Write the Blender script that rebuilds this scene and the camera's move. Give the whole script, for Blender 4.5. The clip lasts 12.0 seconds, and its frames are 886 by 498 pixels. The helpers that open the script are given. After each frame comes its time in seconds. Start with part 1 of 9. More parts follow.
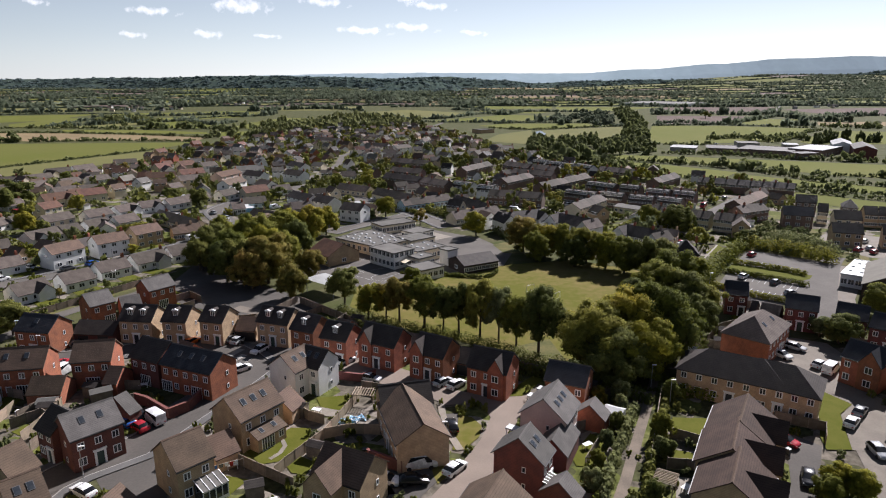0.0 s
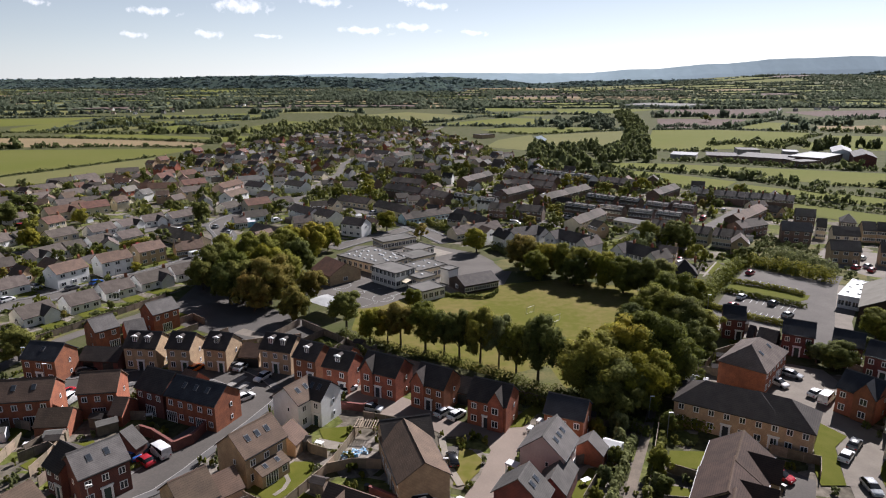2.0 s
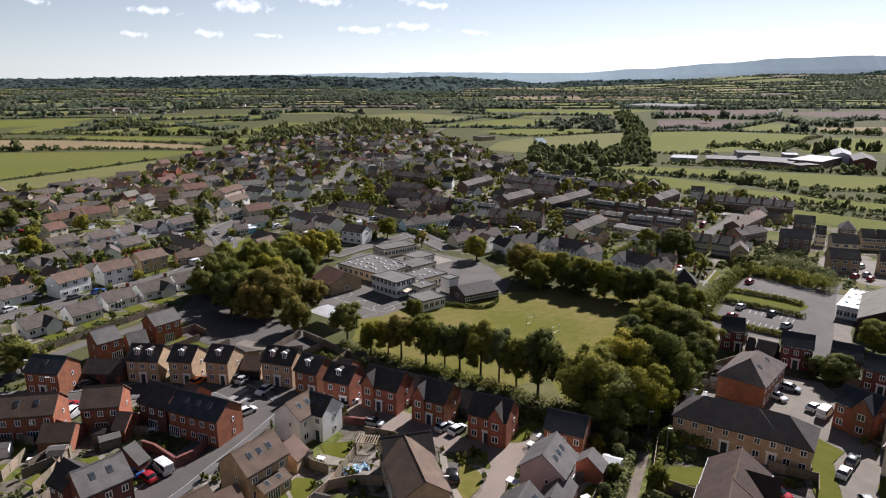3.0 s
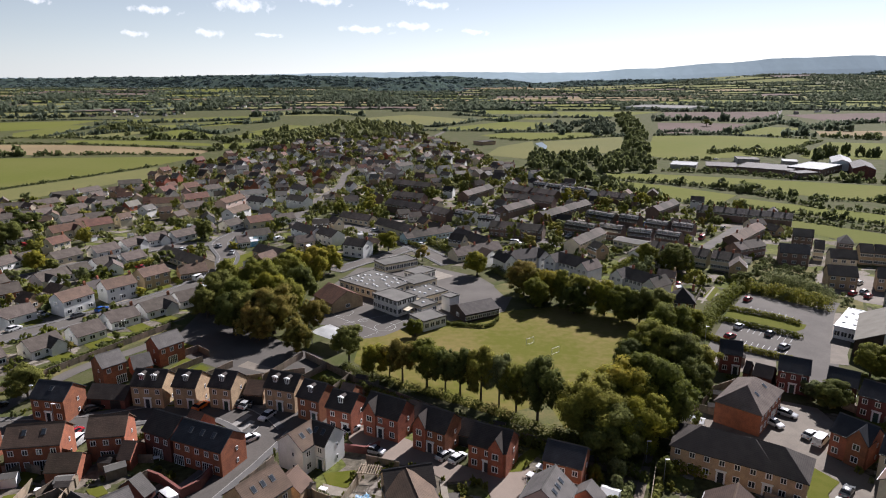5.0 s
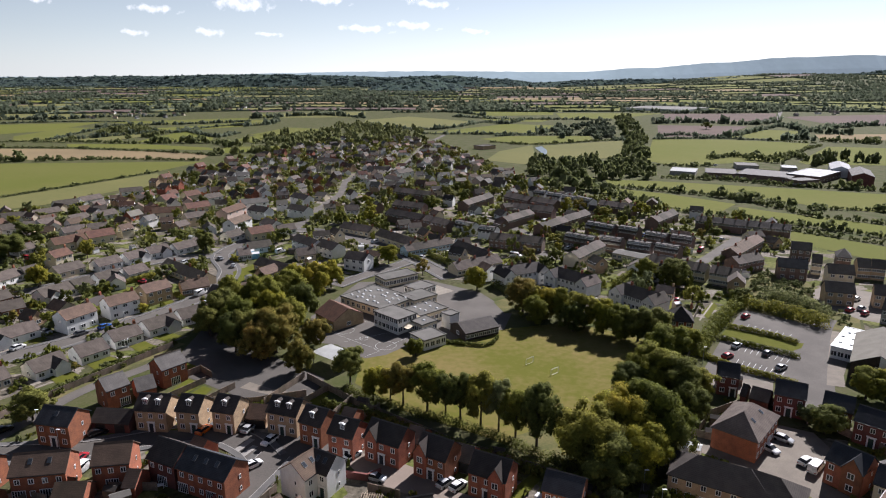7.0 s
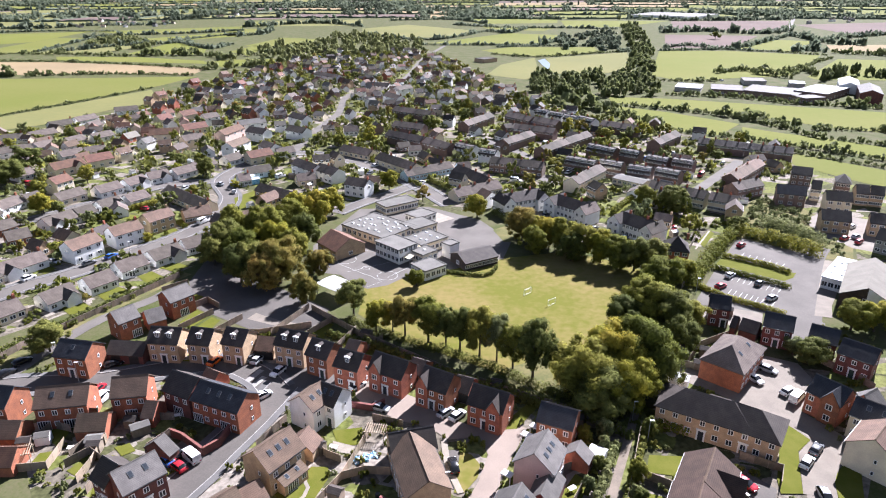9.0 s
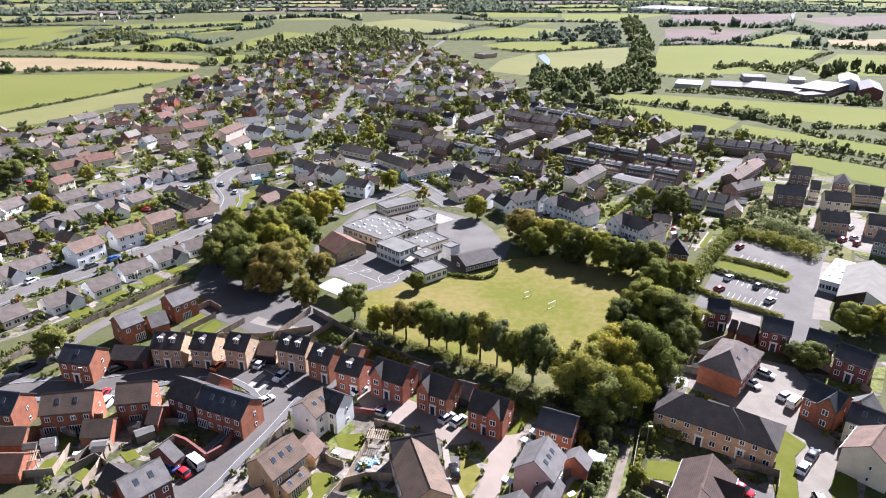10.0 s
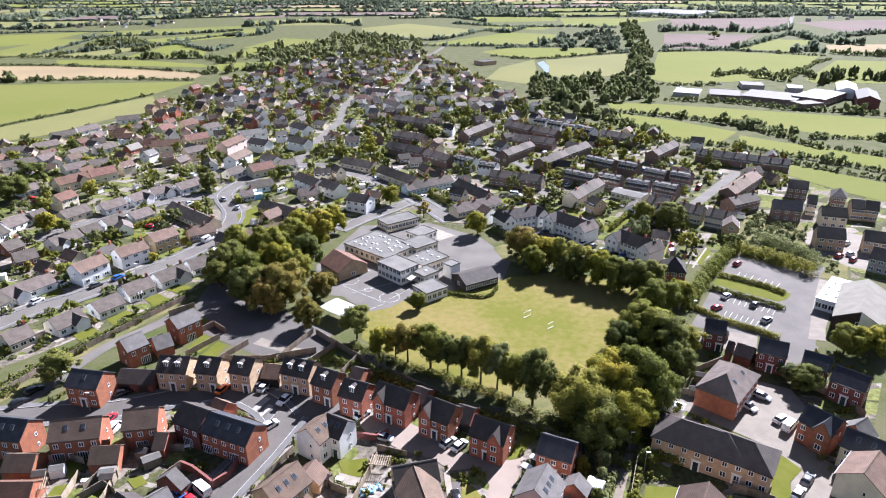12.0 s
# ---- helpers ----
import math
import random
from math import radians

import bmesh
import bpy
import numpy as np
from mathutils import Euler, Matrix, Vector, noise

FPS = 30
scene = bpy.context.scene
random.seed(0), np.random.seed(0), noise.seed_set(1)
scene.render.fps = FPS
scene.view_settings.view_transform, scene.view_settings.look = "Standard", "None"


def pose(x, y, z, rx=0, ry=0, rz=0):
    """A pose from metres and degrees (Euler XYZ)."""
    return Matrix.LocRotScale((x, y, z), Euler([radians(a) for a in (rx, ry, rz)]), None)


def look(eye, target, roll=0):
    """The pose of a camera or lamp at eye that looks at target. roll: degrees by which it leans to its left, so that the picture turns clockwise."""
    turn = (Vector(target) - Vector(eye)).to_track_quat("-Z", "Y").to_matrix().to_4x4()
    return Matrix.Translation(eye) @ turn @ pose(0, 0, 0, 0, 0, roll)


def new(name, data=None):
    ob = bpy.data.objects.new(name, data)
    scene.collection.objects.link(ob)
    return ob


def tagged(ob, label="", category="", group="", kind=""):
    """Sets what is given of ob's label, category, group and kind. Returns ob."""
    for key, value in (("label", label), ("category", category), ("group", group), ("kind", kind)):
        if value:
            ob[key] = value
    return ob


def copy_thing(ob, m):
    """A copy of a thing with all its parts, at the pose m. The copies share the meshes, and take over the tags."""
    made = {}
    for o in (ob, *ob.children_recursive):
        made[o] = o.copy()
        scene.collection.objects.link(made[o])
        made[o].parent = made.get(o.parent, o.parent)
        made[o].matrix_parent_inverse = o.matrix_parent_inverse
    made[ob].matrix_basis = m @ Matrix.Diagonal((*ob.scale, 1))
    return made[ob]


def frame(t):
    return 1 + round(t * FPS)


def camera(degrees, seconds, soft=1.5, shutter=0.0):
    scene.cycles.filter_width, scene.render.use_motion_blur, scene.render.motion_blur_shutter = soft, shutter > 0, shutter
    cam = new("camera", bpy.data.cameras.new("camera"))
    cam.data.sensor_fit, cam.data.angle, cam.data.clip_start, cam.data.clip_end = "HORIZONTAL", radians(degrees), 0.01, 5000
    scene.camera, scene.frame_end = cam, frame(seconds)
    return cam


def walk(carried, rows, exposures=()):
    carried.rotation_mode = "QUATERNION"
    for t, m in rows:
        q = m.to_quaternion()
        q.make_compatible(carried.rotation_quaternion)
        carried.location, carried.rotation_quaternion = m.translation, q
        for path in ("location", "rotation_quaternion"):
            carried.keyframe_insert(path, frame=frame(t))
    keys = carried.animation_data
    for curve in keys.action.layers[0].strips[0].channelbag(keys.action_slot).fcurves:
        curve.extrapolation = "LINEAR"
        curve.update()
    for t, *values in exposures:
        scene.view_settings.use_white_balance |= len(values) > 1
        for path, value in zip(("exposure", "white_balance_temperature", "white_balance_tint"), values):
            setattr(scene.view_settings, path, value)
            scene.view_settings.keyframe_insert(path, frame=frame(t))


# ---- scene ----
cam = camera(69.0, 12.0, soft=1.1)
METRES, EYE, TILT, LEAN, TURN = 37.5, 54.0, -14.6, 0.0, 0.0
ROWS = [
    (0.0, 0.0, 0.0, 0.0, -0.0, 0.0, -0.0),
    (0.5, -0.0005, -0.0112, 0.0397, 0.01, -0.03, 0.01),
    (1.0, -0.001, -0.0228, 0.0807, 0.03, -0.04, 0.01),
    (1.5, -0.0009, -0.0336, 0.1222, 0.04, -0.05, 0.01),
    (2.0, -0.0007, -0.0436, 0.1636, 0.06, -0.08, -0.01),
    (2.5, -0.0013, -0.0539, 0.2051, 0.07, -0.12, -0.03),
    (3.0, -0.0025, -0.0633, 0.2463, 0.08, -0.16, -0.03),
    (5.0, -0.0053, -0.1055, 0.4089, 0.11, -0.27, -0.07),
    (5.5, -0.006, -0.116, 0.4504, 0.11, -0.29, -0.08),
    (6.0, -0.0064, -0.1273, 0.4917, 0.11, -0.3, -0.09),
    (6.5, -0.0069, -0.1361, 0.5318, 0.11, -0.31, -0.11),
    (7.0, -0.0079, -0.1463, 0.5727, 0.11, -0.41, -0.12),
    (7.2, -0.0081, -0.1504, 0.5887, 0.11, -0.81, -0.12),
    (8.8, -0.0097, -0.1829, 0.7168, 0.11, -7.52, -0.08),
    (9.0, -0.0099, -0.187, 0.7328, 0.11, -8.26, -0.08),
    (9.5, -0.0128, -0.1965, 0.7745, 0.1, -8.9, -0.06),
    (10.0, -0.0154, -0.2064, 0.8146, 0.09, -8.89, -0.04),
    (10.5, -0.0177, -0.2172, 0.8557, 0.07, -8.88, -0.03),
    (11.0, -0.0197, -0.2271, 0.8964, 0.07, -8.85, -0.0),
    (11.5, -0.0211, -0.2359, 0.9359, 0.06, -8.82, 0.04),
    (12.0, -0.0221, -0.2449, 0.9689, 0.05, -8.77, 0.1),
]
walk(cam, [(t, pose(0, 0, EYE, TILT, LEAN, TURN) @ pose(METRES * x, METRES * y, METRES * z, 90 + pitch, roll, yaw)) for t, x, y, z, yaw, pitch, roll in ROWS], [(0.0, 0.94, 6150, 17), (7.2, 0.97, 6100, 17), (8.8, 2.12, 5800, 20), (12.0, 2.12, 5620, 19)])

# ---------------------------------------------------------------- world and sun
SUN_AZ, SUN_EL = 35.0, 37.5
world = bpy.data.worlds.new("sky")
scene.world = world
world.use_nodes = True
wt = world.node_tree
sky = wt.nodes.new("ShaderNodeTexSky")
sky.sky_type, sky.sun_disc = "NISHITA", False
sky.sun_elevation, sky.sun_rotation = radians(SUN_EL), radians(SUN_AZ)
sky.air_density, sky.dust_density, sky.ozone_density = 1.0, 0.3, 3.0
pale = wt.nodes.new("ShaderNodeHueSaturation")
pale.inputs["Saturation"].default_value = 0.72
wt.links.new(sky.outputs[0], pale.inputs["Color"])
wt.links.new(pale.outputs[0], wt.nodes["Background"].inputs[0])
wt.nodes["Background"].inputs[1].default_value = 0.029
# the pale haze that lies along the horizon all round
way_up = wt.nodes.new("ShaderNodeSeparateXYZ")
wt.links.new(wt.nodes.new("ShaderNodeTexCoord").outputs["Generated"], way_up.inputs[0])
steep = wt.nodes.new("ShaderNodeMath")
steep.operation = "ABSOLUTE"
wt.links.new(way_up.outputs[2], steep.inputs[0])
low_sky = wt.nodes.new("ShaderNodeMath")
low_sky.operation = "SUBTRACT"
low_sky.inputs[0].default_value = 1.0
wt.links.new(steep.outputs[0], low_sky.inputs[1])
haze = wt.nodes.new("ShaderNodeMath")
haze.operation, haze.inputs[1].default_value = "POWER", 6.0
wt.links.new(low_sky.outputs[0], haze.inputs[0])
haze_k = wt.nodes.new("ShaderNodeMath")
haze_k.operation = "MULTIPLY"
wt.links.new(haze.outputs[0], haze_k.inputs[0])
# it is brightest below the sun and thin on the far side
sunward = wt.nodes.new("ShaderNodeVectorMath")
sunward.operation, sunward.inputs[1].default_value = "DOT_PRODUCT", (math.sin(radians(SUN_AZ)), math.cos(radians(SUN_AZ)), 0)
wt.links.new(way_up.inputs[0].links[0].from_socket, sunward.inputs[0])
glow = wt.nodes.new("ShaderNodeMapRange")
wt.links.new(sunward.outputs["Value"], glow.inputs[0])
glow.inputs[1].default_value, glow.inputs[2].default_value, glow.inputs[3].default_value, glow.inputs[4].default_value = -0.6, 1.0, 0.03, 0.4
wt.links.new(glow.outputs[0], haze_k.inputs[1])
veil = wt.nodes.new("ShaderNodeBackground")
veil.inputs[0].default_value = (0.88, 0.97, 1.0, 1)
wt.links.new(haze_k.outputs[0], veil.inputs[1])
both = wt.nodes.new("ShaderNodeAddShader")
wt.links.new(wt.nodes["Background"].outputs[0], both.inputs[0])
wt.links.new(veil.outputs[0], both.inputs[1])
wt.links.new(both.outputs[0], wt.nodes["World Output"].inputs[0])

sun = new("sun", bpy.data.lights.new("sun", "SUN"))
sun.data.energy, sun.data.angle, sun.data.color = 5.0, radians(0.53), (1.0, 0.965, 0.92)
sun_way = Vector((math.sin(radians(SUN_AZ)) * math.cos(radians(SUN_EL)), math.cos(radians(SUN_AZ)) * math.cos(radians(SUN_EL)), math.sin(radians(SUN_EL))))
sun.matrix_world = look(sun_way * 300, (0, 0, 0))


# ---------------------------------------------------------------- materials
def mat(name, base, second=None, rough=0.85, scale=1.5, fine=14.0, amount=0.5, bump=0.15, metal=0.0, spread=0.0, island=0.0, courses=0.0, leaf=0.0, spec=0.4):
    """base and second mixed by noise at two scales; spread: change of value from object to object; courses: height of a tile or brick course."""
    m = bpy.data.materials.new(name)
    m.use_nodes = True
    t = m.node_tree
    n, link = t.nodes, t.links.new
    p = n["Principled BSDF"]
    p.inputs["Roughness"].default_value, p.inputs["Metallic"].default_value = rough, metal
    p.inputs["Specular IOR Level"].default_value = spec
    co = n.new("ShaderNodeTexCoord").outputs["Object"]
    big, small = n.new("ShaderNodeTexNoise"), n.new("ShaderNodeTexNoise")
    for node, s in ((big, scale), (small, fine)):
        node.inputs["Scale"].default_value, node.inputs["Detail"].default_value = s, 4
        link(co, node.inputs["Vector"])
    add = n.new("ShaderNodeMath")
    add.operation = "MULTIPLY_ADD"
    link(small.outputs[0], add.inputs[0])
    add.inputs[1].default_value = 0.6
    link(big.outputs[0], add.inputs[2])
    ramp = n.new("ShaderNodeMapRange")
    link(add.outputs[0], ramp.inputs[0])
    ramp.inputs[1].default_value, ramp.inputs[2].default_value = 0.8 - 0.3 * amount - 0.05, 0.8 + 0.3 * amount
    mix = n.new("ShaderNodeMix")
    mix.data_type = "RGBA"
    link(ramp.outputs[0], mix.inputs[0])
    second = second or tuple(c * 0.72 for c in base)
    mix.inputs[6].default_value, mix.inputs[7].default_value = (*base, 1), (*second, 1)
    colour, height = mix.outputs[2], small.outputs[0]
    if courses:
        sep = n.new("ShaderNodeSeparateXYZ")
        link(co, sep.inputs[0])
        saw = n.new("ShaderNodeMath")
        saw.operation = "FRACT"
        div = n.new("ShaderNodeMath")
        div.operation = "DIVIDE"
        link(sep.outputs[2], div.inputs[0])
        div.inputs[1].default_value = courses
        link(div.outputs[0], saw.inputs[0])
        line = n.new("ShaderNodeMapRange")
        link(saw.outputs[0], line.inputs[0])
        line.inputs[1].default_value, line.inputs[2].default_value, line.inputs[3].default_value, line.inputs[4].default_value = 0.0, 0.3, 0.62, 1.0
        dark = n.new("ShaderNodeMix")
        dark.data_type, dark.blend_type = "RGBA", "MULTIPLY"
        dark.inputs[0].default_value = 1.0
        link(colour, dark.inputs[6])
        link(line.outputs[0], dark.inputs[7])
        colour, height = dark.outputs[2], saw.outputs[0]
    if spread or island:
        rnd = n.new("ShaderNodeObjectInfo").outputs["Random"] if spread else n.new("ShaderNodeNewGeometry").outputs["Random Per Island"]
        k = spread or island
        val = n.new("ShaderNodeMapRange")
        link(rnd, val.inputs[0])
        val.inputs[3].default_value, val.inputs[4].default_value = 1 - k, 1 + k
        hsv = n.new("ShaderNodeHueSaturation")
        link(val.outputs[0], hsv.inputs["Value"])
        if spread:
            hue = n.new("ShaderNodeMapRange")
            link(rnd, hue.inputs[0])
            hue.inputs[3].default_value, hue.inputs[4].default_value = 0.5 + 0.06 * k, 0.5 - 0.06 * k
            link(hue.outputs[0], hsv.inputs["Hue"])
        link(colour, hsv.inputs["Color"])
        colour = hsv.outputs[0]
        if spread and island:
            isl = n.new("ShaderNodeMapRange")
            link(n.new("ShaderNodeNewGeometry").outputs["Random Per Island"], isl.inputs[0])
            isl.inputs[3].default_value, isl.inputs[4].default_value = 1 - island, 1 + island
            hs2 = n.new("ShaderNodeHueSaturation")
            link(isl.outputs[0], hs2.inputs["Value"])
            link(colour, hs2.inputs["Color"])
            colour = hs2.outputs[0]
    link(colour, p.inputs["Base Color"])
    if bump:
        b = n.new("ShaderNodeBump")
        b.inputs["Strength"].default_value, b.inputs["Distance"].default_value = bump, 0.05
        link(height, b.inputs["Height"])
        link(b.outputs[0], p.inputs["Normal"])
    if leaf:
        tr = n.new("ShaderNodeBsdfTranslucent")
        link(colour, tr.inputs[0])
        sh = n.new("ShaderNodeMixShader")
        sh.inputs[0].default_value = leaf
        link(p.outputs[0], sh.inputs[1])
        link(tr.outputs[0], sh.inputs[2])
        link(sh.outputs[0], n["Material Output"].inputs[0])
    return m


BRICK = {
    "red": mat("red_brick", (0.345, 0.118, 0.058), (0.225, 0.08, 0.045), scale=0.8, fine=9, courses=0.225, bump=0.2, spread=0.15),
    "dark": mat("dark_red_brick", (0.165, 0.056, 0.042), (0.11, 0.042, 0.036), scale=0.8, fine=9, courses=0.225, bump=0.2, spread=0.12),
    "buff": mat("buff_brick", (0.5, 0.355, 0.215), (0.36, 0.25, 0.155), scale=0.8, fine=9, courses=0.225, bump=0.2, spread=0.12),
    "white": mat("white_render", (0.77, 0.76, 0.74), (0.66, 0.65, 0.62), scale=0.5, fine=4, bump=0.05, spread=0.06),
    "cream": mat("cream_render", (0.66, 0.58, 0.42), (0.56, 0.48, 0.35), scale=0.5, fine=4, bump=0.05, spread=0.1),
    "pink": mat("pale_pink_render", (0.55, 0.42, 0.36), (0.47, 0.36, 0.31), scale=0.5, fine=4, bump=0.05),
    "brown": mat("brown_brick", (0.2, 0.13, 0.1), (0.14, 0.095, 0.075), scale=0.8, fine=9, courses=0.225, bump=0.2, spread=0.2),
    "grey": mat("grey_stone_wall", (0.36, 0.34, 0.31), (0.24, 0.22, 0.2), scale=1.2, fine=6, spread=0.15),
    "black": mat("dark_stained_boarding", (0.06, 0.04, 0.03), (0.035, 0.025, 0.02), scale=1.2, fine=10, courses=0.15),
    "blue": mat("pale_blue_render", (0.42, 0.56, 0.66), (0.36, 0.5, 0.6), scale=0.5, fine=4, bump=0.05),
}
ROOF = {
    "slate": mat("grey_slate", (0.13, 0.12, 0.111), (0.092, 0.085, 0.079), rough=0.8, scale=0.6, fine=7, courses=0.17, bump=0.3, spread=0.2, spec=0.14),
    "navy": mat("dark_slate", (0.046, 0.048, 0.054), (0.032, 0.033, 0.037), rough=0.8, scale=0.6, fine=7, courses=0.17, bump=0.3, spread=0.15, spec=0.14),
    "dark": mat("dark_brown_tile", (0.064, 0.054, 0.047), (0.045, 0.038, 0.034), rough=0.75, scale=0.6, fine=7, courses=0.2, bump=0.35, spread=0.15, spec=0.14),
    "brown": mat("brown_tile", (0.15, 0.102, 0.073), (0.1, 0.07, 0.052), rough=0.8, scale=0.5, fine=6, courses=0.2, bump=0.35, spread=0.14, spec=0.14),
    "umber": mat("dark_umber_tile", (0.078, 0.052, 0.04), (0.052, 0.036, 0.029), rough=0.8, scale=0.5, fine=6, courses=0.2, bump=0.35, spread=0.1, spec=0.14),
    "grey": mat("weathered_grey_brown_tile", (0.114, 0.096, 0.079), (0.075, 0.062, 0.052), rough=0.85, scale=0.5, fine=5, courses=0.22, bump=0.3, spread=0.32, spec=0.14),
    "orange": mat("orange_clay_tile", (0.15, 0.08, 0.054), (0.1, 0.056, 0.042), rough=0.8, scale=0.5, fine=6, courses=0.2, bump=0.3, spread=0.2, spec=0.14),
    "lead": mat("pale_grey_membrane", (0.14, 0.133, 0.12), (0.098, 0.092, 0.083), rough=0.85, scale=0.25, fine=3, bump=0.05, spread=0.1, spec=0.12),
    "metal": mat("pale_metal_sheet", (0.3, 0.3, 0.3), (0.22, 0.22, 0.22), rough=0.7, scale=0.3, fine=4, bump=0.1, spec=0.12),
    "beige": mat("grey_beige_roof_sheet", (0.18, 0.165, 0.138), (0.142, 0.13, 0.108), rough=0.8, scale=0.3, fine=4, bump=0.1, spec=0.1),
    "white": mat("white_roof_sheet", (0.6, 0.6, 0.59), (0.5, 0.5, 0.49), rough=0.5, scale=0.3, fine=3, bump=0.03, spec=0.12),
}
FRAME = mat("white_upvc", (0.8, 0.8, 0.79), (0.74, 0.74, 0.73), rough=0.35, bump=0, amount=0.3)
PANE = mat("window_glass", (0.025, 0.03, 0.036), (0.04, 0.045, 0.05), rough=0.06, bump=0, spec=0.8)
RIM = mat("dark_grey_skylight_frame", (0.11, 0.11, 0.112), rough=0.5, bump=0)
CARGLASS = mat("tinted_car_glass", (0.012, 0.014, 0.017), (0.01, 0.011, 0.013), rough=0.2, bump=0, spec=0.12)
DARK = mat("black_plastic", (0.02, 0.02, 0.02), rough=0.5, bump=0)
DOOR = [mat("dark_painted_door", (0.025, 0.03, 0.04), rough=0.4, bump=0), mat("dark_green_door", (0.03, 0.06, 0.05), rough=0.4, bump=0)]
ASPHALT = mat("asphalt", (0.1, 0.09, 0.08), (0.075, 0.068, 0.061), rough=0.9, scale=0.12, fine=3, bump=0.1, spec=0.12)
OLDROAD = mat("worn_grey_asphalt", (0.122, 0.11, 0.098), (0.092, 0.083, 0.074), rough=0.9, scale=0.12, fine=3, bump=0.1, spec=0.12)
PAVE = mat("pavement_tarmac", (0.12, 0.115, 0.11), (0.09, 0.087, 0.083), rough=0.9, scale=0.2, fine=4, spec=0.12)
BLOCK = mat("pink_block_paving", (0.225, 0.18, 0.147), (0.178, 0.144, 0.118), rough=0.85, scale=0.15, fine=6, spec=0.12)
CONCRETE = mat("pale_concrete", (0.18, 0.156, 0.127), (0.14, 0.12, 0.099), rough=0.85, scale=0.3, fine=5, spec=0.12)
PAINT = mat("white_road_paint", (0.5, 0.5, 0.48), (0.3, 0.3, 0.29), rough=0.7, scale=2, fine=8)
KERB = mat("kerb_stone", (0.26, 0.245, 0.225), rough=0.8, scale=1)
GRAVEL = mat("pale_path_gravel", (0.19, 0.155, 0.122), (0.13, 0.108, 0.086), rough=0.95, scale=0.4, fine=6, spec=0.12)
WOOD = mat("weathered_timber", (0.24, 0.19, 0.14), (0.15, 0.12, 0.09), rough=0.85, scale=1.2, fine=12, spread=0.3)
PALEWOOD = mat("new_timber", (0.3, 0.235, 0.16), (0.22, 0.175, 0.125), rough=0.8, scale=1.2, fine=12, spread=0.2)
TANK = mat("tarpaulin_blue", (0.08, 0.35, 0.6), (0.3, 0.5, 0.65), rough=0.4, scale=1.2, amount=0.2)
TEAL = mat("teal_plastic", (0.02, 0.4, 0.28), rough=0.5)
LAWN = mat("garden_lawn", (0.074, 0.082, 0.011), (0.095, 0.096, 0.018), rough=0.95, scale=0.35, fine=5, bump=0.3, spec=0.04)
DRYLAWN = mat("dry_grass", (0.16, 0.126, 0.047), (0.1, 0.101, 0.018), rough=0.95, scale=0.035, fine=0.5, amount=0.45, bump=0.2, spec=0.04)
ROUGH = mat("rough_dry_grass", (0.145, 0.122, 0.055), (0.08, 0.085, 0.034), rough=0.95, scale=0.15, fine=1.5, amount=0.5, bump=0.3, spec=0.04)
SCRUB = mat("garden_soil_and_scrub", (0.05, 0.062, 0.018), (0.085, 0.08, 0.042), rough=0.95, scale=0.12, fine=1.6, amount=0.5, bump=0.4, spec=0.04)
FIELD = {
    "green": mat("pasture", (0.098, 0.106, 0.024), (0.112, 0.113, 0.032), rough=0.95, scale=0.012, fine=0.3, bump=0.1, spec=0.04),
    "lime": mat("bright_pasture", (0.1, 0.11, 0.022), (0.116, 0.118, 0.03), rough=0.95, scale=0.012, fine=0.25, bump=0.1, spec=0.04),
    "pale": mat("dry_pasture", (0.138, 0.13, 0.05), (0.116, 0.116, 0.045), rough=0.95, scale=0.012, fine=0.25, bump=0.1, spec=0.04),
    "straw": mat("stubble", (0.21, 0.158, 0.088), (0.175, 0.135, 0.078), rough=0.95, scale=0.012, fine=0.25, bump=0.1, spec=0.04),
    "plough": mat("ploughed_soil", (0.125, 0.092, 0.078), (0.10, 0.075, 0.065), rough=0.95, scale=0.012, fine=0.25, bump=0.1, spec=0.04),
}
BARK = mat("bark", (0.085, 0.065, 0.05), (0.05, 0.04, 0.03), rough=0.95, scale=3, fine=14, bump=0.4)
LEAF = {
    "green": mat("green_leaves", (0.185, 0.182, 0.028), (0.135, 0.142, 0.023), rough=0.85, spec=0.12, scale=0.25, fine=2.0, bump=0, spread=0.3, island=0.22, leaf=0.38),
    "dark": mat("dark_leaves", (0.135, 0.142, 0.032), (0.1, 0.11, 0.026), rough=0.85, spec=0.12, scale=0.25, fine=2.0, bump=0, spread=0.25, island=0.22, leaf=0.34),
    "olive": mat("yellowing_leaves", (0.27, 0.232, 0.026), (0.17, 0.18, 0.022), rough=0.85, spec=0.12, scale=0.2, fine=1.5, bump=0, spread=0.25, island=0.22, leaf=0.4),
    "rust": mat("turning_brown_leaves", (0.235, 0.172, 0.04), (0.152, 0.142, 0.03), rough=0.85, spec=0.12, scale=0.2, fine=1.5, bump=0, spread=0.25, island=0.22, leaf=0.4),
    "silver": mat("grey_green_leaves", (0.185, 0.197, 0.078), (0.13, 0.146, 0.056), rough=0.85, spec=0.12, scale=0.25, fine=2.0, bump=0, spread=0.2, island=0.25, leaf=0.42),
    # leaves of the skyline ridges, with blue distance haze painted in
    "ridge": mat("haze_tinted_ridge_leaves", (0.16, 0.205, 0.19), (0.12, 0.16, 0.155), rough=0.9, spec=0.05, scale=0.01, fine=0.1, bump=0, island=0.15, leaf=0.45),
    # far trees and hedges: leaf colour paled and greyed to imitate haze
    "far": mat("hazed_field_tree_leaves", (0.15, 0.172, 0.115), (0.11, 0.13, 0.085), rough=0.9, spec=0.1, scale=0.01, fine=0.1, bump=0, island=0.25, leaf=0.45),
}


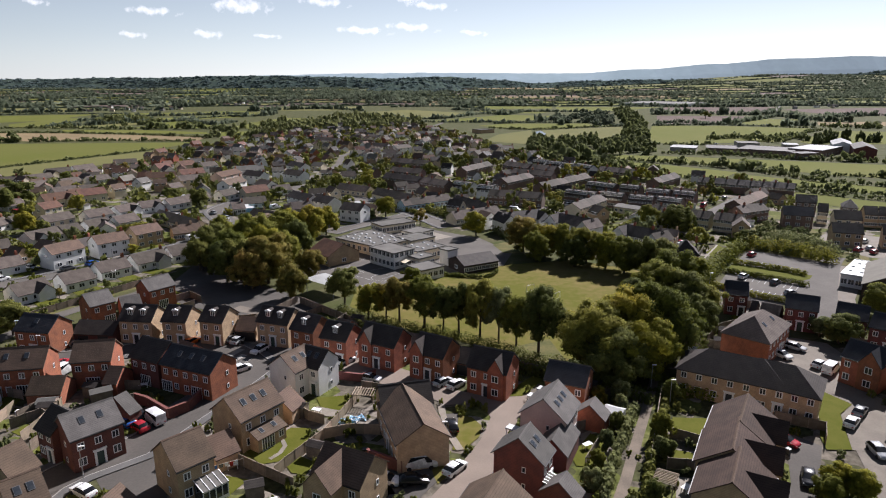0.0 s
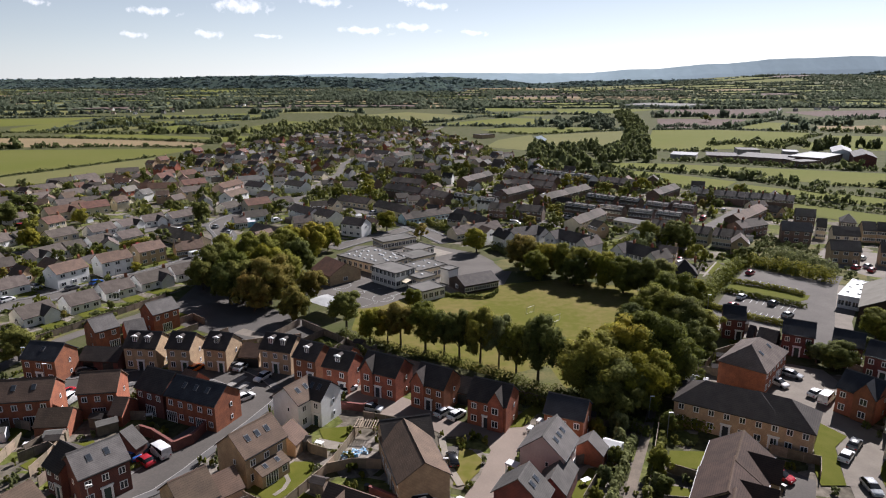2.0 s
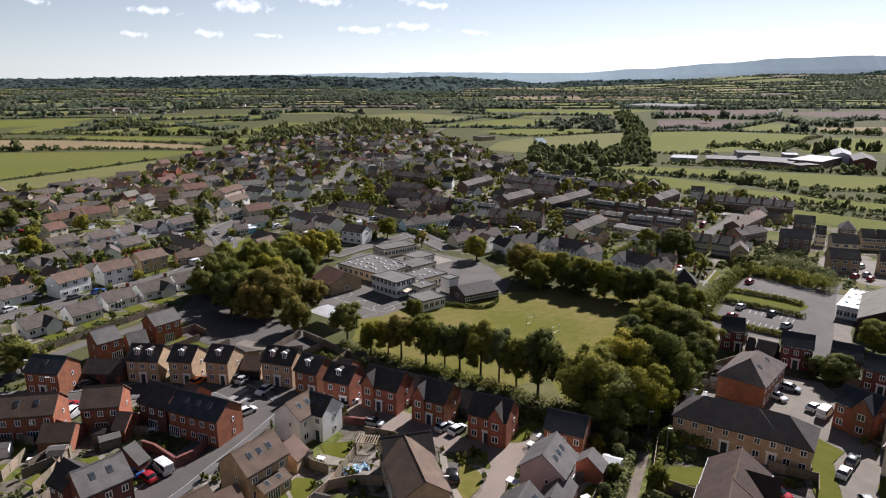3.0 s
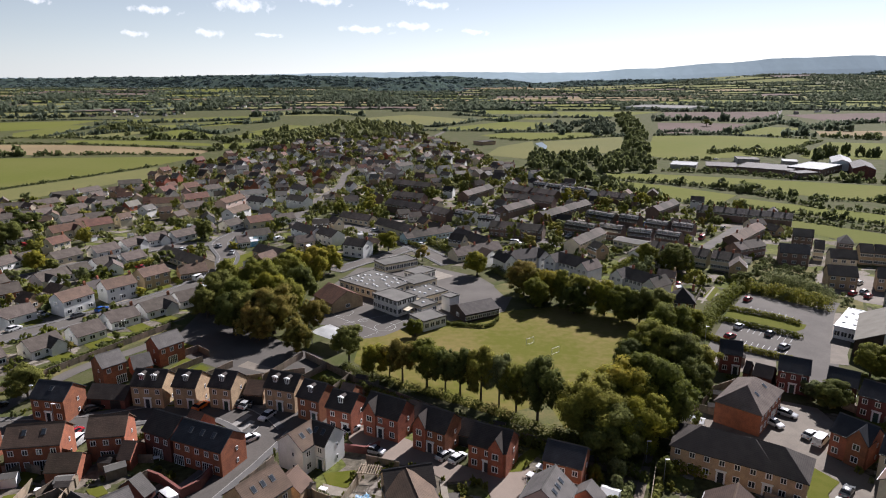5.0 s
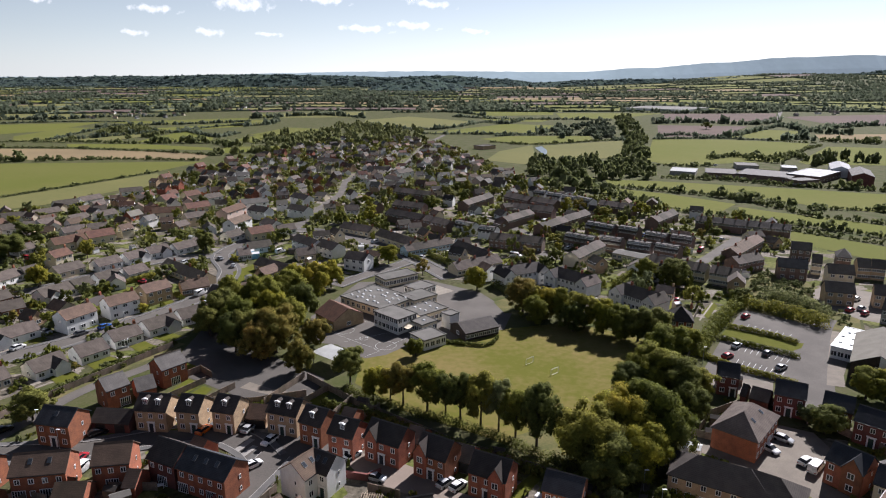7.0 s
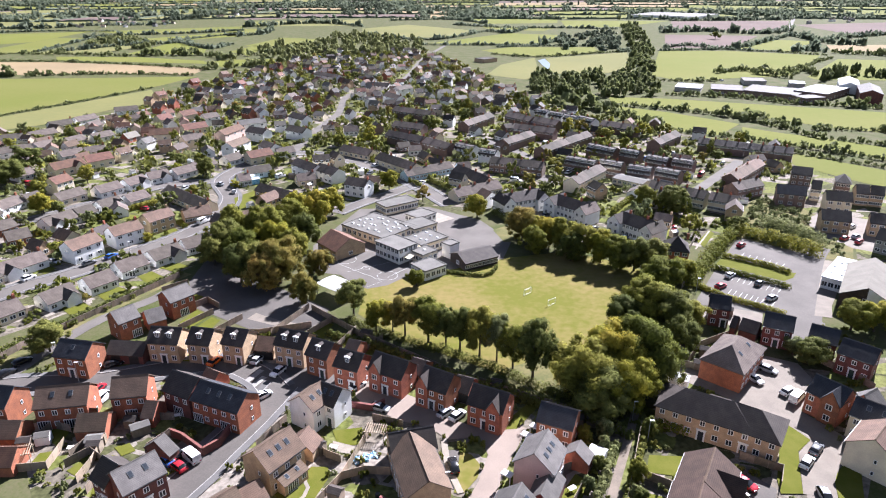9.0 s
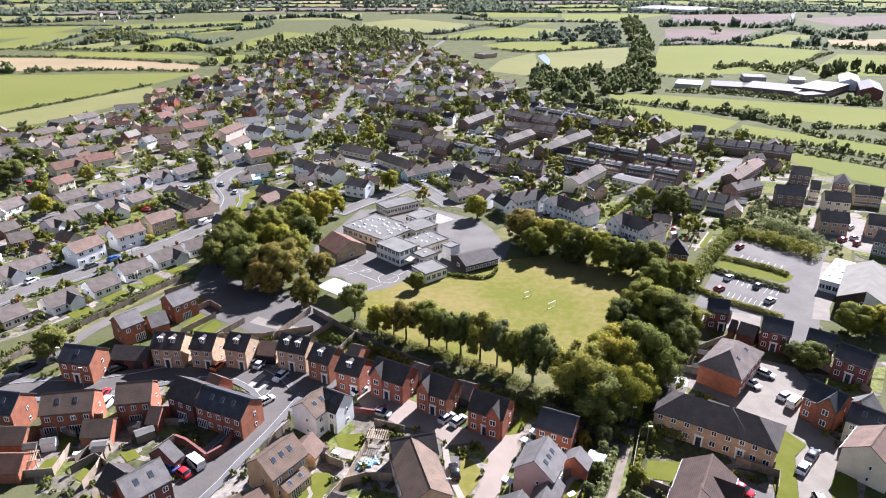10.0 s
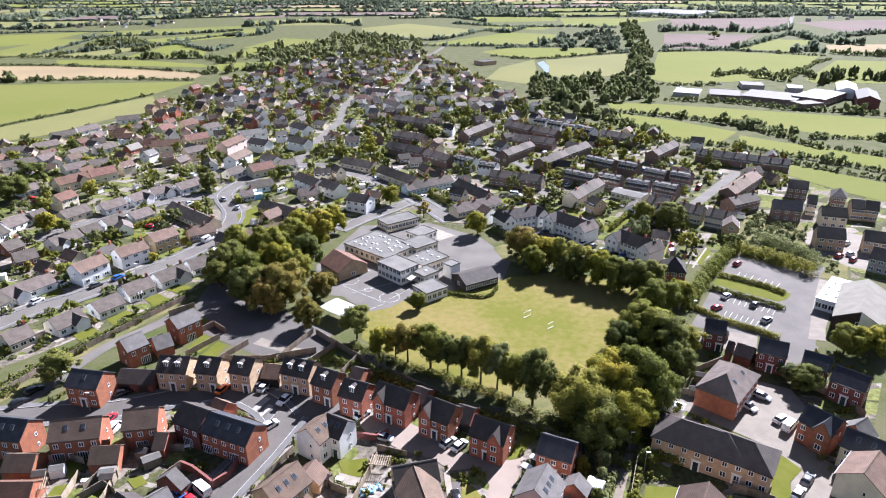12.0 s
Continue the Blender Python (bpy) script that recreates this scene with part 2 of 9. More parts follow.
def plots_material():
    """Back gardens seen from afar: small plots of grass, shrub, soil and paving, at an angle."""
    m = bpy.data.materials.new("garden_plots")
    m.use_nodes = True
    t = m.node_tree
    n, link = t.nodes, t.links.new
    co = n.new("ShaderNodeTexCoord").outputs["Object"]
    turn = n.new("ShaderNodeMapping")
    turn.inputs["Rotation"].default_value = (0, 0, radians(24))
    turn.inputs["Scale"].default_value = (0.16, 0.24, 1)
    link(co, turn.inputs["Vector"])
    cells = n.new("ShaderNodeTexVoronoi")
    cells.distance = "CHEBYCHEV"
    cells.inputs["Scale"].default_value = 1.0
    link(turn.outputs[0], cells.inputs["Vector"])
    sep = n.new("ShaderNodeSeparateColor")
    link(cells.outputs["Color"], sep.inputs[0])
    ramp = n.new("ShaderNodeValToRGB")
    ramp.color_ramp.interpolation = "CONSTANT"
    stops = ((0.0, (0.06, 0.062, 0.028)), (0.22, (0.09, 0.1, 0.028)), (0.38, (0.07, 0.07, 0.034)), (0.48, (0.12, 0.125, 0.042)), (0.6, (0.15, 0.13, 0.104)), (0.78, (0.11, 0.096, 0.074)), (0.88, (0.2, 0.176, 0.148)))
    e = ramp.color_ramp.elements
    while len(e) < len(stops):
        e.new(1.0)
    for el, (p, c) in zip(e, stops):
        el.position, el.color = p, (*c, 1)
    link(sep.outputs[0], ramp.inputs[0])
    nz = n.new("ShaderNodeTexNoise")
    nz.inputs["Scale"].default_value, nz.inputs["Detail"].default_value = 0.9, 5
    link(co, nz.inputs["Vector"])
    val = n.new("ShaderNodeMapRange")
    link(nz.outputs[0], val.inputs[0])
    val.inputs[1].default_value, val.inputs[2].default_value, val.inputs[3].default_value, val.inputs[4].default_value = 0.3, 0.7, 0.55, 1.35
    hs = n.new("ShaderNodeHueSaturation")
    link(ramp.outputs[0], hs.inputs["Color"])
    link(val.outputs[0], hs.inputs["Value"])
    p = n["Principled BSDF"]
    p.inputs["Roughness"].default_value, p.inputs["Specular IOR Level"].default_value = 0.95, 0.04
    link(hs.outputs[0], p.inputs["Base Color"])
    return m


PLOTS = plots_material()
WATER = mat("still_water", (0.1, 0.13, 0.15), rough=0.3, bump=0, spec=0.5)


# ---------------------------------------------------------------- mesh helpers
def box(bm, x0, x1, y0, y1, z0, z1, mi=0):
    v = [bm.verts.new(c) for c in ((x0, y0, z0), (x1, y0, z0), (x1, y1, z0), (x0, y1, z0), (x0, y0, z1), (x1, y0, z1), (x1, y1, z1), (x0, y1, z1))]
    for f in ((3, 2, 1, 0), (4, 5, 6, 7), (0, 1, 5, 4), (1, 2, 6, 5), (2, 3, 7, 6), (3, 0, 4, 7)):
        bm.faces.new([v[i] for i in f]).material_index = mi


def prism(bm, profile, axis, a, b, mi=0):
    """A closed profile [(p, z)] drawn out along axis "x" or "y" from a to b."""
    def at(p, z, s):
        return (s, p, z) if axis == "x" else (p, s, z)
    one = [bm.verts.new(at(p, z, a)) for p, z in profile]
    two = [bm.verts.new(at(p, z, b)) for p, z in profile]
    k = len(profile)
    bm.faces.new(one).material_index = mi
    bm.faces.new(two[::-1]).material_index = mi
    for i in range(k):
        bm.faces.new((one[i], two[i], two[(i + 1) % k], one[(i + 1) % k])).material_index = mi


def finish(bm, name, mats, smooth=False):
    bmesh.ops.recalc_face_normals(bm, faces=bm.faces)
    me = bpy.data.meshes.new(name)
    bm.to_mesh(me)
    bm.free()
    for m in mats if isinstance(mats, (list, tuple)) else [mats]:
        me.materials.append(m)
    if smooth:
        me.shade_smooth()
    return me


def child(name, me, parent, m=None, label=""):
    ob = new(name, me)
    ob.parent = parent
    if m is not None:
        ob.matrix_basis = m
    if label:
        ob["label"] = label
    return ob


def part(name, bm, material, parent, label="", m=None):
    return child(name, finish(bm, name, material), parent, m, label)


def root(name, x, y, ang, label, category, group="", z=0.0):
    ob = new(name)
    ob.empty_display_size = 0.5
    ob.matrix_basis = pose(x, y, z, 0, 0, ang)
    return tagged(ob, label, category, group)


CACHE = {}
PAVED = []
TAKEN = []  # x, y, radius of what stands or is paved


def kept(key, make):
    if key not in CACHE:
        CACHE[key] = make()
    return CACHE[key]


# ---------------------------------------------------------------- windows and doors (local: outward is -y, middle of the sill at the origin)
def lattice(bm, xs, zs, y0, y1, pane=None):
    """A frame in one piece: a plate from y0 to y1 whose every second cell is open, or closed by a pane set back to the depth pane."""
    grid = {}

    def v(i, k, y):
        if (i, k, y) not in grid:
            grid[i, k, y] = bm.verts.new((xs[i], y, zs[k]))
        return grid[i, k, y]
    nx, nz = len(xs) - 1, len(zs) - 1
    hole = {(i, k) for i in range(1, nx, 2) for k in range(1, nz, 2)}
    for i in range(nx):
        for k in range(nz):
            ring = ((i, k), (i + 1, k), (i + 1, k + 1), (i, k + 1))
            if (i, k) in hole:
                if pane is not None:
                    bm.faces.new([v(a, b, pane) for a, b in ring]).material_index = 1
                continue
            for y in (y0, y1):
                bm.faces.new([v(a, b, y) for a, b in ring])
            for (a, b), (c, d), (di, dk) in zip(ring, ring[1:] + ring[:1], ((0, -1), (1, 0), (0, 1), (-1, 0))):
                q = (i + di, k + dk)
                if q in hole and pane is not None:
                    bm.faces.new((v(a, b, y0), v(c, d, y0), v(c, d, pane), v(a, b, pane)))
                elif q in hole or not (0 <= q[0] < nx and 0 <= q[1] < nz):
                    bm.faces.new((v(a, b, y0), v(c, d, y0), v(c, d, y1), v(a, b, y1)))


def frame_mesh(w, h, bars):
    def make():
        bm = bmesh.new()
        t, half = (0.1, 0.05) if w > 0.8 else (0.065, 0.04)
        xs = [-w / 2, -w / 2 + t]
        for i in range(1, bars + 1):
            x = -w / 2 + w * i / (bars + 1)
            xs += [x - half, x + half]
        lattice(bm, xs + [w / 2 - t, w / 2], [0, t, h - t, h], -0.07, 0)
        return finish(bm, "window_frame", FRAME)
    return kept(("wf", w, h, bars), make)


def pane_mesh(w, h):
    def make():
        bm = bmesh.new()
        box(bm, -w / 2 + 0.09, w / 2 - 0.09, -0.035, -0.005, 0.09, h - 0.09)
        return finish(bm, "pane", PANE)
    return kept(("wp", w, h), make)


def one_window_mesh(w, h, bars):
    """Frame and pane in one mesh, for houses far off."""
    def make():
        bm = bmesh.new()
        t = 0.1
        xs = [-w / 2, -w / 2 + t]
        for i in range(1, bars + 1):
            x = -w / 2 + w * i / (bars + 1)
            xs += [x - t / 2, x + t / 2]
        lattice(bm, xs + [w / 2 - t, w / 2], [0, t, h - t, h], -0.08, 0, -0.03)
        return finish(bm, "window", [FRAME, PANE])
    return kept(("ow", w, h, bars), make)


def window(parent, m, w=1.1, h=1.2, bars=1):
    ob = child("window", frame_mesh(w, h, bars), parent, m)
    child("pane", pane_mesh(w, h), ob)


def door(parent, m, kind=0):
    def surround():
        bm = bmesh.new()
        prism(bm, [(-0.8, 0), (-0.5, 0), (-0.5, 2.15), (0.5, 2.15), (0.5, 0), (0.8, 0), (0.8, 2.3), (0.95, 2.3), (0.95, 2.55), (-0.95, 2.55), (-0.95, 2.3), (-0.8, 2.3)], "y", -0.2, 0)
        return finish(bm, "door_frame", FRAME)

    def leafm():
        bm = bmesh.new()
        box(bm, -0.5, 0.5, -0.06, 0, 0.03, 2.15)
        return finish(bm, "door", DOOR[kind])
    ob = child("door", kept(("door", kind), leafm), parent, m)
    child("door_frame", kept("doorframe", surround), ob)


def patio(parent, m, w=2.4):
    ob = child("patio_door", frame_mesh(w, 2.1, 4), parent, m)
    child("pane", pane_mesh(w, 2.1), ob)


# ---------------------------------------------------------------- houses
def gable_roof_mesh(L, D, eaves, ridge, over=0.3, side=0.22, thick=0.16, axis="x", a=None, b=None):
    slope = (ridge - eaves) / (D / 2)
    e, drop = D / 2 + over, over * slope
    prof = [(-e, eaves - drop), (-e, eaves - drop + thick), (0, ridge + thick), (e, eaves - drop + thick), (e, eaves - drop), (0, ridge)]
    bm = bmesh.new()
    prism(bm, prof, axis, -L / 2 - side if a is None else a, L / 2 + side if b is None else b)
    return bm


def hip_roof_bm(L, D, eaves, ridge, over=0.35, run=None):
    bm = bmesh.new()
    x, y = L / 2 + over, D / 2 + over
    r = max(0.05, L / 2 - (D / 2 if run is None else run))
    lo = [bm.verts.new(c) for c in ((-x, -y, eaves - 0.2), (x, -y, eaves - 0.2), (x, y, eaves - 0.2), (-x, y, eaves - 0.2))]
    hi = [bm.verts.new((p.co.x, p.co.y, eaves - 0.05)) for p in lo]
    k = [bm.verts.new((-r, 0, ridge + 0.15)), bm.verts.new((r, 0, ridge + 0.15))]
    bm.faces.new(lo[::-1])
    for i in range(4):
        bm.faces.new((lo[i], lo[(i + 1) % 4], hi[(i + 1) % 4], hi[i]))
    bm.faces.new((hi[0], hi[1], k[1], k[0]))
    bm.faces.new((hi[1], hi[2], k[1]))
    bm.faces.new((hi[2], hi[3], k[0], k[1]))
    bm.faces.new((hi[3], hi[0], k[0]))
    return bm


def wall_bm(L, D, eaves, ridge, hip=False):
    bm = bmesh.new()
    if hip:
        box(bm, -L / 2, L / 2, -D / 2, D / 2, 0, eaves - 0.06)
    else:
        prism(bm, [(-D / 2, 0), (D / 2, 0), (D / 2, eaves - 0.02), (0, ridge - 0.02), (-D / 2, eaves - 0.02)], "x", -L / 2, L / 2)
    return bm


FACES = {"f": (0, lambda L, D: -D / 2), "b": (180, lambda L, D: -D / 2), "r": (90, lambda L, D: -L / 2), "l": (-90, lambda L, D: -L / 2)}


def on_face(face, L, D, u, z):
    turn, off = FACES[face]
    return pose(0, 0, 0, 0, 0, turn) @ pose(u, off(L, D) - 0.002, z)


def on_slope(side, u, v, D, eaves, ridge, lift=0.2):
    """A pose on the roof's front ("f") or back slope, v from 0 at the eaves to 1 at the ridge."""
    a = math.degrees(math.atan2(ridge - eaves, D / 2))
    m = pose(u, -D / 2 * (1 - v), eaves + (ridge - eaves) * v + lift, a)
    return m if side == "f" else pose(0, 0, 0, 0, 0, 180) @ m


def skylight(parent, m, w=0.8, h=1.2):
    def rim():
        bm = bmesh.new()
        box(bm, -w / 2, w / 2, -h / 2, h / 2, -0.08, 0.05)
        return finish(bm, "skylight", RIM)

    def glass():
        bm = bmesh.new()
        box(bm, -w / 2 + 0.08, w / 2 - 0.08, -h / 2 + 0.08, h / 2 - 0.08, 0.052, 0.07)
        return finish(bm, "pane", PANE)
    ob = child("skylight", kept(("sky", w, h), rim), parent, m)
    child("pane", kept(("skyp", w, h), glass), ob)


def dormer(parent, x, D, eaves, ridge, roof):
    def cheeks():
        bm = bmesh.new()
        box(bm, -0.52, 0.52, 0.03, 1.9, -0.1, 1.22)
        return finish(bm, "dormer", ROOF["dark"])

    def lid():
        bm = bmesh.new()
        prism(bm, [(-0.72, 1.22), (0.72, 1.22), (0.72, 1.3), (0, 1.58), (-0.72, 1.3)], "y", -0.16, 0.22)
        prism(bm, [(-0.62, 1.2), (0.62, 1.2), (0.62, 1.27), (0, 1.52), (-0.62, 1.27)], "y", 0.22, 1.9, 1)
        return finish(bm, "dormer_roof", [FRAME, ROOF["dark"]])
    v = 0.3
    ob = child("dormer", kept("dormer", cheeks), parent, pose(x, -D / 2 * (1 - v), eaves + (ridge - eaves) * v + 0.1))
    child("dormer_roof", kept("dormerlid", lid), ob)
    w = child("window", frame_mesh(0.96, 1.24, 1), ob, pose(0, 0.03, -0.03))
    child("pane", pane_mesh(0.96, 1.24), w)


def chimney(parent, x, y, z0, z1, wall):
    bm = bmesh.new()
    prism(bm, [(-0.3, z0), (0.3, z0), (0.3, z1 - 0.15), (0.37, z1 - 0.15), (0.37, z1), (-0.37, z1), (-0.37, z1 - 0.15), (-0.3, z1 - 0.15)], "x", -0.35, 0.35)
    c = part("chimney", bm, wall, parent, m=pose(x, y, 0))

    def pot():
        bm = bmesh.new()
        bmesh.ops.create_cone(bm, cap_ends=True, segments=8, radius1=0.13, radius2=0.1, depth=0.4)
        return finish(bm, "chimney_pot", ROOF["orange"])
    child("chimney_pot", kept("pot", pot), c, pose(-0.15, 0, z1 + 0.2))
    child("chimney_pot", kept("pot", pot), c, pose(0.16, 0, z1 + 0.2))


def edge_trim(h, L, D, eaves, ridge, roof):
    """Gutters under the eaves and a ridge cap."""
    slope = (ridge - eaves) / (D / 2)

    def gut():
        bm = bmesh.new()
        box(bm, -L / 2 - 0.2, L / 2 + 0.2, -0.06, 0.06, -0.06, 0.06)
        return finish(bm, "gutter", DARK)

    def cap():
        bm = bmesh.new()
        prism(bm, [(-0.16, -0.06), (0, 0.1), (0.16, -0.06)], "x", -L / 2 - 0.22, L / 2 + 0.22)
        return finish(bm, "ridge_cap", ROOF["brown" if roof in ("brown", "umber") else "slate"])
    for s in (-1, 1):
        child("gutter", kept(("gut", L), gut), h, pose(0, s * (D / 2 + 0.36), eaves - 0.3 * slope + 0.02))
    child("ridge_cap", kept(("cap", L, roof), cap), h, pose(0, 0, ridge + 0.16))


WORDS = {"red": "red brick", "brown": "brown brick", "dark": "dark red brick", "buff": "buff brick", "white": "white rendered", "cream": "cream rendered", "pink": "pale pink rendered", "grey": "grey stone", "black": "dark boarded", "blue": "pale blue"}
RWORDS = {"slate": "grey slate roof", "navy": "dark slate roof", "dark": "dark brown tiled roof", "brown": "brown tiled roof", "grey": "weathered tiled roof", "umber": "dark brown tiled roof", "orange": "orange clay tiled roof", "lead": "flat grey roof", "metal": "pale metal roof", "white": "white roof", "beige": "grey-beige sheet roof"}


def house(x, y, ang, L, D, eaves, ridge, wall, roof, front="f", hip=False, dormers=0, sky=(0, 0), gable=None, stack=0, sides=1, lean=None, name="house", group="houses of the new estate", note=""):
    """A brick house with the ridge along its own x. gable: (u, width, out, ridge height) of a cross gable on the front. sky: skylights in the front and back slopes."""
    label = "%s house with a %s%s" % (WORDS[wall], RWORDS[roof], note or (" and gable" if gable else " and dormers" if dormers else ""))
    h = root(name, x, y, ang, label, "house", group)
    TAKEN.append((x, y, max(L, D) * 0.6))
    if not hip and eaves > 4:
        eaves, ridge = eaves + 0.35, ridge - 0.3
    W, R = BRICK[wall], ROOF[roof]
    part("wall", wall_bm(L, D, eaves, ridge, hip), W, h)
    part("roof", hip_roof_bm(L, D, eaves, ridge) if hip else gable_roof_mesh(L, D, eaves, ridge), R, h)
    if not hip:
        edge_trim(h, L, D, eaves, ridge, roof)
    back = {"f": "b", "b": "f"}[front]
    cols = max(2, round(L / 2.5))
    us = [(-0.5 + (i + 0.5) / cols) * L for i in range(cols)]
    mid = cols // 2
    storeys = (0.85, 3.35) if eaves > 3.8 else (0.85,)
    for f in (front, back):
        skip = None
        if gable and f == front:
            skip = gable[:2]
        for si, z in enumerate(storeys):
            for i, u in enumerate(us):
                uu = u if f == "f" else -u
                if skip and abs(uu - skip[0]) < skip[1] / 2 + 0.3:
                    continue
                if si == 0 and f == front and i == mid:
                    door(h, on_face(f, L, D, u, 0.02), (int(abs(x * 7)) % 3) // 2)
                elif si == 0 and f == back and (i == mid if cols < 4 else i in (0, cols - 2)):
                    patio(h, on_face(f, L, D, u, 0.05))
                elif si == 0 and f == back and abs(i - mid) == 1 and cols < 4:
                    continue
                elif f == back and abs(ang) < 50:
                    child("window", one_window_mesh(1.0, 1.15, 1), h, on_face(f, L, D, u, z))
                else:
                    window(h, on_face(f, L, D, u, z), 1.15 if si == 0 else 1.0, 1.3 if si == 0 else 1.15)
    if sides and not hip:
        for f in ("l", "r"):
            for z in storeys:
                window(h, on_face(f, L, D, D * 0.12, z), 0.55, 0.85, 0)
    if gable:
        u, w, out, gz = gable
        sgn = 1 if front == "f" else -1
        f0 = -sgn * (D / 2 + out)
        bm = bmesh.new()
        prism(bm, [(u - w / 2, 0), (u + w / 2, 0), (u + w / 2, eaves - 0.02), (u, gz - 0.02), (u - w / 2, eaves - 0.02)], "y", f0, -sgn * 0.05)
        part("gable_wall", bm, W, h)
        reach = D / 2 * (1 - (gz - eaves) / (ridge - eaves))
        g = gable_roof_mesh(0, w, eaves, gz, over=0.25, axis="y", a=f0 - sgn * 0.2, b=-sgn * max(0.1, reach - 0.3))
        for v in g.verts:
            v.co.x += u
        part("gable_roof", g, R, h)
        for z in storeys:
            window(h, on_face(front, L, D + 2 * out, u * sgn, z), 1.25, 1.3)
    for i in range(dormers):
        dormer(h, (-0.5 + (i + 0.5) / dormers) * L * 0.8, D, eaves, ridge, R)
    for side, k in zip("fb", sky):
        for i in range(k):
            skylight(h, on_slope(side, (-0.5 + (i + 0.5) / k) * L * 0.7, 0.55, D, eaves, ridge))
    if lean:
        q = pose(x, y, 0, 0, 0, ang) @ Vector((lean[0], -D / 2 - 1.31, 0))
        conservatory(q.x, q.y, ang, lean[1])
    if stack:
        chimney(h, L / 2 - 0.6 if stack > 0 else -L / 2 + 0.6, 0, ridge - 0.8, ridge + 1.1, W)
    return h


def lean_to(x, y, ang, L, D, w, wall, roof):
    """A single-storey extension along a house's front, with a tiled roof, rooflights and garden doors."""
    h = root("extension", x, y, ang, "%s single-storey extension with a %s" % (WORDS[wall], RWORDS[roof]), "extension")
    y1, y0 = -D / 2 - 0.01, -D / 2 - 2.0
    bm = bmesh.new()
    prism(bm, [(y0, 0), (y1, 0), (y1, 3.15), (y0, 2.3)], "x", -w / 2, w / 2)
    part("wall", bm, BRICK[wall], h)
    bm = bmesh.new()
    prism(bm, [(y0 - 0.3, 2.2), (y1 - 0.05, 3.17), (y1 - 0.05, 3.33), (y0 - 0.3, 2.36)], "x", -w / 2 - 0.15, w / 2 + 0.15)
    part("roof", bm, ROOF[roof], h)
    for u in (-w * 0.22, w * 0.22):
        skylight(h, pose(u, (y0 + y1) / 2, 2.94, math.degrees(math.atan2(0.97, 2.25))), 0.7, 1.0)
    patio(h, pose(-w * 0.15, y0 - 0.002, 0.05))
    window(h, pose(w * 0.32, y0 - 0.002, 0.9), 1.0, 1.1)
    return h


def garage(x, y, ang, L, D, eaves, ridge, wall, roof, bays=0, hip=False):
    h = root("garage", x, y, ang, "%s garage with a %s" % (WORDS[wall], RWORDS[roof]), "garage", "garages of the new estate")
    TAKEN.append((x, y, max(L, D) * 0.6))
    part("wall", wall_bm(L, D, eaves, ridge, hip), BRICK[wall], h)
    part("roof", hip_roof_bm(L, D, eaves, ridge) if hip else gable_roof_mesh(L, D, eaves, ridge, over=0.2, side=0.12), ROOF[roof], h)

    def shut():
        bm = bmesh.new()
        prism(bm, [(0, 0.02), (0, 2.1)] + [(-0.05 if i % 2 else -0.03, 2.1 - i * 0.23) for i in range(10)], "x", -1.15, 1.15)
        return finish(bm, "garage_door", DARK)
    for i in range(bays):
        child("garage_door", kept("gdoor", shut), h, on_face("f", L, D, (-0.5 + (i + 0.5) / bays) * L, 0))
    return h


def window_set(parent, spots, h, joined):
    """Windows at the poses given: one by one on the nearer houses, in one piece on those far off."""
    if not joined:
        for m in spots:
            child("window", one_window_mesh(1.5, h, 1), parent, m)
    elif spots:
        bm = bmesh.new()
        for m in spots:
            k = len(bm.verts)
            xs = [-0.75, -0.65, -0.05, 0.05, 0.65, 0.75]
            lattice(bm, xs, [0, 0.1, h - 0.1, h], -0.08, 0, -0.03)
            bm.verts.ensure_lookup_table()
            bmesh.ops.transform(bm, matrix=m, verts=bm.verts[k:])
        me = parent.data
        for f in bm.faces:
            f.material_index += 1
        bm.from_mesh(me)
        bm.to_mesh(me)
        bm.free()
        me.materials.append(FRAME)
        me.materials.append(PANE)


